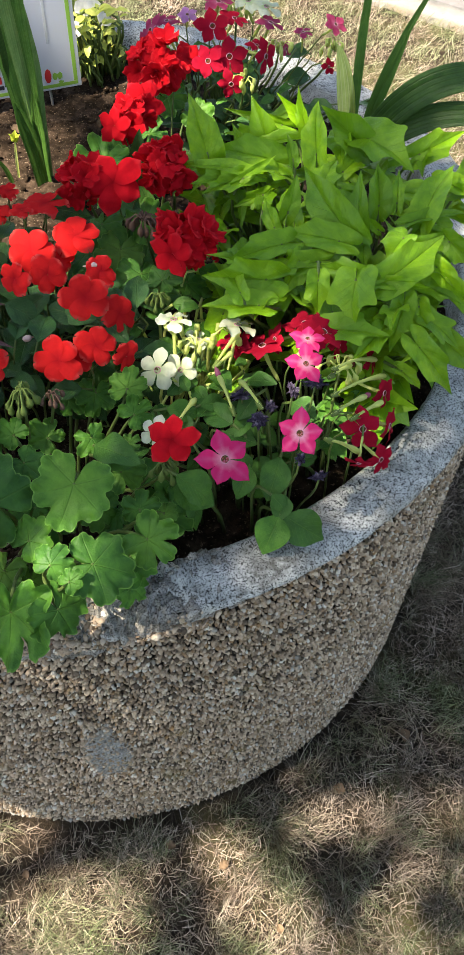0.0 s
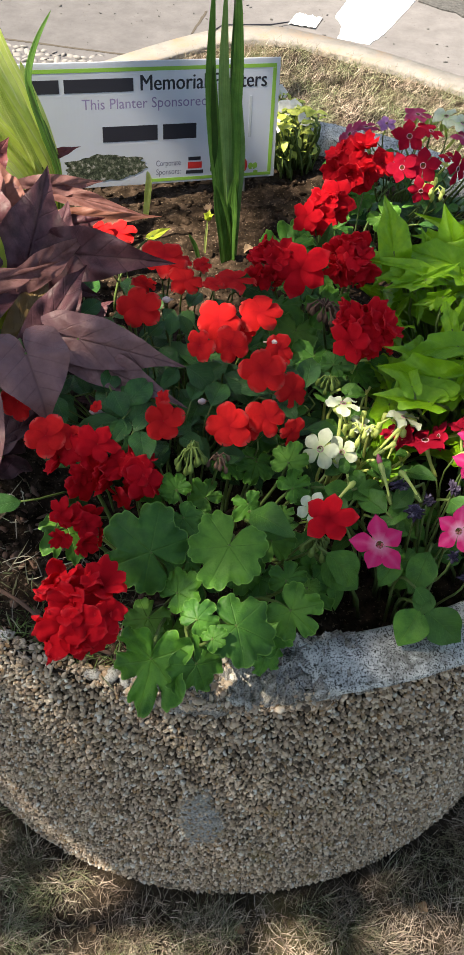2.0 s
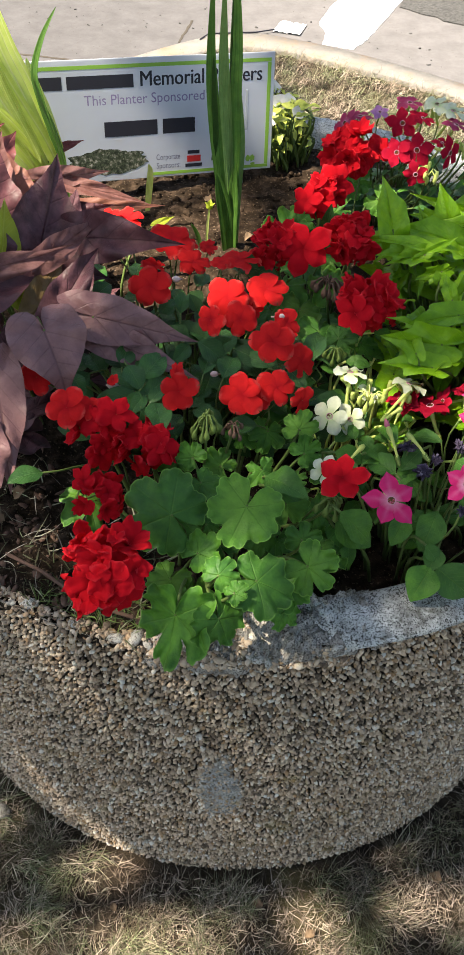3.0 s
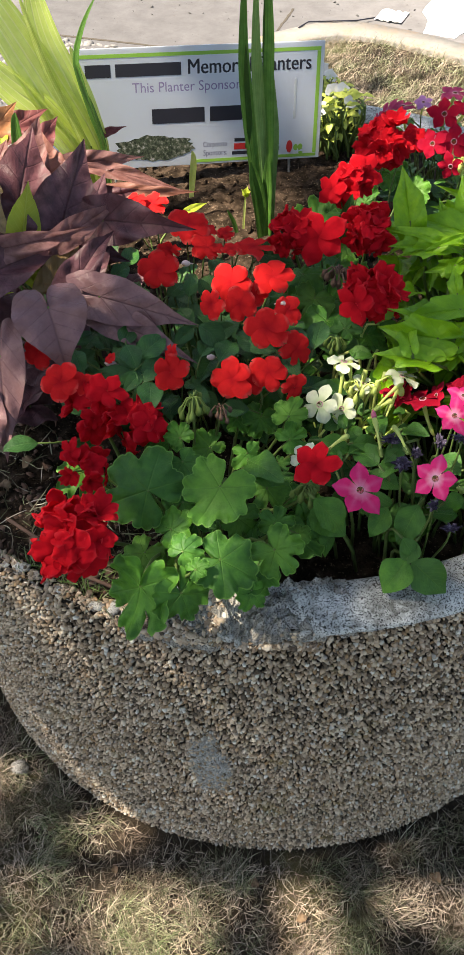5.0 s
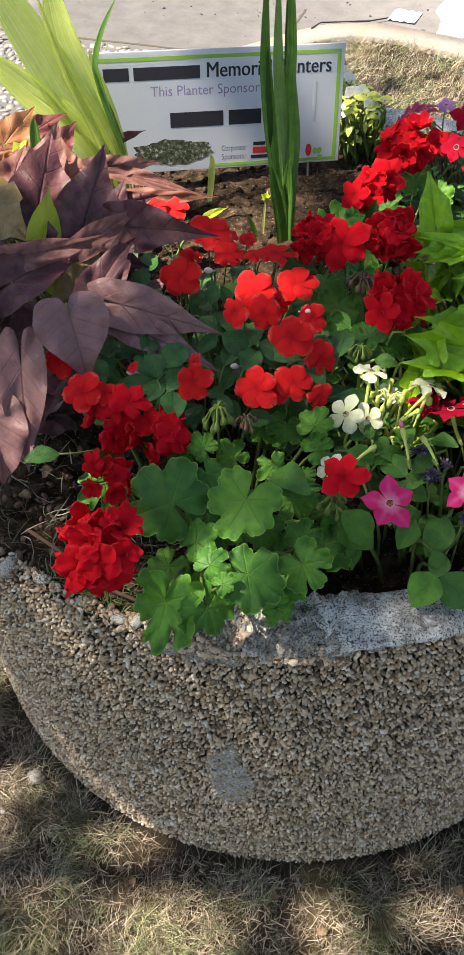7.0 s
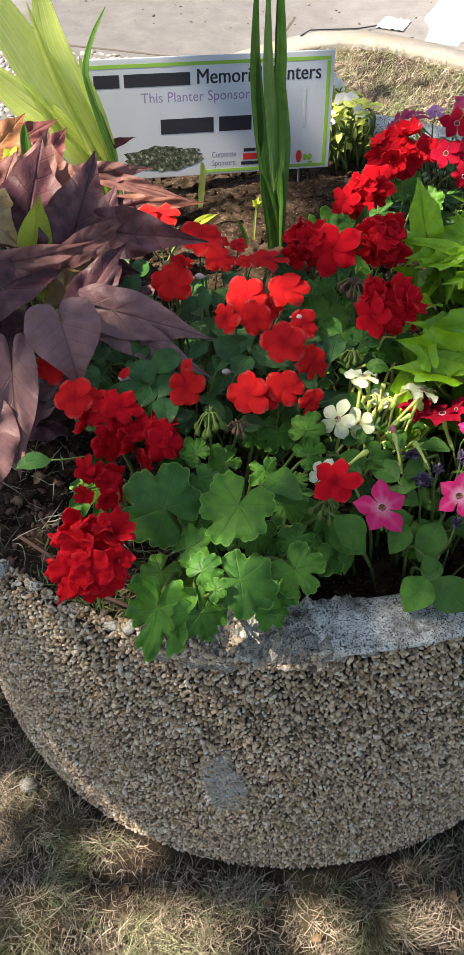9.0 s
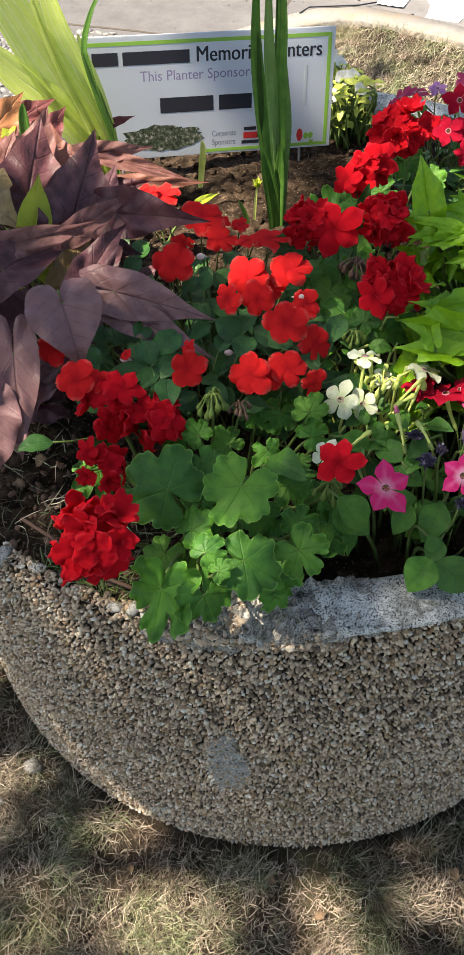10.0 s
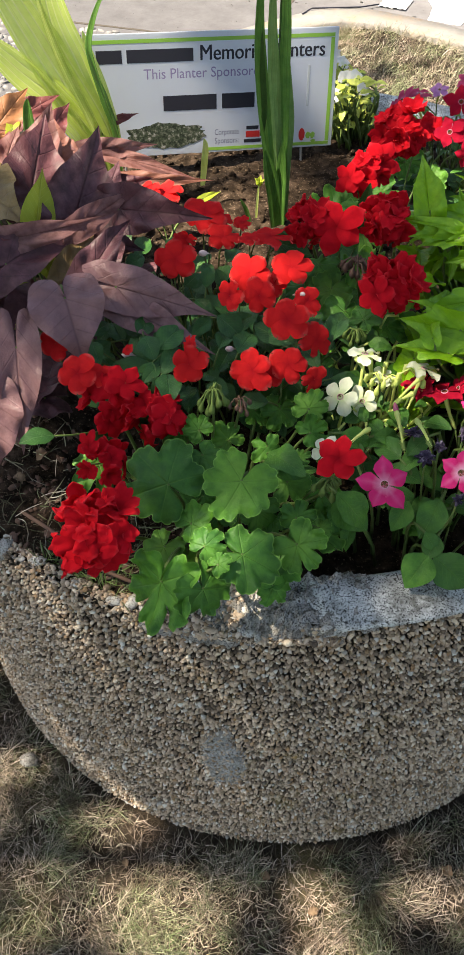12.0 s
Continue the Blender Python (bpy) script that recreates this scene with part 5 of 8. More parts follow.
leaf_on(geranium_front, 'lobed_leaf', (0.003, -0.368, 0.795), (-0.002, -0.388, 0.785), 0, 1, 0.65)
leaf_on(geranium_front, 'lobed_leaf', (-0.026, -0.365, 0.788), (-0.034, -0.382, 0.780), 0, 1, 0.65)
leaf_on(geranium_front, 'lobed_leaf', (-0.108, -0.555, 0.772), (-0.121, -0.575, 0.760), 0, 1, 0.65)
leaf_on(geranium_front, 'lobed_leaf', (-0.079, -0.543, 0.800), (-0.059, -0.531, 0.806), 0, 1, 0.65)
leaf_on(geranium_front, 'lobed_leaf', (0.008, -0.585, 0.755), (0.021, -0.594, 0.741), 0, 1, 0.8)
leaf_on(geranium_front, 'lobed_leaf', (-0.008, -0.432, 0.800), (-0.000, -0.447, 0.791), 0, 1, 0.65)
leaf_on(geranium_front, 'lobed_leaf', (-0.070, -0.512, 0.808), (-0.061, -0.505, 0.812), 0, 1, 0.65)
leaf_on(geranium_front, 'lobed_leaf', (0.028, -0.445, 0.800), (0.037, -0.452, 0.795), 0, 1, 0.65)
leaf_on(geranium_front, 'lobed_leaf', (0.053, -0.514, 0.765), (0.065, -0.519, 0.762), 0, 1, 0.65)
leaf_on(geranium_front, 'lobed_leaf', (0.009, -0.449, 0.785), (0.025, -0.452, 0.783), 0, 1, 0.65)
leaf_on(geranium_front, 'lobed_leaf', (-0.066, -0.509, 0.802), (-0.061, -0.498, 0.806), 0, 1, 0.6)
leaf_on(geranium_front, 'lobed_leaf', (0.012, -0.552, 0.755), (0.004, -0.583, 0.745), 0, 1, 0.6)
leaf_on(geranium_front, 'lobed_leaf', (0.062, -0.493, 0.750), (0.070, -0.518, 0.740), 0, 1, 0.6)
leaf_on(geranium_front, 'lobed_leaf', (-0.085, -0.565, 0.765), (-0.090, -0.585, 0.750), 0, 1, 0.6)
leaf_on(geranium_front, 'lobed_leaf', (-0.057, -0.523, 0.785), (-0.071, -0.503, 0.790), 0, 1, 0.6)
leaf_on(geranium_front, 'lobed_leaf', (-0.013, -0.504, 0.775), (0.007, -0.512, 0.765), 0, 1, 0.6)
leaf_on(geranium_front, 'lobed_leaf', (0.017, -0.469, 0.785), (0.031, -0.485, 0.775), 0, 1, 0.6)
leaf_on(geranium_front, 'lobed_leaf', (-0.102, -0.409, 0.790), (-0.111, -0.390, 0.800), 0, 1, 0.6)
leaf_on(geranium_front, 'lobed_leaf', (-0.053, -0.415, 0.790), (-0.068, -0.402, 0.800), 0, 1, 0.6)
leaf_on(geranium_front, 'lobed_leaf', (0.004, -0.313, 0.790), (-0.002, -0.344, 0.780), 0, 1, 0.6)
leaf_on(geranium_front, 'lobed_leaf', (0.063, -0.413, 0.785), (0.077, -0.431, 0.775), 0, 1, 0.6)

# leaves of the geraniums further in
leaf_on(geranium_red, 'lobed_leaf', (0.098, -0.237, 0.825), (0.112, -0.220, 0.835), 0, 1, 0.6)
leaf_on(geranium_red, 'lobed_leaf', (0.076, -0.218, 0.820), (0.068, -0.249, 0.810), 0, 1, 0.6)
leaf_on(geranium_red, 'lobed_leaf', (0.078, 0.063, 0.800), (0.098, 0.073, 0.815), 0, 1, 0.6)
leaf_on(geranium_red, 'lobed_leaf', (0.063, 0.032, 0.800), (0.058, 0.072, 0.810), 0, 1, 0.6)
leaf_on(geranium_red, 'lobed_leaf', (0.099, -0.065, 0.830), (0.107, -0.092, 0.820), 0, 1, 0.6)
leaf_on(geranium_red, 'lobed_leaf', (0.128, 0.058, 0.820), (0.145, 0.075, 0.830), 0, 1, 0.6)
leaf_on(geranium_red, 'lobed_leaf', (0.043, -0.108, 0.810), (0.028, -0.135, 0.800), 0, 1, 0.6)
leaf_on(geranium_red, 'lobed_leaf', (0.098, -0.119, 0.820), (0.115, -0.144, 0.810), 0, 1, 0.6)
leaf_on(geranium_red, 'lobed_leaf', (0.126, -0.241, 0.820), (0.141, -0.262, 0.810), 0, 1, 0.6)
leaf_on(geranium_red, 'lobed_leaf', (0.060, -0.147, 0.800), (0.053, -0.178, 0.790), 0, 1, 0.6)
leaf_on(geranium_red, 'lobed_leaf', (0.167, 0.144, 0.820), (0.193, 0.128, 0.820), 0, 1, 0.6)
leaf_on(geranium_red, 'lobed_leaf', (0.200, 0.094, 0.820), (0.218, 0.078, 0.810), 0, 1, 0.6)
leaf_on(geranium_red, 'lobed_leaf', (0.076, -0.050, 0.800), (0.060, -0.080, 0.790), 0, 1, 0.6)

# impatiens leaves
leaf_on(impatiens, 'ovate_leaf', (-0.144, -0.357, 0.845), (-0.193, -0.374, 0.840), 0, 0.80, 0.6)
leaf_on(impatiens, 'ovate_leaf', (-0.134, -0.354, 0.845), (-0.171, -0.300, 0.840), 0, 0.96, 0.6)
leaf_on(impatiens, 'ovate_leaf', (-0.135, -0.354, 0.845), (-0.152, -0.384, 0.840), 0, 0.72, 0.6)
leaf_on(impatiens, 'ovate_leaf', (-0.124, -0.370, 0.845), (-0.116, -0.412, 0.840), 0, 1.00, 0.6)
leaf_on(impatiens, 'ovate_leaf', (-0.134, -0.358, 0.845), (-0.109, -0.323, 0.840), 0, 0.76, 0.6)
leaf_on(impatiens, 'ovate_leaf', (-0.145, -0.315, 0.845), (-0.186, -0.265, 0.840), 0, 0.96, 0.6)
leaf_on(impatiens, 'ovate_leaf', (-0.223, -0.322, 0.845), (-0.262, -0.287, 0.840), 0, 0.72, 0.6)
leaf_on(impatiens, 'ovate_leaf', (-0.220, -0.321, 0.845), (-0.203, -0.357, 0.840), 0, 0.72, 0.6)
leaf_on(impatiens, 'ovate_leaf', (-0.225, -0.311, 0.845), (-0.206, -0.282, 0.840), 0, 0.72, 0.6)
leaf_on(impatiens, 'ovate_leaf', (-0.048, -0.331, 0.845), (-0.035, -0.290, 0.840), 0, 0.96, 0.6)
leaf_on(impatiens, 'ovate_leaf', (-0.046, -0.293, 0.845), (-0.048, -0.240, 0.840), 0, 0.96, 0.6)
leaf_on(impatiens, 'ovate_leaf', (-0.013, -0.284, 0.845), (-0.034, -0.262, 0.840), 0, 0.80, 0.6)
leaf_on(impatiens, 'ovate_leaf', (0.017, -0.309, 0.845), (-0.027, -0.289, 0.840), 0, 0.64, 0.6)
leaf_on(impatiens, 'ovate_leaf', (0.022, -0.309, 0.845), (0.046, -0.345, 0.840), 0, 0.88, 0.6)
leaf_on(impatiens, 'ovate_leaf', (-0.010, -0.122, 0.845), (0.033, -0.132, 0.840), 0, 0.52, 0.6)
leaf_on(impatiens, 'ovate_leaf', (-0.123, -0.208, 0.845), (-0.103, -0.194, 0.840), 0, 0.96, 0.6)
leaf_on(impatiens, 'ovate_leaf', (-0.069, -0.193, 0.845), (-0.087, -0.166, 0.840), 0, 0.96, 0.6)
leaf_on(impatiens, 'ovate_leaf', (-0.070, -0.324, 0.845), (-0.063, -0.286, 0.840), 0, 0.80, 0.6)
leaf_on(impatiens, 'ovate_leaf', (-0.086, -0.271, 0.845), (-0.105, -0.299, 0.840), 0, 0.80, 0.6)
leaf_on(impatiens, 'ovate_leaf', (-0.105, -0.163, 0.845), (-0.090, -0.194, 0.840), 0, 0.72, 0.6)
leaf_on(impatiens, 'ovate_leaf', (0.044, -0.264, 0.845), (0.031, -0.313, 0.840), 0, 0.72, 0.6)
leaf_on(impatiens, 'ovate_leaf', (-0.155, -0.330, 0.864), (-0.140, -0.355, 0.851), 0, 1.2)
leaf_on(impatiens, 'ovate_leaf', (-0.162, -0.360, 0.849), (-0.192, -0.375, 0.830), 0, 1)
leaf_on(impatiens, 'ovate_leaf', (-0.142, -0.358, 0.851), (-0.154, -0.376, 0.829), 0, 1)
leaf_on(impatiens, 'ovate_leaf', (-0.139, -0.376, 0.843), (-0.117, -0.390, 0.816), 0, 1.1)
leaf_on(impatiens, 'ovate_leaf', (-0.139, -0.340, 0.853), (-0.115, -0.303, 0.856), 0, 1)
leaf_on(impatiens, 'ovate_leaf', (-0.162, -0.321, 0.854), (-0.157, -0.288, 0.858), 0, 1)
leaf_on(impatiens, 'ovate_leaf', (-0.130, -0.371, 0.845), (-0.115, -0.350, 0.848), 0, 0.9)
leaf_on(impatiens, 'ovate_leaf', (-0.201, -0.306, 0.832), (-0.227, -0.320, 0.815), 0, 1)
leaf_on(impatiens, 'ovate_leaf', (-0.076, -0.286, 0.861), (-0.044, -0.298, 0.835), 0, 1.1)
leaf_on(impatiens, 'ovate_leaf', (-0.121, -0.230, 0.858), (-0.103, -0.214, 0.867), 0, 1)
leaf_on(impatiens, 'ovate_leaf', (-0.041, -0.274, 0.832), (-0.069, -0.269, 0.849), 0, 1)
leaf_on(impatiens, 'ovate_leaf', (-0.046, -0.312, 0.831), (-0.033, -0.333, 0.817), 0, 1)
leaf_on(impatiens, 'ovate_leaf', (-0.030, -0.112, 0.849), (0.030, -0.131, 0.842), 0, 0.7)
leaf_on(impatiens, 'ovate_leaf', (0.020, -0.325, 0.849), (0.041, -0.317, 0.818), 0, 1.2)
leaf_on(impatiens, 'ovate_leaf', (0.004, -0.300, 0.837), (-0.033, -0.283, 0.847), 0, 1)
leaf_on(impatiens, 'ovate_leaf', (-0.096, -0.222, 0.853), (-0.094, -0.199, 0.867), 0, 1)
leaf_on(impatiens, 'ovate_leaf', (-0.074, -0.213, 0.847), (-0.085, -0.201, 0.865), 0, 1)
leaf_on(impatiens, 'ovate_leaf', (-0.046, -0.182, 0.853), (-0.028, -0.151, 0.845), 0, 1)
leaf_on(impatiens, 'ovate_leaf', (0.096, -0.061, 0.829), (0.103, -0.051, 0.898), 0, 0.5)
leaf_on(impatiens, 'ovate_leaf', (-0.206, -0.264, 0.825), (-0.220, -0.294, 0.820), 0, 1)
leaf_on(impatiens, 'ovate_leaf', (-0.189, -0.295, 0.823), (-0.206, -0.264, 0.825), 0, 1)
leaf_on(impatiens, 'ovate_leaf', (-0.096, -0.266, 0.832), (-0.109, -0.287, 0.820), 0, 1)
leaf_on(impatiens, 'ovate_leaf', (-0.108, -0.234, 0.843), (-0.086, -0.252, 0.832), 0, 1)
leaf_on(impatiens, 'ovate_leaf', (-0.060, -0.290, 0.816), (-0.072, -0.336, 0.817), 0, 1)
leaf_on(impatiens, 'ovate_leaf', (-0.013, -0.281, 0.820), (-0.027, -0.286, 0.809), 0, 1)
leaf_on(impatiens, 'ovate_leaf', (0.048, -0.301, 0.792), (0.067, -0.308, 0.779), 0, 1)
leaf_on(impatiens, 'ovate_leaf', (-0.057, -0.279, 0.844), (-0.036, -0.269, 0.851), 0, 1)
leaf_on(impatiens, 'ovate_leaf', (-0.163, -0.220, 0.830), (-0.183, -0.236, 0.818), 0, 1)
leaf_on(impatiens, 'ovate_leaf', (-0.206, -0.168, 0.837), (-0.186, -0.142, 0.838), 0, 1)
leaf_on(impatiens, 'ovate_leaf', (-0.197, -0.181, 0.827), (-0.170, -0.196, 0.831), 0, 1)
leaf_on(impatiens, 'ovate_leaf', (-0.076, -0.159, 0.845), (-0.062, -0.131, 0.845), 0, 1)
leaf_on(impatiens, 'ovate_leaf', (-0.079, -0.202, 0.838), (-0.059, -0.217, 0.832), 0, 1)
leaf_on(impatiens, 'ovate_leaf', (-0.020, -0.177, 0.822), (-0.001, -0.154, 0.815), 0, 1)
leaf_on(impatiens, 'ovate_leaf', (0.030, -0.252, 0.826), (0.044, -0.222, 0.821), 0, 1)
leaf_on(impatiens, 'ovate_leaf', (-0.237, -0.251, 0.813), (-0.252, -0.276, 0.809), 0, 1)
leaf_on(impatiens, 'ovate_leaf', (-0.069, -0.348, 0.819), (-0.090, -0.328, 0.809), 0, 1)
leaf_on(impatiens, 'ovate_leaf', (-0.129, -0.302, 0.822), (-0.111, -0.327, 0.817), 0, 1)

# tobacco leaves
leaf_on(tobacco_pink, 'soft_leaf', (0.064, -0.500, 0.800), (0.102, -0.521, 0.775), 0, 1.15, 0.7)
leaf_on(tobacco_pink, 'soft_leaf', (0.180, -0.481, 0.785), (0.160, -0.513, 0.755), 0, 1, 0.7)
leaf_on(tobacco_pink, 'soft_leaf', (0.178, -0.515, 0.765), (0.166, -0.537, 0.750), 0, 1.2, 0.7)
leaf_on(tobacco_pink, 'soft_leaf', (0.169, -0.532, 0.755), (0.146, -0.560, 0.730), 0, 1.25, 0.7)
leaf_on(tobacco_pink, 'soft_leaf', (0.174, -0.534, 0.755), (0.212, -0.555, 0.730), 0, 1.2, 0.7)
leaf_on(tobacco_pink, 'soft_leaf', (-0.003, -0.464, 0.810), (0.037, -0.473, 0.800), 0, 0.85, 0.7)
leaf_on(tobacco_pink, 'soft_leaf', (0.072, -0.420, 0.815), (0.105, -0.422, 0.800), 0, 1, 0.7)
leaf_on(tobacco_pink, 'soft_leaf', (0.108, -0.417, 0.810), (0.139, -0.411, 0.800), 0, 0.9, 0.7)
leaf_on(tobacco_pink, 'soft_leaf', (0.148, -0.478, 0.775), (0.131, -0.501, 0.750), 0, 1, 0.7)
leaf_on(tobacco_pink, 'soft_leaf', (0.127, -0.449, 0.800), (0.161, -0.460, 0.785), 0, 0.9, 0.7)
leaf_on(tobacco_pink, 'soft_leaf', (0.067, -0.508, 0.819), (0.100, -0.524, 0.784), 0, 1)
leaf_on(tobacco_pink, 'soft_leaf', (0.163, -0.516, 0.771), (0.176, -0.529, 0.756), 0, 1.1)
leaf_on(tobacco_pink, 'soft_leaf', (-0.006, -0.449, 0.809), (0.035, -0.491, 0.823), 0, 0.8)
leaf_on(tobacco_pink, 'soft_leaf', (0.175, -0.477, 0.742), (0.148, -0.480, 0.720), 0, 1)
leaf_on(tobacco_pink, 'soft_leaf', (0.136, -0.447, 0.808), (0.111, -0.414, 0.798), 0, 1)
leaf_on(tobacco_pink, 'soft_leaf', (0.104, -0.427, 0.802), (0.132, -0.402, 0.797), 0, 1)
leaf_on(tobacco_pink, 'soft_leaf', (0.162, -0.435, 0.805), (0.136, -0.459, 0.801), 0, 1)
leaf_on(tobacco_pink, 'soft_leaf', (0.091, -0.451, 0.798), (0.077, -0.413, 0.795), 0, 1)
leaf_on(tobacco_pink, 'soft_leaf', (0.117, -0.410, 0.805), (0.104, -0.386, 0.804), 0, 1)
leaf_on(tobacco_pink, 'soft_leaf', (0.164, -0.394, 0.811), (0.190, -0.416, 0.825), 0, 0.8)
leaf_on(tobacco_pink, 'soft_leaf', (0.164, -0.429, 0.826), (0.142, -0.444, 0.809), 0, 1)
leaf_on(tobacco_pink, 'soft_leaf', (0.130, -0.471, 0.795), (0.143, -0.480, 0.751), 0, 1)
leaf_on(tobacco_pink, 'soft_leaf', (0.203, -0.433, 0.812), (0.221, -0.462, 0.814), 0, 1.2)
leaf_on(tobacco_white, 'soft_leaf', (0.139, -0.242, 0.837), (0.165, -0.235, 0.809), 0, 0.9)
leaf_on(tobacco_white, 'soft_leaf', (0.097, -0.326, 0.808), (0.076, -0.316, 0.807), 0, 0.9)
leaf_on(tobacco_white, 'soft_leaf', (0.132, -0.328, 0.812), (0.148, -0.294, 0.810), 0, 0.9)
leaf_on(tobacco_white, 'soft_leaf', (0.077, -0.392, 0.803), (0.098, -0.368, 0.799), 0, 0.9)
leaf_on(tobacco_white, 'soft_leaf', (0.104, -0.269, 0.815), (0.133, -0.278, 0.815), 0, 0.9)
leaf_on(tobacco_white, 'soft_leaf', (0.131, -0.376, 0.810), (0.142, -0.411, 0.818), 0, 0.9)
leaf_on(tobacco_white, 'soft_leaf', (0.111, -0.371, 0.803), (0.090, -0.391, 0.803), 0, 0.9)
leaf_on(tobacco_white, 'soft_leaf', (0.156, -0.267, 0.807), (0.181, -0.240, 0.799), 0, 0.9)

# lime leaves
leaf_on(lime_vine, 'lime_leaf', (0.175, -0.106, 0.895), (0.161, -0.059, 0.945), 0, 0.57, 0.6)
leaf_on(lime_vine, 'lime_leaf', (0.253, -0.092, 0.892), (0.237, -0.059, 0.935), 0, 0.59, 0.6)
leaf_on(lime_vine, 'lime_leaf', (0.303, -0.079, 0.895), (0.298, -0.048, 0.935), 0, 0.30, 0.6)
leaf_on(lime_vine, 'lime_leaf', (0.300, -0.137, 0.900), (0.313, -0.083, 0.935), 0, 0.48, 0.6)
leaf_on(lime_vine, 'lime_leaf', (0.278, -0.057, 0.890), (0.210, -0.016, 0.895), 0, 0.21, 0.6)
leaf_on(lime_vine, 'lime_leaf', (0.304, -0.070, 0.895), (0.272, -0.042, 0.925), 0, 0.34, 0.6)
leaf_on(lime_vine, 'lime_leaf', (0.360, -0.122, 0.895), (0.318, -0.079, 0.925), 0, 0.59, 0.6)
leaf_on(lime_vine, 'lime_leaf', (0.367, -0.126, 0.905), (0.409, -0.182, 0.890), 0, 0.78, 0.6)
leaf_on(lime_vine, 'lime_leaf', (0.291, -0.274, 0.905), (0.270, -0.182, 0.918), -8, 0.46, 0.6)
leaf_on(lime_vine, 'lime_leaf', (0.310, -0.277, 0.900), (0.327, -0.213, 0.930), 0, 0.34, 0.6)
leaf_on(lime_vine, 'lime_leaf', (0.282, -0.292, 0.898), (0.223, -0.251, 0.890), 0, 0.43, 0.6)
leaf_on(lime_vine, 'lime_leaf', (0.222, -0.280, 0.892), (0.155, -0.289, 0.880), 0, 0.45, 0.6)
leaf_on(lime_vine, 'lime_leaf', (0.195, -0.323, 0.885), (0.131, -0.294, 0.875), 0, 0.59, 0.6)
leaf_on(lime_vine, 'lime_leaf', (0.243, -0.229, 0.895), (0.258, -0.200, 0.920), 0, 0.51, 0.6)
leaf_on(lime_vine, 'lime_leaf', (0.223, -0.247, 0.890), (0.218, -0.211, 0.905), 0, 0.45, 0.6)
leaf_on(lime_vine, 'lime_leaf', (0.213, -0.144, 0.890), (0.141, -0.110, 0.885), 0, 0.26, 0.6)
leaf_on(lime_vine, 'star_leaf', (0.212, -0.148, 0.885), (0.157, -0.155, 0.875), 0, 0.46, 0.6)
leaf_on(lime_vine, 'lime_leaf', (0.209, -0.155, 0.890), (0.251, -0.139, 0.905), 0, 0.26, 0.6)
leaf_on(lime_vine, 'lime_leaf', (0.248, -0.126, 0.890), (0.174, -0.091, 0.895), 0, 0.45, 0.6)
leaf_on(lime_vine, 'lime_leaf', (0.255, -0.105, 0.900), (0.305, -0.116, 0.905), 0, 0.34, 0.6)
leaf_on(lime_vine, 'star_leaf', (0.279, -0.364, 0.905), (0.271, -0.399, 0.868), 0, 0.87, 0.6)
leaf_on(lime_vine, 'star_leaf', (0.245, -0.347, 0.895), (0.243, -0.365, 0.862), 0, 0.66, 0.6)
leaf_on(lime_vine, 'star_leaf', (0.288, -0.354, 0.900), (0.246, -0.318, 0.895), 0, 0.46, 0.6)
leaf_on(lime_vine, 'star_leaf', (0.348, -0.309, 0.905), (0.325, -0.326, 0.885), 0, 0.87, 0.6)
leaf_on(lime_vine, 'lime_leaf', (0.322, -0.357, 0.900), (0.395, -0.317, 0.913), 0, 0.46, 0.6)
leaf_on(lime_vine, 'lime_leaf', (0.315, -0.361, 0.895), (0.364, -0.367, 0.885), 0, 0.30, 0.6)
leaf_on(lime_vine, 'lime_leaf', (0.328, -0.382, 0.880), (0.311, -0.410, 0.840), 0, 0.51, 0.6)
leaf_on(lime_vine, 'star_leaf', (0.347, -0.383, 0.875), (0.351, -0.404, 0.850), 0, 0.74, 0.6)
leaf_on(lime_vine, 'lime_leaf', (0.339, -0.421, 0.855), (0.381, -0.448, 0.800), 0, 0.41, 0.6)
leaf_on(lime_vine, 'star_leaf', (0.358, -0.395, 0.865), (0.388, -0.414, 0.835), 0, 0.55, 0.6)
leaf_on(lime_vine, 'lime_leaf', (0.351, -0.413, 0.855), (0.314, -0.424, 0.835), 0, 0.26, 0.6)
leaf_on(lime_vine, 'lime_leaf', (0.381, -0.338, 0.885), (0.406, -0.372, 0.865), 0, 0.49, 0.6)
leaf_on(lime_vine, 'lime_leaf', (0.396, -0.255, 0.895), (0.447, -0.202, 0.915), 0, 0.49, 0.6)
leaf_on(lime_vine, 'lime_leaf', (0.352, -0.223, 0.885), (0.362, -0.175, 0.905), 0, 0.51, 0.6)
leaf_on(lime_vine, 'lime_leaf', (0.371, -0.229, 0.890), (0.382, -0.193, 0.910), 0, 0.34, 0.6)
leaf_on(lime_vine, 'lime_leaf', (0.432, -0.137, 0.885), (0.498, -0.114, 0.895), 0, 0.45, 0.6)
leaf_on(lime_vine, 'lime_leaf', (0.381, -0.264, 0.890), (0.448, -0.255, 0.885), 0, 0.26, 0.6)
leaf_on(lime_vine, 'star_leaf', (0.183, -0.345, 0.870), (0.125, -0.325, 0.860), 0, 0.51, 0.6)
leaf_on(lime_vine, 'star_leaf', (0.227, -0.268, 0.885), (0.240, -0.299, 0.870), 0, 0.64, 0.6)
leaf_on(lime_vine, 'lime_leaf', (0.236, -0.304, 0.885), (0.209, -0.334, 0.860), 0, 0.54, 0.6)
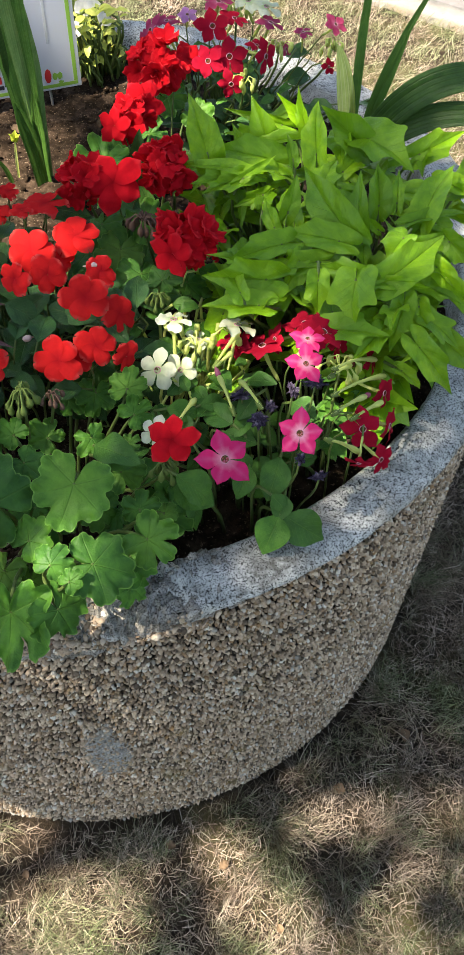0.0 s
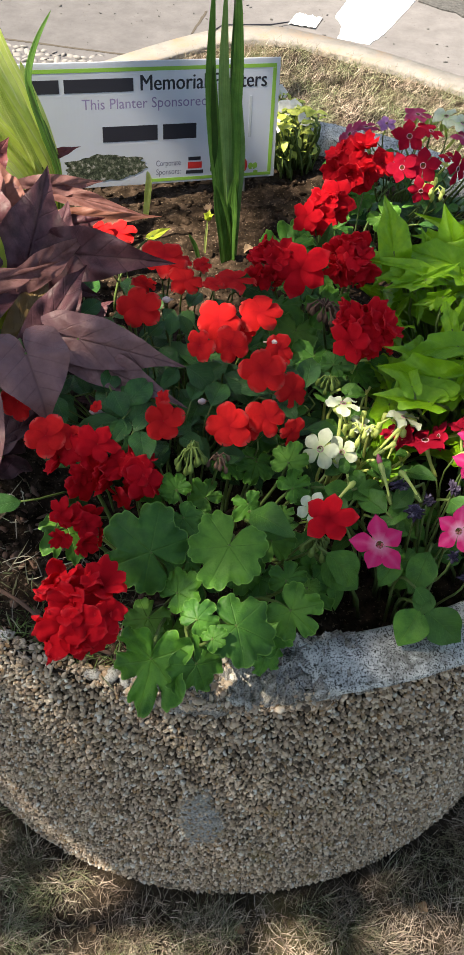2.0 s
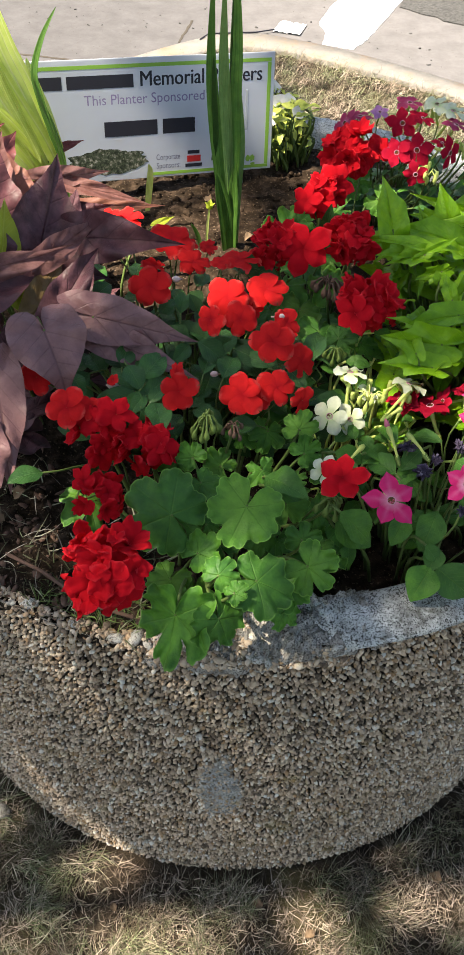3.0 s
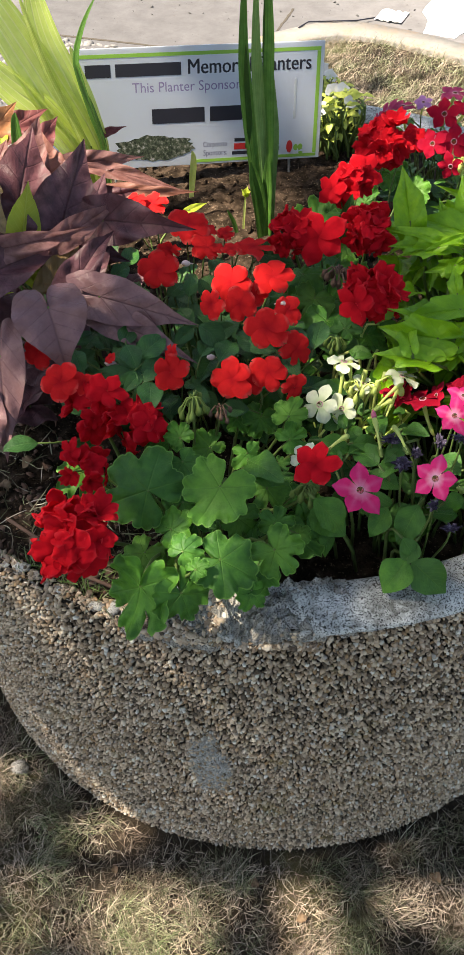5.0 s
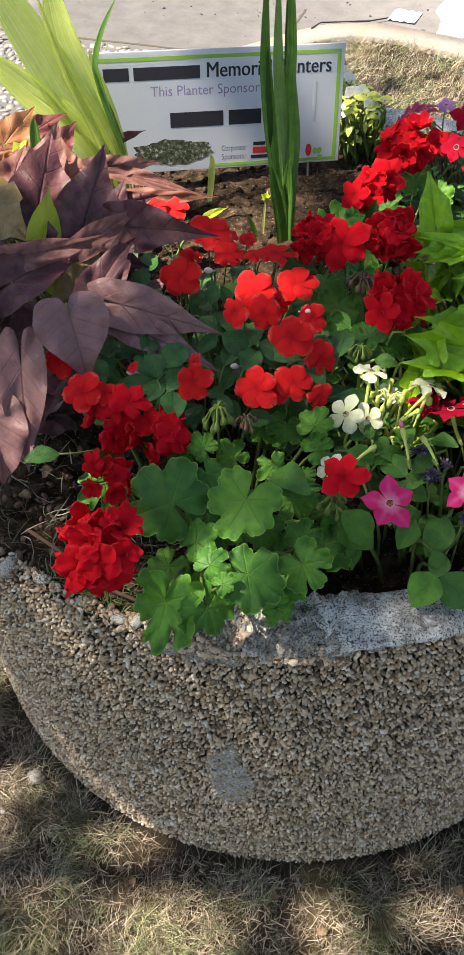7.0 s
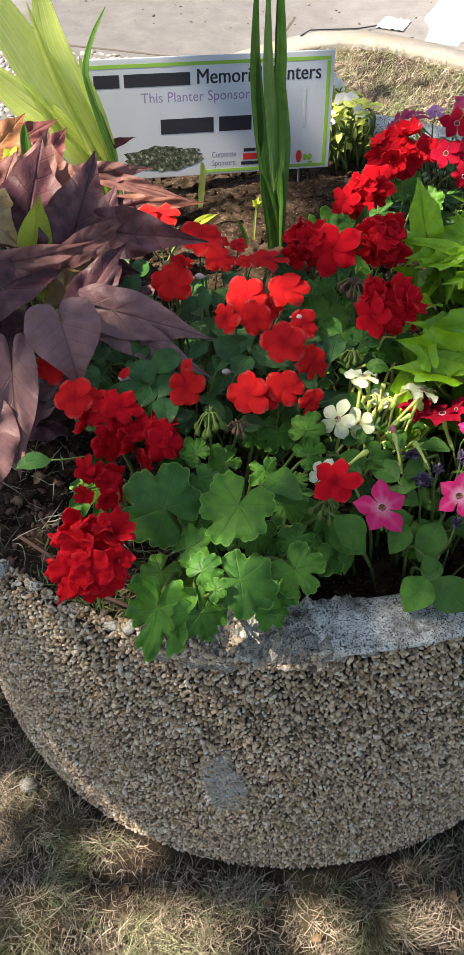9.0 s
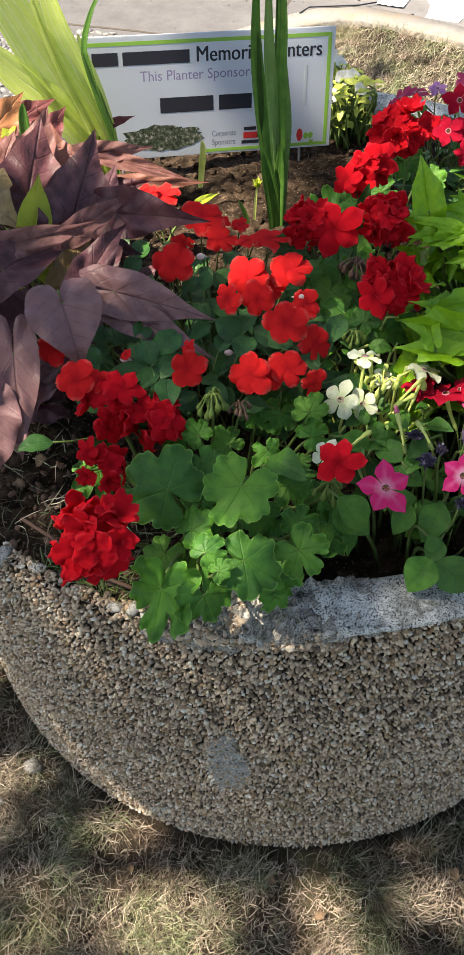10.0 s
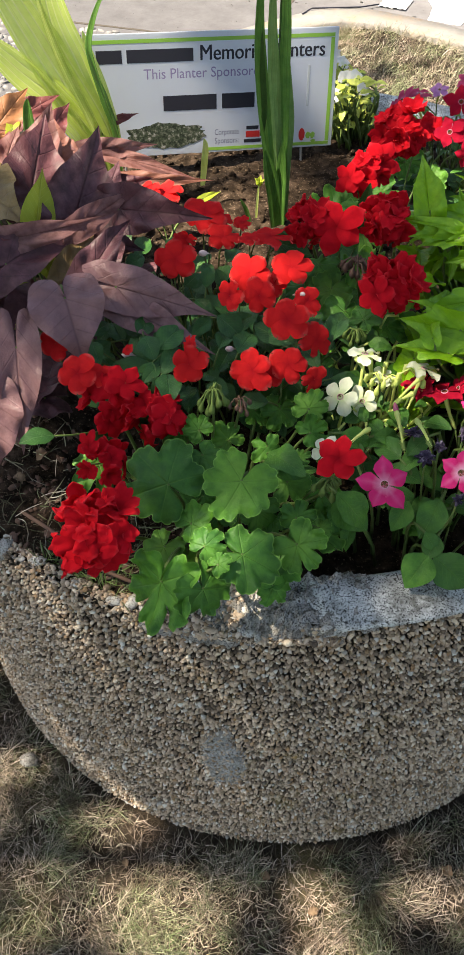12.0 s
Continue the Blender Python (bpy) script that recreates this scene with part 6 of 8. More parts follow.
leaf_on(lime_vine, 'lime_leaf', (0.341, -0.106, 0.895), (0.332, -0.145, 0.880), 0, 0.70, 0.6)
leaf_on(lime_vine, 'star_leaf', (0.298, -0.287, 0.890), (0.246, -0.293, 0.880), 0, 0.46, 0.6)
leaf_on(lime_vine, 'lime_leaf', (0.310, -0.293, 0.890), (0.310, -0.314, 0.870), 0, 0.57, 0.6)
leaf_on(lime_vine, 'lime_leaf', (0.410, -0.300, 0.885), (0.442, -0.325, 0.865), 0, 0.57, 0.6)
leaf_on(lime_vine, 'lime_leaf', (0.332, -0.276, 0.895), (0.318, -0.262, 0.905), 0, 0.49, 0.6)
leaf_on(lime_vine, 'lime_leaf', (0.368, -0.348, 0.870), (0.407, -0.367, 0.855), 0, 0.49, 0.6)
leaf_on(lime_vine, 'lime_leaf', (0.307, -0.174, 0.885), (0.280, -0.195, 0.870), 0, 0.49, 0.6)
leaf_on(lime_vine, 'star_leaf', (0.315, -0.194, 0.890), (0.342, -0.208, 0.880), 0, 0.46, 0.6)
leaf_on(lime_vine, 'star_leaf', (0.228, -0.170, 0.875), (0.191, -0.173, 0.865), 0, 0.46, 0.6)
leaf_on(lime_vine, 'lime_leaf', (0.383, -0.298, 0.885), (0.440, -0.285, 0.875), 0, 0.33, 0.6)
leaf_on(lime_vine, 'lime_leaf', (0.441, -0.197, 0.885), (0.483, -0.218, 0.870), 0, 0.49, 0.6)
leaf_on(lime_vine, 'star_leaf', (0.317, -0.381, 0.865), (0.292, -0.387, 0.840), 0, 0.55, 0.6)
leaf_on(lime_vine, 'lime_leaf', (0.376, -0.402, 0.840), (0.423, -0.418, 0.800), 0, 0.49, 0.6)
leaf_on(lime_vine, 'star_leaf', (0.219, -0.325, 0.865), (0.189, -0.341, 0.850), 0, 0.55, 0.6)
leaf_on(lime_vine, 'lime_leaf', (0.222, -0.094, 0.890), (0.211, -0.073, 0.910), 0, 0.41, 0.6)
leaf_on(lime_vine, 'lime_leaf', (0.272, -0.135, 0.895), (0.269, -0.110, 0.915), 0, 0.41, 0.6)
leaf_on(lime_vine, 'lime_leaf', (0.467, -0.194, 0.880), (0.507, -0.157, 0.900), 0, 0.49, 0.6)
leaf_on(lime_vine, 'lime_leaf', (0.404, -0.353, 0.860), (0.435, -0.384, 0.830), 0, 0.49, 0.6)
leaf_on(lime_vine, 'star_leaf', (0.180, -0.119, 0.870), (0.147, -0.135, 0.860), 0, 0.46, 0.6)
leaf_on(lime_vine, 'lime_leaf', (0.327, -0.419, 0.820), (0.353, -0.423, 0.790), 0, 0.41, 0.6)

# impatiens flowers
flower_on(impatiens, 'impatiens_flower', (-0.130, -0.223, 0.893), 0.0268, -10, 0, 15)
flower_on(impatiens, 'impatiens_flower', (-0.106, -0.125, 0.893), 0.0307, 15, -35, 0)
flower_on(impatiens, 'impatiens_flower', (-0.168, -0.039, 0.870), 0.0247, -10, -45, 30)
flower_on(impatiens, 'impatiens_flower', (-0.079, -0.156, 0.882), 0.0227, 20, -30, 20)
flower_on(impatiens, 'impatiens_flower', (-0.046, -0.170, 0.890), 0.0149, 0, -55, 0)
flower_on(impatiens, 'impatiens_flower', (-0.021, -0.138, 0.872), 0.0277, 0, -62, 10)
flower_on(impatiens, 'impatiens_flower', (-0.041, -0.243, 0.893), 0.0270, -5, -10, 40)
flower_on(impatiens, 'impatiens_flower', (-0.061, -0.278, 0.886), 0.0195, -35, 5, 0)
flower_on(impatiens, 'impatiens_flower', (-0.027, -0.279, 0.888), 0.0215, 5, 15, 20)
flower_on(impatiens, 'impatiens_flower', (0.008, -0.214, 0.882), 0.0283, 5, -30, 55)
flower_on(impatiens, 'impatiens_flower', (0.007, -0.323, 0.890), 0.0268, 0, 0, 12)
flower_on(impatiens, 'impatiens_flower', (0.029, -0.265, 0.872), 0.0212, 30, -25, 0)
flower_on(impatiens, 'impatiens_flower', (0.041, -0.323, 0.862), 0.0226, 40, 15, 5)
flower_on(impatiens, 'impatiens_flower', (-0.029, -0.373, 0.858), 0.0260, -10, 0, 25)
flower_on(impatiens, 'impatiens_flower', (0.011, -0.354, 0.852), 0.0230, 15, 0, 40)
flower_on(impatiens, 'impatiens_flower', (0.040, -0.361, 0.838), 0.0177, 40, 25, 0)
flower_on(impatiens, 'impatiens_flower', (-0.098, -0.374, 0.865), 0.0240, -25, 10, 10)
flower_on(impatiens, 'impatiens_flower', (-0.100, -0.350, 0.872), 0.0121, -50, -10, 0)
flower_on(impatiens, 'impatiens_flower', (-0.252, -0.352, 0.868), 0.0205, -5, 0, 45)
flower_on(impatiens, 'impatiens_flower', (-0.215, -0.404, 0.872), 0.0236, -5, 0, 28)
flower_on(impatiens, 'impatiens_flower', (-0.190, -0.048, 0.875), 0.0197, -30, -40, 0)
flower_on(impatiens, 'impatiens_flower', (-0.092, -0.101, 0.872), 0.0221, 30, -30, 20)
flower_on(impatiens, 'impatiens_flower', (-0.129, -0.144, 0.868), 0.0170, 30, -45, 20)
flower_on(impatiens, 'impatiens_flower', (-0.015, -0.236, 0.870), 0.0188, 10, -10, 60)
flower_on(impatiens, 'impatiens_flower', (-0.011, -0.361, 0.842), 0.0177, 0, 20, 10)
flower_on(impatiens, 'impatiens_flower', (-0.192, -0.395, 0.862), 0.0159, 15, -10, 0)
flower_on(impatiens, 'impatiens_flower', (-0.060, -0.106, 0.870), 0.0142, 10, -45, 0)
flower_on(impatiens, 'impatiens_flower', (0.008, -0.103, 0.858), 0.0174, 10, -60, 30)
flower_on(impatiens, 'impatiens_flower', (-0.170, -0.351, 0.862), 0.0082, -40, -20, 0)

# flower heads of the front geranium
head_on(geranium_front, (-0.163, -0.594, 0.852), 0.0465, 15, 0)
head_on(geranium_front, (-0.178, -0.478, 0.815), 0.0270, 7, 0.5)
head_on(geranium_front, (-0.180, -0.410, 0.845), 0.0345, 8, 0.6)
head_on(geranium_front, (-0.133, -0.418, 0.830), 0.0333, 10, 0.2)

# and of those further in
head_on(geranium_red, (0.127, -0.245, 0.888), 0.0385, 14, 0)
head_on(geranium_red, (0.125, -0.115, 0.888), 0.0345, 13, 0)
head_on(geranium_red, (0.024, -0.113, 0.880), 0.0290, 11, 0.4)
head_on(geranium_red, (0.102, 0.017, 0.880), 0.0300, 9, 0.7)
head_on(geranium_red, (0.154, 0.126, 0.885), 0.0390, 14, 0.3)

# large open florets beside the heads
flower_on(geranium_red, 'open_floret', (0.061, -0.122, 0.878), 0.0354, 0, 10, 20)
flower_on(geranium_red, 'open_floret', (0.032, -0.098, 0.882), 0.0234, -10, -20, 50)
flower_on(geranium_red, 'open_floret', (0.077, -0.006, 0.878), 0.0230, -30, 5, 10)
flower_on(geranium_red, 'open_floret', (0.119, 0.036, 0.880), 0.0285, 10, -10, 30)
flower_on(geranium_red, 'open_floret', (0.106, -0.265, 0.884), 0.0237, -20, 15, 0)
flower_on(geranium_red, 'open_floret', (0.193, 0.128, 0.882), 0.0228, 30, -10, 0)
flower_on(geranium_front, 'open_floret', (-0.117, -0.429, 0.835), 0.0223, 25, 5, 30)
flower_on(geranium_front, 'open_floret', (-0.164, -0.405, 0.862), 0.0223, 15, -10, 10)
flower_on(geranium_front, 'open_floret', (-0.196, -0.469, 0.830), 0.0155, -30, 0, 0)
flower_on(geranium_front, 'open_floret', (0.067, -0.492, 0.855), 0.0255, -15, -5, 15)

# white tobacco flowers
flower_on(tobacco_white, 'white_star', (0.070, -0.377, 0.828), 0.0241, -15, 5, 0)
flower_on(tobacco_white, 'white_star', (0.095, -0.373, 0.819), 0.0195, 0, 10, 30)
flower_on(tobacco_white, 'white_star', (0.095, -0.334, 0.855), 0.0231, 0, -65, 0)
flower_on(tobacco_white, 'white_star', (0.160, -0.352, 0.853), 0.0229, 20, -70, 0)
flower_on(tobacco_white, 'white_star', (0.119, -0.346, 0.833), 0.0155, 20, -30, 0)
flower_on(tobacco_white, 'white_star', (0.054, -0.460, 0.830), 0.0181, -20, 0, 0)

# pink tobacco flowers
flower_on(tobacco_pink, 'pink_star', (0.111, -0.524, 0.855), 0.0278, 0, 5, 18)
flower_on(tobacco_pink, 'pink_star', (0.180, -0.526, 0.880), 0.0233, 0, 5, 0)
flower_on(tobacco_pink, 'pink_star', (0.198, -0.469, 0.909), 0.0195, 0, 0, 10)
flower_on(tobacco_pink, 'pink_star', (0.214, -0.422, 0.892), 0.0182, 0, -40, 0)

# crimson tobacco flowers
flower_on(tobacco_crimson, 'crimson_star', (0.229, -0.366, 0.857), 0.0190, -20, -35, 10)
flower_on(tobacco_crimson, 'crimson_star', (0.256, -0.377, 0.859), 0.0176, 30, -30, 40)
flower_on(tobacco_crimson, 'crimson_star', (0.253, -0.409, 0.864), 0.0159, 45, 10, 0)
flower_on(tobacco_crimson, 'crimson_star', (0.199, -0.364, 0.837), 0.0172, -50, 10, 20)
flower_on(tobacco_crimson, 'crimson_star', (0.163, -0.355, 0.830), 0.0186, -45, -10, 0)
flower_on(tobacco_crimson, 'crimson_star', (0.227, -0.412, 0.880), 0.0155, 10, 25, 55)
flower_on(tobacco_crimson, 'crimson_star', (0.237, -0.402, 0.878), 0.0276, 30, -45, 0)
flower_on(tobacco_crimson, 'crimson_star', (0.184, -0.369, 0.835), 0.0256, -30, -55, 0)
flower_on(tobacco_crimson, 'crimson_star', (0.154, -0.351, 0.829), 0.0199, -30, -60, 0)
flower_on(tobacco_crimson, 'crimson_star', (0.254, -0.502, 0.840), 0.0230, 20, 10, 0)
flower_on(tobacco_crimson, 'crimson_star', (0.294, -0.453, 0.830), 0.0192, 60, 10, 0)
flower_on(tobacco_crimson, 'crimson_star', (0.286, -0.495, 0.829), 0.0218, 75, 0, 0)
flower_on(tobacco_crimson, 'crimson_star', (0.297, -0.402, 0.826), 0.0200, 70, -20, 0)
flower_on(tobacco_crimson, 'crimson_star', (0.265, -0.533, 0.828), 0.0181, 50, 30, 0)
flower_on(tobacco_crimson, 'crimson_star', (0.242, -0.534, 0.829), 0.0149, 10, 70, 0)
flower_on(tobacco_crimson, 'crimson_star', (0.221, -0.362, 0.850), 0.0164, -20, -60, 0)
flower_on(tobacco_crimson, 'crimson_star', (0.275, -0.382, 0.852), 0.0181, 40, -30, 0)

# long tubes
tube_on(tobacco_crimson, (0.226, -0.467, 0.894), (0.303, -0.399, 0.822))
tube_on(tobacco_crimson, (0.222, -0.486, 0.878), (0.304, -0.426, 0.825))
tube_on(tobacco_crimson, (0.217, -0.506, 0.874), (0.265, -0.470, 0.850), 'pink_star')
tube_on(tobacco_crimson, (0.199, -0.541, 0.886), (0.241, -0.529, 0.841))
tube_on(tobacco_crimson, (0.241, -0.498, 0.852), (0.281, -0.477, 0.846))
tube_on(tobacco_crimson, (0.223, -0.469, 0.885), (0.257, -0.438, 0.863), 'crimson_star')
tube_on(tobacco_white, (0.102, -0.338, 0.820), (0.085, -0.341, 0.855))
tube_on(tobacco_white, (0.106, -0.339, 0.821), (0.102, -0.331, 0.855))
tube_on(tobacco_white, (0.130, -0.376, 0.819), (0.160, -0.362, 0.854))
tube_on(tobacco_white, (0.137, -0.450, 0.825), (0.129, -0.408, 0.840), 'pink_star')
tube_on(tobacco_white, (0.118, -0.347, 0.819), (0.120, -0.335, 0.845))
tube_on(tobacco_white, (0.129, -0.386, 0.829), (0.149, -0.379, 0.841))
tube_on(tobacco_white, (0.161, -0.465, 0.848), (0.150, -0.416, 0.837))
tube_on(tobacco_white, (0.075, -0.464, 0.841), (0.101, -0.425, 0.829))

# far tobacco flowers
flower_on(tobacco_far, 'crimson_star', (0.243, 0.202, 0.885), 0.0267, 0, -5, 10)
flower_on(tobacco_far, 'crimson_star', (0.220, 0.117, 0.882), 0.0239, -5, 5, 30)
flower_on(tobacco_far, 'crimson_star', (0.251, 0.124, 0.882), 0.0275, 5, 5, 0)
flower_on(tobacco_far, 'crimson_star', (0.247, 0.091, 0.862), 0.0212, 0, 35, 20)
flower_on(tobacco_far, 'crimson_star', (0.305, 0.135, 0.872), 0.0252, 55, 15, 0)
flower_on(tobacco_far, 'crimson_star', (0.278, 0.219, 0.885), 0.0223, 30, -55, 0)
flower_on(tobacco_far, 'crimson_star', (0.298, 0.161, 0.875), 0.0164, 20, -60, 0)
flower_on(tobacco_far, 'dusky_star', (0.261, 0.249, 0.895), 0.0254, 10, -60, 0)
flower_on(tobacco_far, 'dusky_star', (0.158, 0.223, 0.875), 0.0243, -55, -20, 0)
flower_on(tobacco_far, 'dusky_star', (0.184, 0.240, 0.878), 0.0226, -10, -65, 20)
flower_on(tobacco_far, 'violet_star', (0.214, 0.239, 0.885), 0.0169, 0, -40, 15)
flower_on(tobacco_far, 'dusky_star', (0.332, 0.219, 0.875), 0.0225, 30, -65, 0)
flower_on(tobacco_far, 'dusky_star', (0.146, 0.208, 0.868), 0.0168, -60, 10, 0)
flower_on(tobacco_far, 'white_star', (0.309, 0.266, 0.885), 0.0248, -10, -50, 0)
flower_on(tobacco_far, 'white_star', (0.333, 0.251, 0.882), 0.0266, 20, -62, 10)
flower_on(tobacco_far, 'dusky_star', (0.431, 0.219, 0.865), 0.0197, 30, -35, 0)
flower_on(tobacco_far, 'crimson_star', (0.401, 0.142, 0.845), 0.0122, 30, 10, 0)
flower_on(tobacco_far, 'dusky_star', (0.381, 0.215, 0.860), 0.0160, 0, -62, 0)
flower_on(tobacco_far, 'dusky_star', (0.347, 0.181, 0.855), 0.0123, 30, 20, 0)

# petunias
flower_on(petunia, 'petunia_flower', (0.061, 0.554, 0.795), 0.0117, -20, -20, 10)
flower_on(petunia, 'petunia_flower', (0.080, 0.465, 0.795), 0.0131, 0, -15, 10)
flower_on(petunia, 'petunia_flower', (0.074, 0.516, 0.800), 0.0112, 20, -10, 10)
flower_on(petunia, 'petunia_flower', (0.097, 0.461, 0.802), 0.0108, 25, -25, 10)
flower_on(petunia, 'petunia_flower', (0.062, 0.402, 0.795), 0.0109, -30, 10, 10)
flower_on(petunia, 'petunia_flower', (0.109, 0.424, 0.795), 0.0110, 30, -10, 10)

# lower foliage, then stalks
under_leaves(purple_vine, "heart_leaf", 7, 0.06, 0.72, 0.77, 0.07, 1)
under_leaves(lime_vine, "star_leaf", 30, 0.05, 0.73, 0.77, 0.06, 2)
under_leaves(lime_vine, "lime_leaf", 80, 0.05, 0.79, 0.855, 0.058, 12, 0.5)
under_leaves(lime_vine, "star_leaf", 60, 0.035, 0.855, 0.885, 0.054, 13, 0.5)
under_leaves(geranium_front, "lobed_leaf", 8, 0.05, 0.735, 0.765, 0.036, 3)
under_leaves(geranium_red, "lobed_leaf", 18, 0.05, 0.73, 0.78, 0.034, 4)
under_leaves(impatiens, "ovate_leaf", 45, 0.06, 0.74, 0.81, 0.048, 5)
under_leaves(impatiens, "ovate_leaf", 40, 0.05, 0.80, 0.835, 0.042, 15)
under_leaves(tobacco_pink, "soft_leaf", 22, 0.05, 0.72, 0.75, 0.034, 6)
under_leaves(tobacco_white, "ovate_leaf", 14, 0.05, 0.73, 0.77, 0.045, 7)
under_leaves(tobacco_white, "soft_leaf", 18, 0.035, 0.79, 0.825, 0.022, 21)
under_leaves(tobacco_crimson, "soft_leaf", 22, 0.045, 0.73, 0.78, 0.030, 8)
under_leaves(tobacco_far, "ovate_leaf", 60, 0.07, 0.73, 0.80, 0.040, 9)
under_leaves(tobacco_far, "soft_leaf", 34, 0.05, 0.78, 0.84, 0.026, 19, 0.7)
under_leaves(petunia, "petunia_leaf", 240, 0.028, 0.74, 0.805, 0.022, 10)
for owner in (purple_vine, lime_vine, geranium_front, geranium_red, impatiens, tobacco_pink, tobacco_crimson, tobacco_far, petunia):
    stems_of(owner, M["stem"])
stems_of(tobacco_white, M["pale_stem"])

# sword-leaved plants
gladiolus = plant("gladiolus", "upright gladiolus with narrow dark green sword leaves", "plant", -0.020, 0.113)
blade_on(gladiolus, [(-0.027, 0.118, 0.709), (-0.038, 0.118, 0.831), (-0.046, 0.118, 0.906), (-0.051, 0.118, 0.967), (-0.053, 0.118, 1.016), (-0.051, 0.118, 1.084), (-0.049, 0.118, 1.126)], 0.0202, 'blade', (0.6, -1, 0.1), peak=0.4, base=0.6)
blade_on(gladiolus, [(-0.020, 0.122, 0.706), (-0.025, 0.122, 0.829), (-0.029, 0.122, 0.905), (-0.033, 0.122, 0.974), (-0.035, 0.122, 1.022), (-0.035, 0.122, 1.082), (-0.035, 0.122, 1.131)], 0.0176, 'mid_blade', (-0.3, -1, 0.1), peak=0.4, base=0.7)
blade_on(gladiolus, [(-0.015, 0.118, 0.709), (-0.016, 0.118, 0.831), (-0.016, 0.118, 0.898), (-0.017, 0.118, 0.968), (-0.016, 0.118, 1.024), (-0.018, 0.118, 1.084), (-0.020, 0.118, 1.126)], 0.0184, 'blade', (-0.6, -1, 0.1), peak=0.45, base=0.6)
blade_on(gladiolus, [(-0.018, 0.126, 0.704), (-0.021, 0.126, 0.875), (-0.024, 0.126, 0.964), (-0.025, 0.126, 1.021), (-0.024, 0.126, 1.081), (-0.024, 0.126, 1.123)], 0.0065, 'dark_blade', (0.8, -1, 0.1), peak=0.4)
blade_on(gladiolus, [(-0.013, 0.124, 0.705), (-0.011, 0.124, 0.818), (-0.008, 0.124, 0.885), (-0.010, 0.124, 0.939), (-0.013, 0.124, 0.990)], 0.0124, 'mid_blade', (0.2, -1, 0.1), peak=0.4)
blade_on(gladiolus, [(-0.022, 0.112, 0.705), (-0.028, 0.112, 0.773), (-0.036, 0.112, 0.819), (-0.043, 0.112, 0.851)], 0.0220, 'blade', (0.2, -1, 0.1), base=0.8)
blade_on(gladiolus, [(-0.019, 0.114, 0.704), (-0.020, 0.114, 0.761), (-0.018, 0.114, 0.813), (-0.017, 0.114, 0.862)], 0.0202, 'blade', (-0.4, -1, 0.1), base=0.8)
blade_on(gladiolus, [(-0.049, 0.116, 0.870), (-0.045, 0.116, 0.907), (-0.048, 0.116, 0.968), (-0.049, 0.116, 1.017)], 0.0084, 'dark_blade', (0.2, -1, 0.1))

yellow_iris = plant("iris", "broad yellow-green iris fan standing beside the sign", "plant", -0.278, 0.17)
blade_on(yellow_iris, [(-0.294, 0.172, 0.703), (-0.291, 0.172, 0.823), (-0.315, 0.172, 0.929), (-0.338, 0.172, 0.998), (-0.349, 0.182, 1.051), (-0.352, 0.192, 1.100)], 0.052, 'pale_blade', (-0.25, -1, 0.3), base=0.5, pleat=0.16)
blade_on(yellow_iris, [(-0.291, 0.158, 0.710), (-0.301, 0.158, 0.830), (-0.348, 0.158, 0.935), (-0.383, 0.158, 1.010), (-0.415, 0.158, 1.074), (-0.438, 0.158, 1.118)], 0.060, 'pale_blade', (0.25, -1, 0.4), base=0.5, pleat=0.16)
blade_on(yellow_iris, [(-0.288, 0.146, 0.720), (-0.309, 0.146, 0.830), (-0.354, 0.146, 0.899), (-0.397, 0.146, 0.940), (-0.434, 0.146, 0.975), (-0.481, 0.146, 0.998)], 0.048, 'pale_blade', (0.3, -1, 0.6), base=0.55, pleat=0.16)
blade_on(yellow_iris, [(-0.291, 0.176, 0.700), (-0.279, 0.176, 0.821), (-0.288, 0.176, 0.896), (-0.300, 0.176, 0.950), (-0.308, 0.176, 0.989)], 0.024, 'pale_blade', (-0.4, -1, 0.2), base=0.6, pleat=0.12)
blade_on(yellow_iris, [(-0.287, 0.150, 0.717), (-0.301, 0.150, 0.846), (-0.335, 0.150, 0.948), (-0.350, 0.150, 1.007), (-0.362, 0.150, 1.070)], 0.014, 'pale_blade', (0.5, -1, 0.3), base=0.5, pleat=0.1)
blade_on(yellow_iris, [(-0.279, 0.150, 0.717), (-0.271, 0.150, 0.835), (-0.283, 0.150, 0.899), (-0.293, 0.150, 0.953), (-0.294, 0.150, 0.984), (-0.278, 0.150, 1.026), (-0.254, 0.150, 1.065)], 0.013, 'blade', (-0.5, -1, 0.1), base=0.8)
blade_on(yellow_iris, [(-0.279, 0.148, 0.719), (-0.270, 0.148, 0.836), (-0.280, 0.148, 0.905), (-0.291, 0.148, 0.939), (-0.297, 0.148, 0.973)], 0.007, 'mid_blade', (0.3, -1, 0.1), base=0.8)
blade_on(yellow_iris, [(-0.283, 0.140, 0.724), (-0.318, 0.140, 0.861), (-0.356, 0.140, 0.930), (-0.393, 0.140, 0.971), (-0.426, 0.140, 0.993)], 0.005, 'pale_blade', (0.3, -1, 0.5), base=0.8)

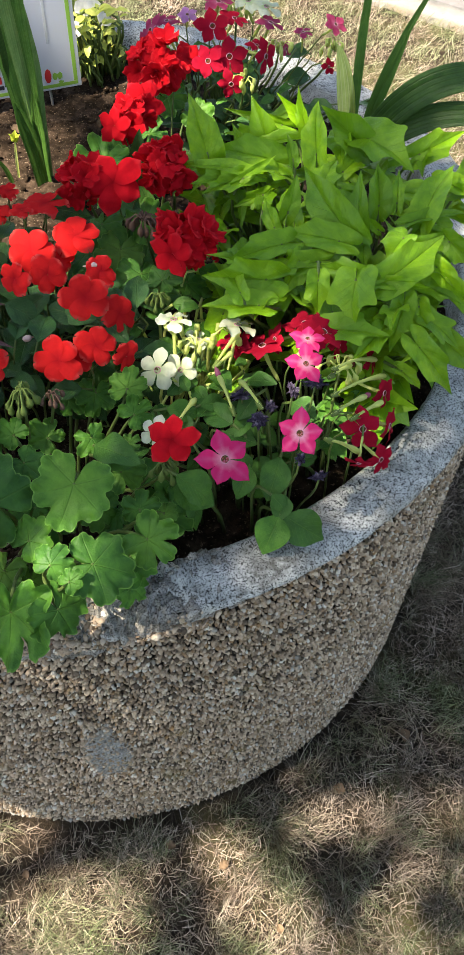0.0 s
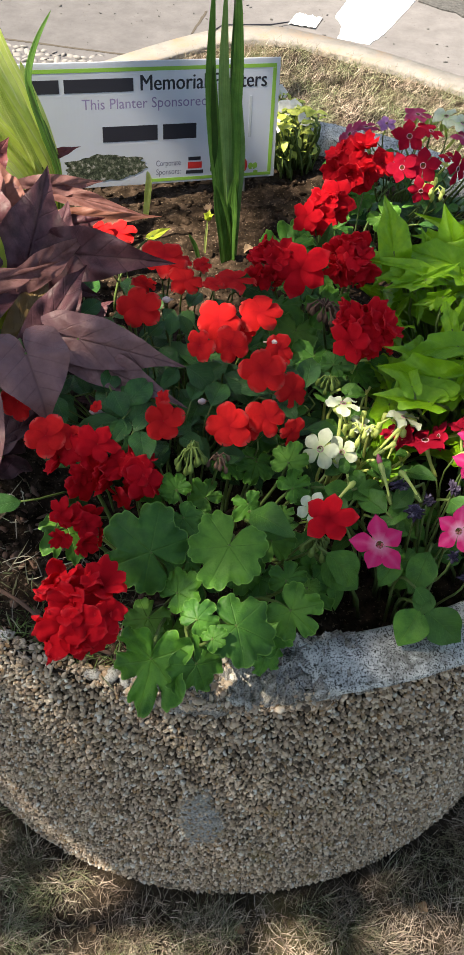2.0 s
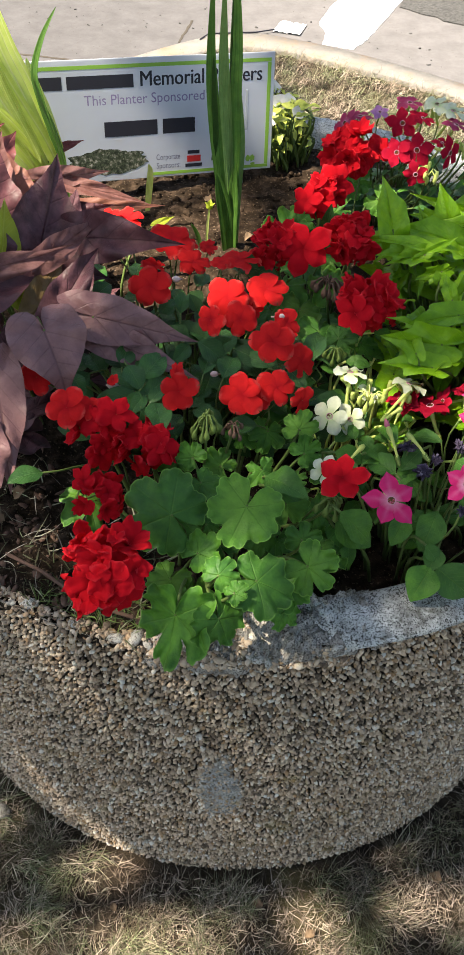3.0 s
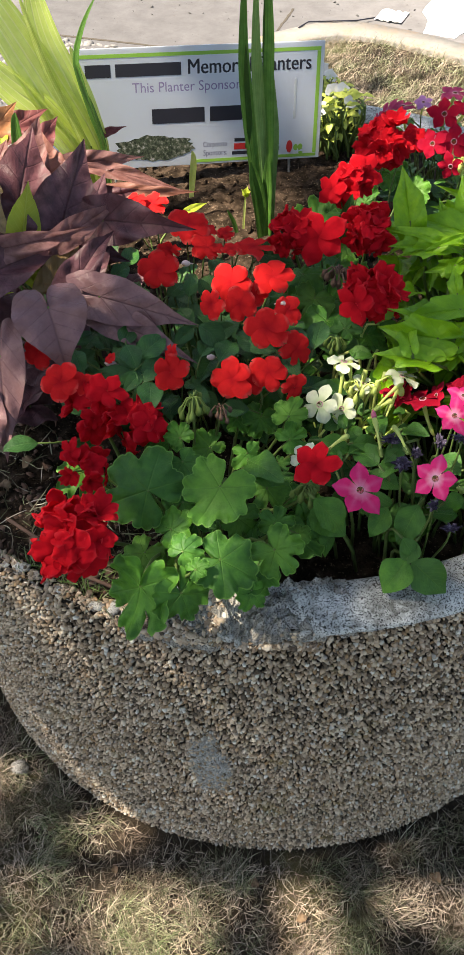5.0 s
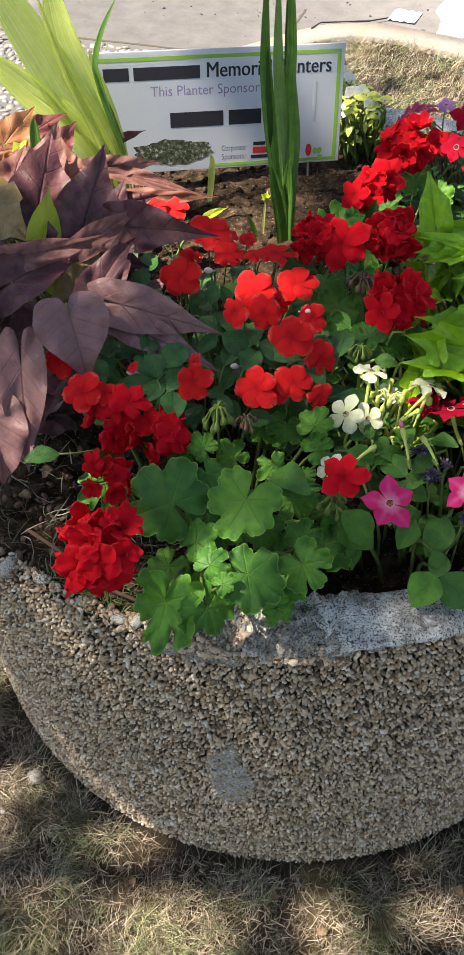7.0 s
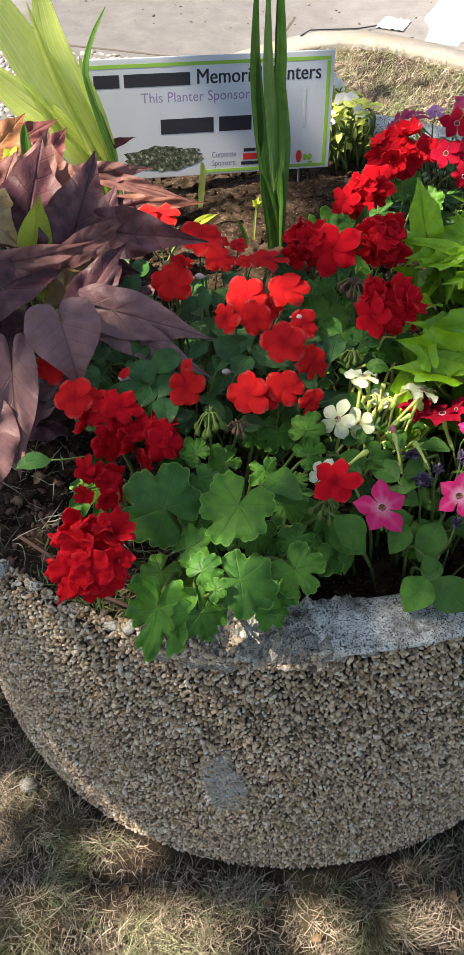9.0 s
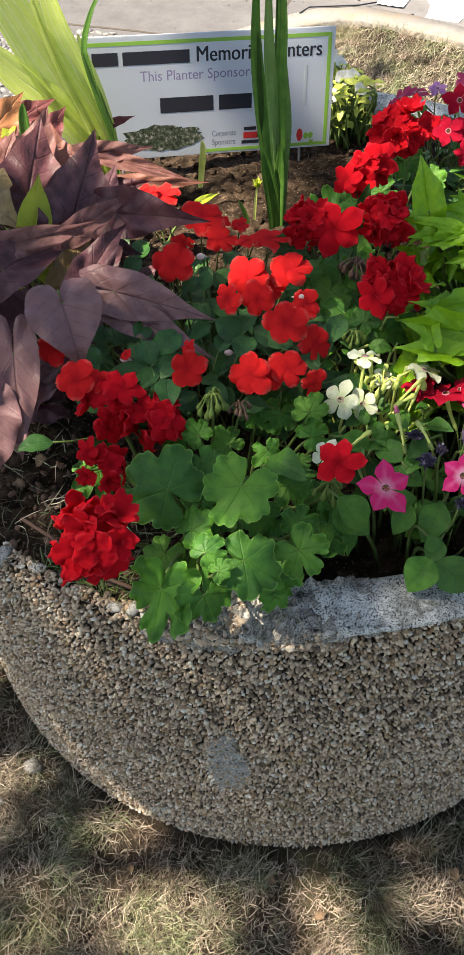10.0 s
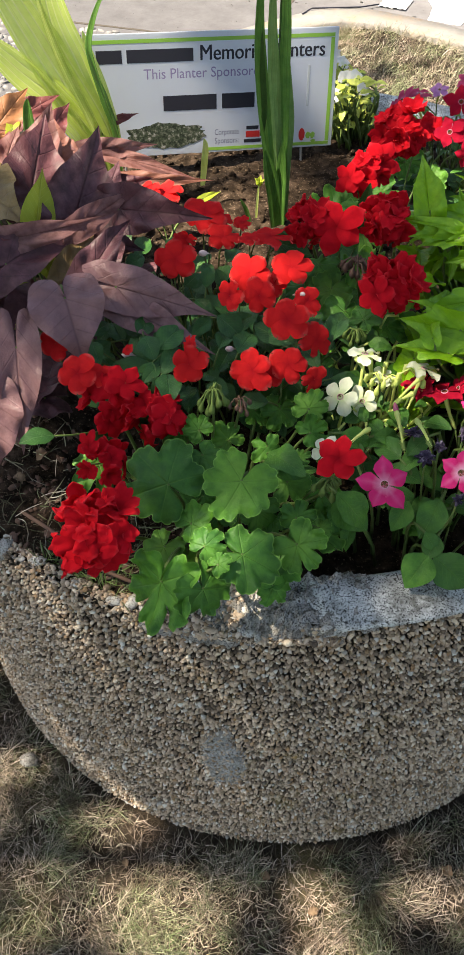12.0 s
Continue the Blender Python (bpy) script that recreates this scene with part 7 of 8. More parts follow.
corner_iris = plant("iris", "dark green iris leaves arching over the rim", "plant", 0.435, 0.08)
blade_on(corner_iris, [(0.430, 0.08, 0.70), (0.424, 0.08, 0.82), (0.420, 0.08, 0.94), (0.425, 0.08, 1.06)], 0.014)
blade_on(corner_iris, [(0.436, 0.08, 0.70), (0.450, 0.08, 0.82), (0.478, 0.08, 0.91), (0.515, 0.08, 0.99)], 0.013)
blade_on(corner_iris, [(0.440, 0.075, 0.70), (0.452, 0.075, 0.80), (0.468, 0.075, 0.86), (0.486, 0.075, 0.93)], 0.012)
blade_on(corner_iris, [(0.440, 0.07, 0.70), (0.462, 0.06, 0.80), (0.520, 0.04, 0.865), (0.600, 0.02, 0.880), (0.680, 0.0, 0.85)], 0.042, 'dark_blade', lean=(-0.2, -0.8, 0.8))
blade_on(corner_iris, [(0.442, 0.06, 0.70), (0.468, 0.045, 0.785), (0.530, 0.02, 0.83), (0.610, -0.01, 0.835), (0.68, -0.03, 0.80)], 0.036, 'dark_blade', lean=(0.1, -0.7, 0.8))
blade_on(corner_iris, [(0.425, 0.08, 0.70), (0.415, 0.08, 0.80), (0.400, 0.075, 0.87), (0.385, 0.07, 0.915)], 0.026, "pale_blade")

seedling = plant("seedling", "single pale sprout standing in bare soil", "plant", -0.152, 0.235)
blade_on(seedling, [(-0.155, 0.235, 0.715), (-0.151, 0.235, 0.75), (-0.147, 0.236, 0.785), (-0.149, 0.236, 0.80)], 0.011, "pale_blade")
weed = plant("seedling", "thin yellow-green weed seedling in bare soil", "plant", -0.058, 0.135)
blade_on(weed, [(-0.058, 0.135, 0.712), (-0.056, 0.137, 0.75), (-0.053, 0.138, 0.785)], 0.004, "pale_blade", name="stem")
for k in range(5):
    t = k * 1.3
    leaf_on(weed, "young_leaf", (-0.053, 0.138, 0.782), (-0.053 + 0.009 * math.cos(t), 0.138 + 0.007 * math.sin(t), 0.788 + 0.004 * (k % 2)))
blade_on(weed, [(-0.066, 0.125, 0.712), (-0.072, 0.125, 0.74), (-0.082, 0.124, 0.762)], 0.007, "blade")
sprout = plant("seedling", "narrow green shoot among purple leaves", "plant", -0.36, 0.02)
blade_on(sprout, [(-0.36, 0.02, 0.70), (-0.365, 0.025, 0.84), (-0.362, 0.03, 0.93), (-0.358, 0.03, 0.96)], 0.018)

# ---- lawn ----
def grass_blades(rng, x, y, length, width, rise, lean=None):
    """Bent, half-lying blades as thin strips of three quads."""
    n = len(x)
    turn = rng.uniform(0, 2 * np.pi, n) if lean is None else lean
    bend = rng.normal(0, 0.16 if lean is not None else 0.45, n)
    lens, tall, w = length * rng.uniform(0.4, 1.3, n), rise * rng.uniform(0.1, 1.0, n) ** 1.5, width * rng.uniform(0.6, 1.4, n)
    z0 = np.array([lumps(a_, b_) for a_, b_ in zip(x, y)]) - 0.012
    verts, k = np.zeros((n, 8, 3)), 0
    for j, s in enumerate((0.0, 0.35, 0.7, 1.0)):
        ang = turn + bend * s
        d = np.stack([np.cos(ang), np.sin(ang)], 1)
        c = np.stack([x, y], 1) + d * (lens * s)[:, None]
        z = z0 + tall * s ** 0.8 + 0.002
        taper = (1.0, 0.95, 0.7, 0.08)[j]
        off = np.stack([-d[:, 1], d[:, 0]], 1) * (w * taper * 0.5)[:, None]
        verts[:, 2 * j, :2], verts[:, 2 * j + 1, :2] = c - off, c + off
        verts[:, 2 * j, 2], verts[:, 2 * j + 1, 2] = z, z + 0.0006
    tri = np.array([(0, 1, 3), (0, 3, 2), (2, 3, 5), (2, 5, 4), (4, 5, 7), (4, 7, 6)])
    faces = tri[None] + (np.arange(n) * 8)[:, None, None]
    return verts.reshape(-1, 3), faces.reshape(-1, 3)


def lawn():
    rng = np.random.default_rng(3)
    # flat dead thatch
    x, y = rng.uniform(-1.0, 1.1, 120000), rng.uniform(-1.2, 0.45, 120000)
    keep = np.hypot(x, y) > 0.616
    v, f = grass_blades(rng, x[keep], y[keep], 0.024, 0.0010, 0.014)
    ob = part("lawn_thatch", fast_mesh("lawn_thatch", v, f), mat_grass("dead_thatch", 0.62, 0.86))
    tagged(ob, "matted dead straw-coloured grass round the planter", "grass", kind="stuff")
    # tufts of longer blades that lean together
    n, each = 3600, 40
    tx, ty = rng.uniform(-1.0, 1.1, n), rng.uniform(-1.2, 0.45, n)
    full = np.array([noise.noise(Vector((p * 6.0, q * 6.0, 3.0))) for p, q in zip(tx, ty)])
    use = full > rng.uniform(-0.55, 0.15, n)
    tx, ty = np.repeat(tx[use], each), np.repeat(ty[use], each)
    lean = np.repeat(rng.uniform(0, 2 * np.pi, use.sum()), each) + rng.normal(0, 0.75, len(tx))
    tx, ty = tx + rng.normal(0, 0.013, len(tx)), ty + rng.normal(0, 0.013, len(ty))
    keep = np.hypot(tx, ty) > 0.622
    v, f = grass_blades(rng, tx[keep], ty[keep], 0.040, 0.0009, 0.042, lean[keep])
    far_x, far_y = rng.uniform(-1.4, 1.9, 150000), rng.uniform(0.45, 2.85, 150000)
    keep_far = (np.hypot(far_x, far_y) > 0.62) & (far_y < np.array([kerb_y(v_) for v_ in far_x]) + 0.02) & ((far_x > -0.12 - 0.3 * (2.7 - far_y)) | (far_y < 1.9))
    c_, d_ = grass_blades(rng, far_x[keep_far], far_y[keep_far], 0.036, 0.0013, 0.040)
    ob = part("lawn_grass", fast_mesh("lawn_grass", np.concatenate([v, c_]), np.concatenate([f, d_ + len(v)])), GRASS)
    tagged(ob, "thin grey-green lawn grass in leaning tufts", "grass", kind="stuff")


lawn()

# ---- small things in the bed ----
def bud_cluster(owner, spot, count, size, drop, material, seed, label):
    """A knot of drooping buds on short stalks."""
    rng = random.Random(seed)
    spot = Vector(spot)
    for k in range(count):
        t = k * 2.4 + rng.uniform(-0.3, 0.3)
        end = spot + Vector((math.cos(t) * size * rng.uniform(0.25, 0.85), math.sin(t) * size * rng.uniform(0.25, 0.85), -drop * rng.uniform(0.2, 1.0)))
        mid = spot.lerp(end, 0.5) + Vector((0, 0, size * 0.35))
        base = PLANT_BASE[owner]
        pts = [spot - base, mid - base, end.lerp(mid, 0.3) - base, end - base, end - base + Vector((0, 0, -size * 0.24)), end - base + Vector((0, 0, -size * 0.46))]
        r = size * (0.085 if drop > 0 else 0.055)
        part("bud", tube(pts, [r * 0.5, r * 0.5, r * 0.6, r * 1.7, r * 2.1, r * 0.5], 7), material, owner, label)
    PLANT_ENDS[owner] = [(spot, Vector((0, 0, -1)), 0.0018)]
    stems_of(owner, M["stem"])


bud_cluster(geranium_front, (-0.068, -0.408, 0.862), 13, 0.020, 0.022, M["bud"], 3, "brownish green drooping flower buds")
bud_cluster(geranium_front, (-0.040, -0.402, 0.842), 9, 0.016, 0.014, M["dry"], 4, "withered brown buds")
bud_cluster(geranium_red, (0.085, -0.285, 0.848), 11, 0.016, 0.012, M["bud"], 5, "pale green buds")
bud_cluster(geranium_red, (0.088, -0.175, 0.862), 12, 0.024, 0.008, M["dry"], 6, "spent pinkish seed stalks")
bud_cluster(geranium_front, (0.060, -0.492, 0.820), 13, 0.020, 0.016, M["bud"], 7, "small green flower buds")
bud_cluster(tobacco_white, (0.115, -0.360, 0.835), 9, 0.026, -0.012, M["pale_stem"], 10, "yellow-green buds")
bud_cluster(tobacco_white, (0.155, -0.350, 0.838), 7, 0.030, -0.016, M["pale_stem"], 11, "yellow-green buds")
bud_cluster(tobacco_crimson, (0.250, -0.430, 0.850), 7, 0.032, -0.010, M["pale_stem"], 12, "yellow-green buds")
bud_cluster(tobacco_far, (0.300, 0.300, 0.850), 9, 0.034, -0.020, M["pale_stem"], 13, "yellow-green buds")
bud_cluster(tobacco_far, (0.335, 0.175, 0.855), 8, 0.026, -0.014, M["pale_stem"], 14, "yellow-green buds")
bud_cluster(tobacco_far, (0.413, 0.171, 0.855), 8, 0.026, -0.014, M["pale_stem"], 15, "yellow-green buds")
bud_cluster(tobacco_far, (0.266, 0.097, 0.855), 8, 0.026, -0.014, M["pale_stem"], 16, "yellow-green buds")

def withered_bloom(owner, spot, size, seed):
    """A spent flower: a crumpled knot of shrivelled petals on its stalk."""
    bm = bmesh.new()
    bmesh.ops.create_icosphere(bm, subdivisions=3, radius=1.0)
    for v in bm.verts:
        d = v.co.normalized()
        crease = abs(noise.noise(d * 2.6 + Vector((seed * 3.1, 0, 0)))) * 1.3 + 0.5 * noise.noise(d * 5.5 + Vector((0, seed, 0)))
        v.co = Vector((d.x * (1.35 if seed % 2 else 0.7), d.y * (0.7 if seed % 3 else 1.2), d.z * 0.6)) * size * (0.25 + 1.35 * crease)
    spot = Vector(spot)
    bmesh.ops.translate(bm, verts=bm.verts, vec=spot - PLANT_BASE[owner])
    part("withered_flower", bm, SPENT, owner, "shrivelled blue-violet spent flower", smooth=False)
    PLANT_ENDS[owner] = [(spot, Vector((0, 0, -1)), 0.0013)]
    stems_of(owner, M["stem"])


def mat_spent():
    n = Nodes("withered_petal")
    p = n.position()
    c = n.ramp(n.noise(p, 160, 4), (0.34, (0.016, 0.012, 0.022)), (0.55, (0.060, 0.048, 0.080)), (0.75, (0.30, 0.26, 0.31)))
    return n.finish(c, 0.85, 0.1)


SPENT = mat_spent()
withered_bloom(tobacco_pink, (0.148, -0.433, 0.835), 0.0085, 1)
withered_bloom(tobacco_pink, (0.170, -0.460, 0.845), 0.0085, 2)
withered_bloom(tobacco_pink, (0.157, -0.471, 0.838), 0.0075, 3)
withered_bloom(tobacco_pink, (0.184, -0.527, 0.842), 0.0090, 4)
withered_bloom(tobacco_pink, (0.214, -0.461, 0.870), 0.0085, 5)
withered_bloom(tobacco_pink, (0.193, -0.457, 0.860), 0.0080, 6)
withered_bloom(tobacco_pink, (0.209, -0.523, 0.800), 0.0070, 7)


def fat_bud(owner, spot, size, lean):
    """A plump closed bud on its short stalk."""
    foot, way = PLANT_BASE[owner], Vector(lean).normalized()
    p = Vector(spot) - foot
    part("bud", tube([p - way * size * 1.6, p - way * size * 0.9, p - way * size * 0.5, p, p + way * size * 0.5, p + way * size * 0.9], [size * 0.10, size * 0.12, size * 0.36, size * 0.46, size * 0.36, size * 0.06], 9), M["white_bud"], owner, "closed pinkish white bud")


fat_bud(impatiens, (-0.171, -0.348, 0.851), 0.010, (-0.8, -0.5, 0.5))
fat_bud(impatiens, (0.020, -0.258, 0.875), 0.009, (0.6, -0.6, 0.5))
fat_bud(impatiens, (-0.101, -0.195, 0.883), 0.009, (-0.5, -0.7, 0.5))
fat_bud(impatiens, (-0.049, -0.212, 0.875), 0.008, (0.7, -0.4, 0.5))
fat_bud(impatiens, (-0.058, -0.325, 0.846), 0.008, (-0.6, -0.6, 0.5))


def ico_scatter(name, spots, sizes, material, rng, flat=0.7):
    """Crumbs of earth or stone, joined."""
    n = len(spots)
    q = rng.normal(size=(n, 3, 3)) * 0.35 + np.eye(3)[None]
    mats = q * sizes[:, None, None] * np.array([1, 1, flat])[None, None, :]
    v, f = many(mats, spots, ICO_V * rng.uniform(0.75, 1.2, (len(ICO_V), 1)), ICO_F)
    return part(name, fast_mesh(name, v, f), material, smooth=False)


def clods():
    rng = np.random.default_rng(8)
    r, t = 0.54 * np.sqrt(rng.uniform(0, 1, 5200)), rng.uniform(0, 6.283, 5200)
    x, y = r * np.cos(t), r * np.sin(t)
    z = np.array([soil_z(a_, b_) for a_, b_ in zip(x, y)])
    ob = ico_scatter("soil_crumbs", np.stack([x, y, z], 1), 0.0016 + 0.0060 * rng.uniform(0, 1, 5200) ** 4, SOIL, rng)
    tagged(ob, "loose dark crumbs of soil and bark", "soil", kind="stuff")


clods()


def bed_litter():
    """Dry stalks and grass at the broken edge."""
    rng = np.random.default_rng(12)
    ang, rad = rng.uniform(-60, -13, 420), 0.40 + 0.192 * rng.uniform(0, 1, 420) ** 0.6
    x, y = rad * np.sin(np.radians(ang)), -rad * np.cos(np.radians(ang))
    v, f = grass_blades(rng, x, y, 0.032, 0.0011, 0.020)
    base = np.repeat(np.array([soil_z(a_, b_) - lumps(a_, b_) + 0.012 for a_, b_ in zip(x, y)]), 8)
    v[:, 2] += base
    tagged(part("bed_litter", fast_mesh("bed_litter", v, f), GRASS), "dry grass and rootlets at the broken edge", "litter", kind="stuff")



def edge_tuft():
    """Green grass that has seeded itself at the broken edge."""
    rng = np.random.default_rng(31)
    ang, rad = rng.uniform(-27, -14, 170), rng.uniform(0.545, 0.588, 170)
    x, y = rad * np.sin(np.radians(ang)), -rad * np.cos(np.radians(ang))
    v, f = grass_blades(rng, x, y, 0.022, 0.0013, 0.030)
    v[:, 2] += np.repeat(np.array([soil_z(a_, b_) - lumps(a_, b_) + 0.008 for a_, b_ in zip(x, y)]), 8)
    tagged(part("grass_tuft", fast_mesh("grass_tuft", v, f), M["stem"]), "small green grass tuft at the broken edge", "grass", kind="stuff")



def mulch():
    """Bark chips and crumbs of dry earth along the broken side."""
    rng = np.random.default_rng(44)
    ang, rad = rng.uniform(-70, -13, 520), 0.40 + 0.19 * rng.uniform(0, 1, 520) ** 0.7
    x, y = rad * np.sin(np.radians(ang)), -rad * np.cos(np.radians(ang))
    z = np.array([soil_z(a_, b_) + 0.001 for a_, b_ in zip(x, y)])
    ob = ico_scatter("mulch_chips", np.stack([x, y, z], 1), 0.0018 + 0.0055 * rng.uniform(0, 1, 520) ** 3, M["dry"], rng, 0.5)
    tagged(ob, "brown bark chips and dry crumbs on soil", "mulch", kind="stuff")


bed_litter()
edge_tuft()
mulch()


def twig(name, points, radius, label):
    ob = part(name, tube([Vector(p) for p in points], radius, 6), M["dry"])
    tagged(ob, label, "twig")


twig("twig", [(-0.30, -0.46, soil_z(-0.30, -0.46) + 0.006), (-0.255, -0.49, 0.699), (-0.20, -0.535, 0.700), (-0.15, -0.555, 0.702)], 0.0024, "thin dry brown twig lying on the soil")


def stone(x, y, size, label):
    bm = bmesh.new()
    bmesh.ops.create_icosphere(bm, subdivisions=3, radius=1.0)
    for v in bm.verts:
        k = 1 + 0.22 * noise.noise(v.co * 1.4 + Vector((x * 9, y * 9, 0)))
        v.co = Vector((v.co.x * k * size, v.co.y * k * size * 0.75, v.co.z * k * size * 0.6))
    ob = part("stone", bm, BROKEN, at=Matrix.Translation((x, y, lumps(x, y) - 0.006 + size * 0.45)))
    tagged(ob, label, "stone", "stones on the lawn")


stone(-0.424, -0.497, 0.017, "small pale grey stone lying on dry grass")
stone(-0.47, -0.56, 0.007, "small brown pebble lying on dry grass")


def dead_leaf(x, y, z, size, turn, label):
    mesh = strip_leaf("dead_leaf", lambda s: 0.02 + 0.36 * hump(s, 0.45, 0.8), 0.5, 0.6, 0.25, x * 7 + y)
    ob = part("dead_leaf", mesh, M["dead"], at=Matrix.Translation((x, y, z)) @ Matrix.Rotation(turn, 4, "Z") @ Matrix.Scale(size, 4))
    tagged(ob, label, "leaf", "fallen dry leaves")


M["dead"] = mat_plain("dead_leaf", (0.20, 0.135, 0.085), 0.85, 0.2, 120, 0.4)
for k, (x, y, turn) in enumerate(((-0.22, -0.66, 0.4), (0.10, -0.70, 2.0), (0.30, -0.62, 4.0), (-0.35, -0.60, 5.2), (0.02, -0.66, 1.2), (0.45, -0.55, 3.0), (0.16, -0.82, 0.2))):
    dead_leaf(x, y, lumps(x, y) - 0.002, 0.015 + 0.004 * (k % 3), turn, "curled brown dead leaf lying on dry grass")
for x, y, turn in ((-0.31, -0.41, 1.0), (-0.29, -0.36, 2.5), (-0.05, 0.24, 0.5), (0.02, 0.15, 2.2)):
    dead_leaf(x, y, soil_z(x, y) + 0.002, 0.020, turn, "small dry leaf scrap lying on soil")

# ---- on the street ----
def flat_patch(name, corners, z, thick, material, label, category, rag=0.006):
    """A thin slab with slightly ragged edges."""
    bm = bmesh.new()
    ring = []
    for i, (x, y) in enumerate(corners):
        x2, y2 = corners[(i + 1) % len(corners)]
        for k in range(10):
            f = k / 10
            px, py = x + (x2 - x) * f, y + (y2 - y) * f
            ring.append(bm.verts.new((px + rag * noise.noise(Vector((px * 30, py * 30, 1))), py + rag * noise.noise(Vector((px * 30, py * 30, 7))), z)))
    face = bm.faces.new(ring)
    made = bmesh.ops.extrude_face_region(bm, geom=[face])
    for v in made["geom"]:
        if isinstance(v, bmesh.types.BMVert):
            v.co.z += thick
    bmesh.ops.recalc_face_normals(bm, faces=bm.faces)
    ob = part(name, bm, material, smooth=False)
    return tagged(ob, label, category, kind="structure")


JOINT = mat_plain("joint_dirt", (0.075, 0.065, 0.055), 0.95, 0.1)
flat_patch("road_marking", [(0.49, 2.745), (0.55, 2.715), (0.618, 2.69), (0.70, 2.81), (0.88, 3.165), (1.05, 3.50), (0.80, 3.62), (0.57, 3.153), (0.50, 2.975), (0.52, 2.86)], 0.004, 0.003, ROAD_PAINT, "bright white painted road marking", "road marking")
flat_patch("pavement_joint", [(-1.8, 2.86), (-0.825, 2.637), (-0.378, 2.532), (-0.20, 2.52), (-0.20, 2.508), (-0.378, 2.520), (-0.825, 2.622), (-1.8, 2.845)], 0.004, 0.0016, JOINT, "dark dirt-filled joint in the street concrete", "joint", 0.004)

flat_patch("pavement_joint", [(-0.071, 2.991), (-0.130, 2.750), (-0.120, 2.750), (-0.059, 2.991)], 0.004, 0.0016, JOINT, "thin dark crack in the street concrete", "joint", 0.006)
flat_patch("road", [(0.90, 3.17), (1.08, 3.01), (1.9, 2.45), (2.6, 3.4), (1.3, 4.4)], 0.004, 0.006, ASPHALT, "dark rough asphalt beyond the concrete", "road", 0.02)


def stone_paving():
    """Small uneven stones set in the pavement beside the joint."""
    rng = np.random.default_rng(23)
    gx, gy = np.meshgrid(np.arange(-1.75, -0.36, 0.031), np.arange(1.90, 2.85, 0.043))
    gx = gx + (np.arange(len(gx))[:, None] % 2) * 0.018
    x, y = (gx + rng.uniform(-0.008, 0.008, gx.shape)).ravel(), (gy + rng.uniform(-0.012, 0.012, gx.shape)).ravel()
    line = np.interp(x, [-1.8, -0.825, -0.378], [2.80, 2.595, 2.49])
    keep = (y < line) & (y > np.array([kerb_y(v) for v in x]) + 0.20)
    x, y = x[keep], y[keep]
    n = len(x)
    mats = (rng.normal(size=(n, 3, 3)) * 0.2 + np.eye(3)[None]) * np.array([0.0195, 0.0265, 0.0065])[None, None, :]
    v, f = many(mats, np.stack([x, y, 0.0008 + rng.uniform(-0.001, 0.0015, n)], 1), ICO_V, ICO_F)
    tagged(part("stone_paving", fast_mesh("stone_paving", v, f), SPALLED), "pale uneven stones set in the pavement", "paving", kind="stuff")


stone_paving()


def paper_scrap():
    bm = bmesh.new()
    grid = [[bm.verts.new((x * 0.015, y * 0.024, 0.009 * abs(noise.noise(Vector((x * 0.7, y * 0.6, 3)))) + 0.004 * (x % 2))) for x in range(9)] for y in range(6)]
    for p, q in zip(grid, grid[1:]):
        for i in range(8):
            bm.faces.new((p[i], p[i + 1], q[i + 1], q[i]))
    ob = part("paper_scrap", bm, ROAD_PAINT, at=pose(0.287, 2.870, 0.008, 0, 0, -20), smooth=False)
    tagged(ob, "crumpled white paper scrap lying on the street", "litter")


paper_scrap()
cable = part("wire", tube([Vector((-0.035, 2.76, 0.016)), Vector((0.005, 2.82, 0.016)), Vector((0.11, 2.825, 0.018)), Vector((0.214, 2.84, 0.016)), Vector((0.293, 2.872, 0.016))], 0.0028, 6), INK)
tagged(cable, "thin dark wire lying on the street", "wire")


def grit():
    rng = np.random.default_rng(4)
    n = 520
    x, y = rng.uniform(-1.2, 1.4, n), rng.uniform(2.45, 3.6, n)
    keep = y > np.array([kerb_y(v) for v in x]) + 0.14
    spots = np.stack([x, y, np.full(n, 0.005)], 1)[keep]
    ob = ico_scatter("street_grit", spots, 0.0012 + 0.006 * rng.uniform(0, 1, len(spots)) ** 6, ASPHALT, rng)
    tagged(ob, "dark grit and crumbs scattered on the street", "grit", kind="stuff")


grit()

# ---- the tree whose crown shades the planter ----
def mat_bark():
    n = Nodes("bark")
    p = n.position()
    c = n.ramp(n.noise(p, 22, 6), (0.3, (0.07, 0.052, 0.038)), (0.7, (0.19, 0.15, 0.115)))
    n.bump(n.noise(p, 40, 6), 0.9, 0.02)
    return n.finish(c, 0.95, 0.2)


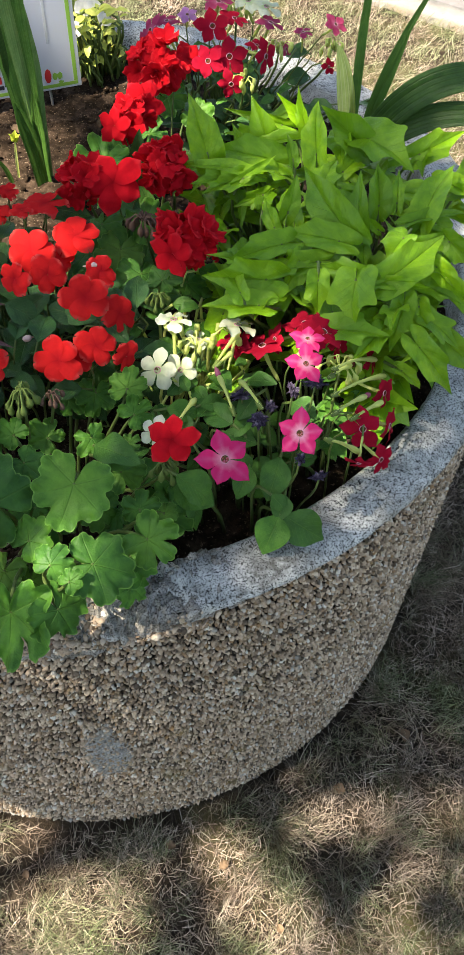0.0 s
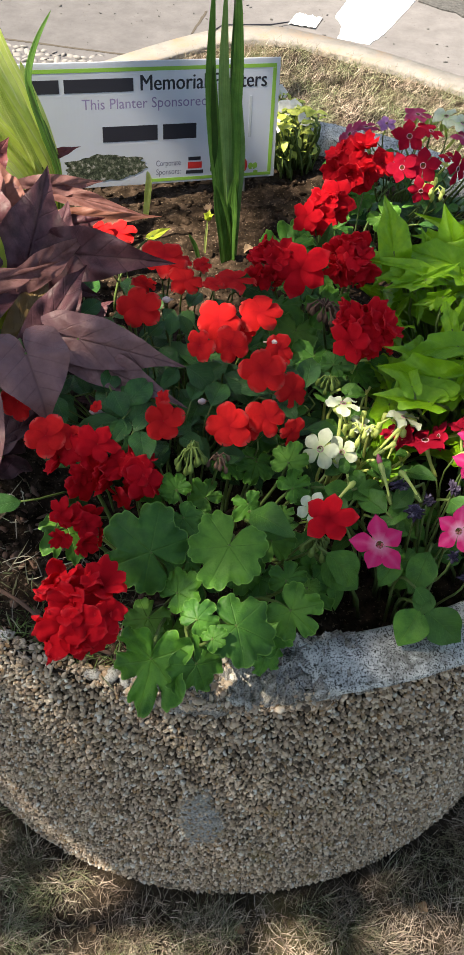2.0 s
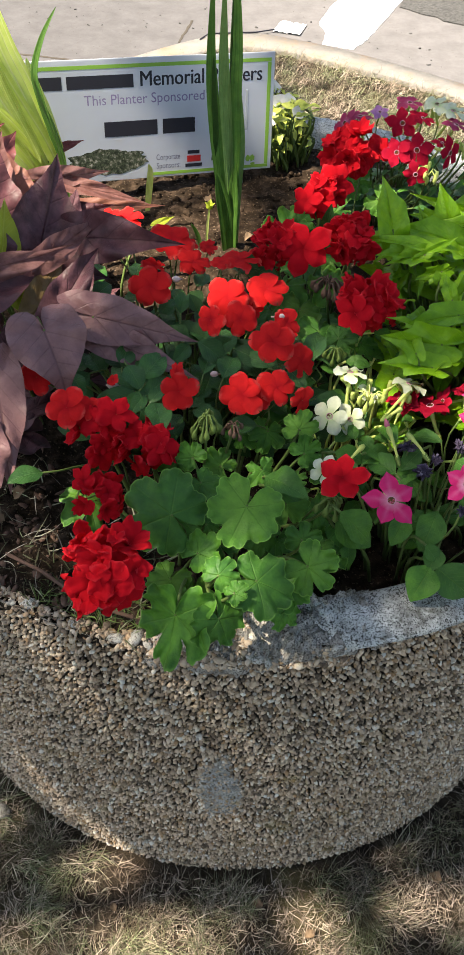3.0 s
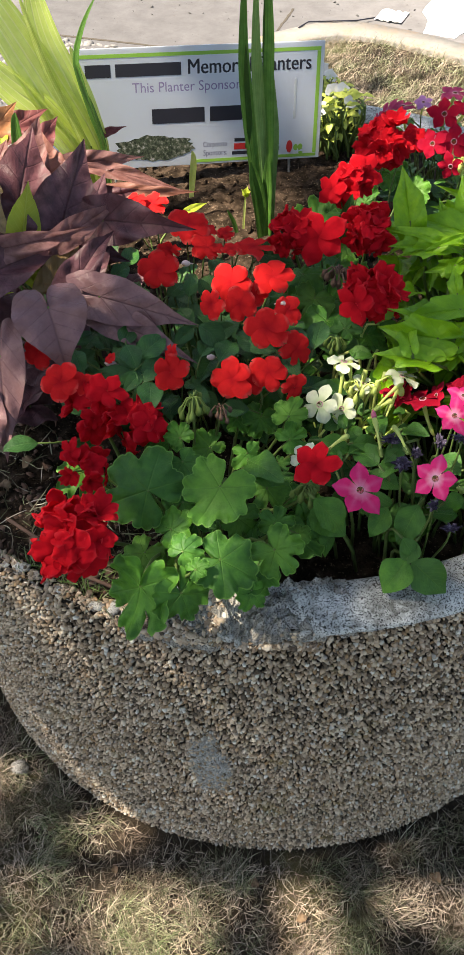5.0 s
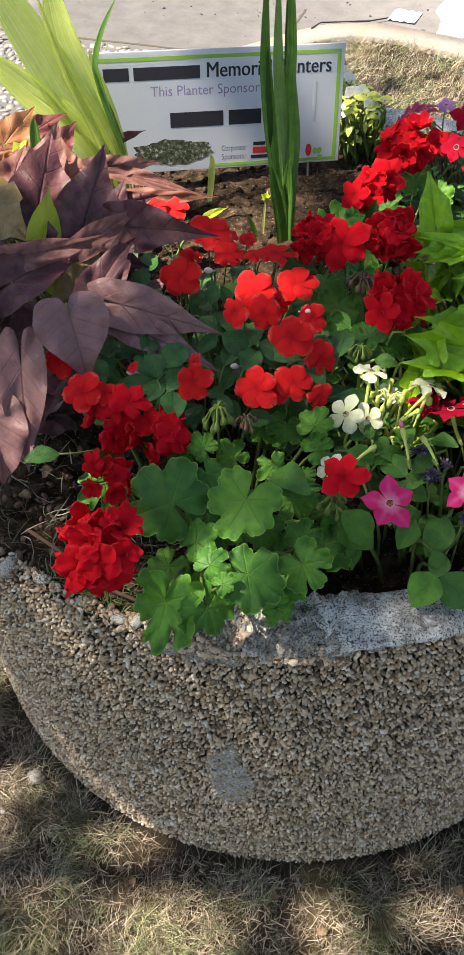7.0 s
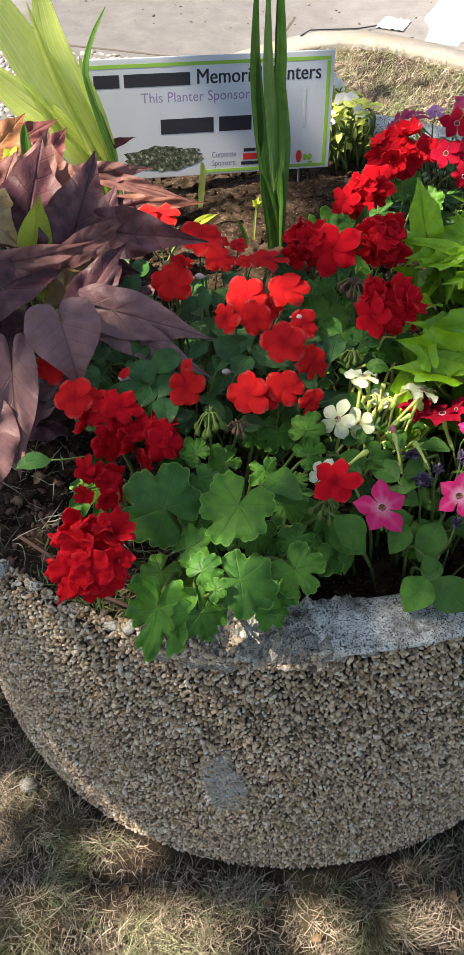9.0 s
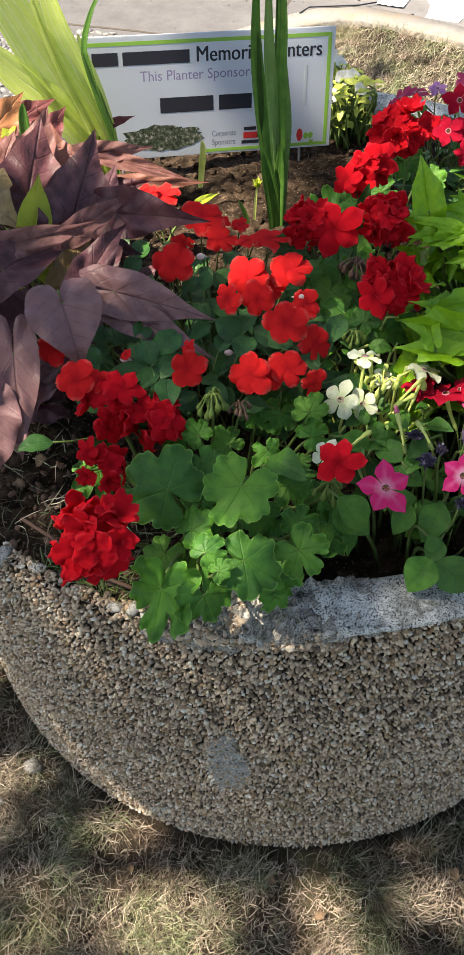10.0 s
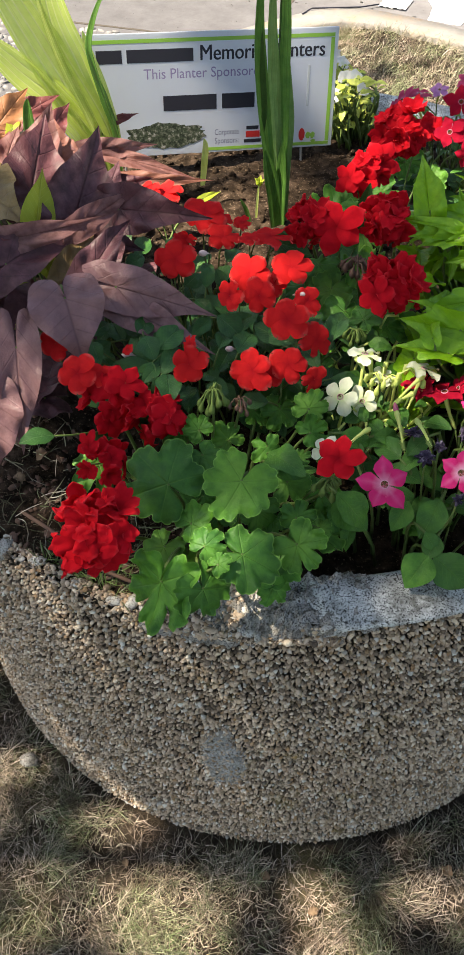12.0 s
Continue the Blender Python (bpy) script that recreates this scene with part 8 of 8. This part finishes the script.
def shade_tree():
    bark = mat_bark()
    foliage = mat_leaf("tree_leaf", (0.045, 0.10, 0.02), (0.09, 0.16, 0.03), (0.1, 0.16, 0.04), through=0.2)
    tree = thing("tree", "broad leafy shade tree beside the lawn", "tree", at=Matrix.Translation((-6.9, -1.5, 0)))
    foot = Vector((-6.9, -1.5, 0))
    rng = random.Random(21)
    part("trunk", tube([Vector((0, 0, -0.1)), Vector((0.02, 0, 0.5)), Vector((0.06, 0.03, 2.0)), Vector((0.25, 0.1, 3.8)), Vector((0.7, 0.2, 5.6)), Vector((1.4, 0.4, 7.2))], [0.32, 0.25, 0.21, 0.17, 0.12, 0.06], 14), bark, tree)
    for k in range(16):
        start = Vector((0.28 + 0.06 * k, 0.1 + 0.015 * k, 4.0 + 0.17 * k))
        end = Vector((CROWN.x + CROWN_R * math.cos(k * 2.4) * rng.uniform(0.4, 0.95), CROWN.y + CROWN_R * math.sin(k * 2.4) * rng.uniform(0.4, 0.95), CROWN.z + rng.uniform(-0.5, 0.9))) - foot
        mid = start.lerp(end, 0.5) + Vector((0, 0, 0.35))
        part("limb", tube([start, start.lerp(mid, 0.6), mid, mid.lerp(end, 0.6), end], [0.07, 0.055, 0.04, 0.028, 0.012], 7), bark, tree)
    nr = np.random.default_rng(CROWN_SEED)
    clumps = []
    for _ in range(CROWN_CLUMPS):
        r, t = CROWN_R * math.sqrt(nr.uniform(0, 1)), nr.uniform(0, 6.28)
        clumps.append((CROWN.x + r * math.cos(t), CROWN.y + r * math.sin(t), CROWN.z + nr.uniform(-0.7, 1.0) * math.sqrt(max(0.1, 1 - (r / CROWN_R) ** 2))))
    clumps = np.array(clumps) - np.array(foot)
    n = CROWN_LEAVES
    at = clumps[nr.integers(0, len(clumps), n)] + nr.normal(0, 0.20, (n, 3))
    # a bough that reaches out over the kerb
    for k in range(3):
        spot = Vector((0.22 + 0.07 * k, 2.15 + 0.09 * k, 0.0)) + SUN_WAY * 7.5 - foot
        at = np.concatenate([at, np.array(spot) + nr.normal(0, 0.12, (8, 3))])
    # the crown carried on unseen behind and beside the lawn, to block sky light
    m_ = 2600
    broad = np.stack([nr.uniform(-10, 6, m_), nr.uniform(-9, -2.4, m_), nr.uniform(5.2, 9.6, m_)], 1) - np.array(foot)
    at = np.concatenate([at, broad])
    n = len(at)
    a_ = nr.normal(size=(n, 3))
    a_ /= np.linalg.norm(a_, axis=1)[:, None]
    up = nr.normal(size=(n, 3)) * 0.6 + np.array([0, 0, 1.0])
    b_ = np.cross(up, a_)
    b_ /= np.linalg.norm(b_, axis=1)[:, None]
    # openings in the crown through which the sun comes
    fall = (at + np.array(foot))
    open_ = np.zeros(n, bool)
    for gx, gy, gz_, gr in GAPS:
        d = fall - np.array((gx, gy, gz_))
        off = d - (d @ np.array(SUN_WAY))[:, None] * np.array(SUN_WAY)
        open_ |= np.linalg.norm(off, axis=1) < gr
    # the crown ends above the planter's far side
    land = fall - np.array(SUN_WAY)[None] * (fall[:, 2:3] / SUN_WAY.z)
    open_ |= (land[:, 1] > 0.80 + 0.16 * np.sin(land[:, 0] * 9) * np.sin(land[:, 0] * 4 + 1)) & (np.arange(n) < CROWN_LEAVES)
    at, a_, b_, n = at[~open_], a_[~open_], b_[~open_], int((~open_).sum())
    # dense unseen twigs added in the crown to shade the planter's near rim and wall
    tw = np.random.default_rng(4)
    for x, y, z, count, loose in ((0.045, -0.575, 0.71, 2, 0.02), (-0.300, -0.527, 0.57, 5, 0.05), (-0.287, -0.534, 0.44, 5, 0.05), (-0.284, -0.535, 0.29, 5, 0.05), (-0.262, -0.545, 0.13, 4, 0.04)):
        at = np.concatenate([at, np.array(Vector((x, y, z)) + SUN_WAY * 7.1 - foot) + tw.normal(0, loose, (count, 3))])
        a_, b_ = np.concatenate([a_, a_[:count]]), np.concatenate([b_, b_[:count]])
    n = len(at)
    size = np.where(at[:, 1:2] + foot.y < -2.35, 2.6, 1.0) * nr.uniform(0.045, 0.085, n)[:, None]
    quad = np.stack([at - a_ * size, at + b_ * size * 0.55 + a_ * 0.1 * size, at + a_ * size, at - b_ * size * 0.55 + a_ * 0.1 * size], 1).reshape(-1, 3)
    tris = (np.array([(0, 1, 2), (0, 2, 3)])[None] + (np.arange(n) * 4)[:, None, None]).reshape(-1, 3)
    tagged(part("crown", fast_mesh("crown", quad, tris), foliage, tree, smooth=False), kind="stuff")


CROWN, CROWN_R, CROWN_SEED, CROWN_CLUMPS, CROWN_LEAVES = Vector((-3.6, -0.75, 7.0)), 1.78, 7, 310, 7000
GAPS = [(-0.265, -0.625, 0, 0.065), (0.117, -0.695, 0, 0.05), (0.12, -0.76, 0, 0.045), (0.150, -0.82, 0, 0.06), (-0.083, -0.775, 0, 0.04), (0.235, -0.642, 0, 0.04), (-0.37, -0.68, 0, 0.05), (-0.49, -0.41, 0, 0.13), (-0.14, -0.70, 0, 0.05), (-0.50, -0.58, 0, 0.06), (0.37, -0.68, 0, 0.03), (-0.33, -0.75, 0, 0.035), (-0.20, -0.77, 0, 0.03), (-0.56, -0.50, 0, 0.06), (0.135, -0.365, 0.85, 0.042), (0.205, -0.46, 0.87, 0.042), (0.07, 0.40, 0.78, 0.06),
        (0.37, -0.40, 0.717, 0.03), (-0.26, 0.04, 0.88, 0.14), (-0.36, 0.16, 0.95, 0.24), (0.02, -0.25, 0.86, 0.05), (0.07, -0.375, 0.84, 0.032), (0.12, -0.31, 0.87, 0.02), (-0.03, -0.42, 0.79, 0.035), (0.12, -0.51, 0.84, 0.035), (-0.08, 0.2, 0.71, 0.05), (0.30, -0.05, 0.90, 0.05), (0.075, -0.575, 0.717, 0.012)]
shade_tree()
pebbles()
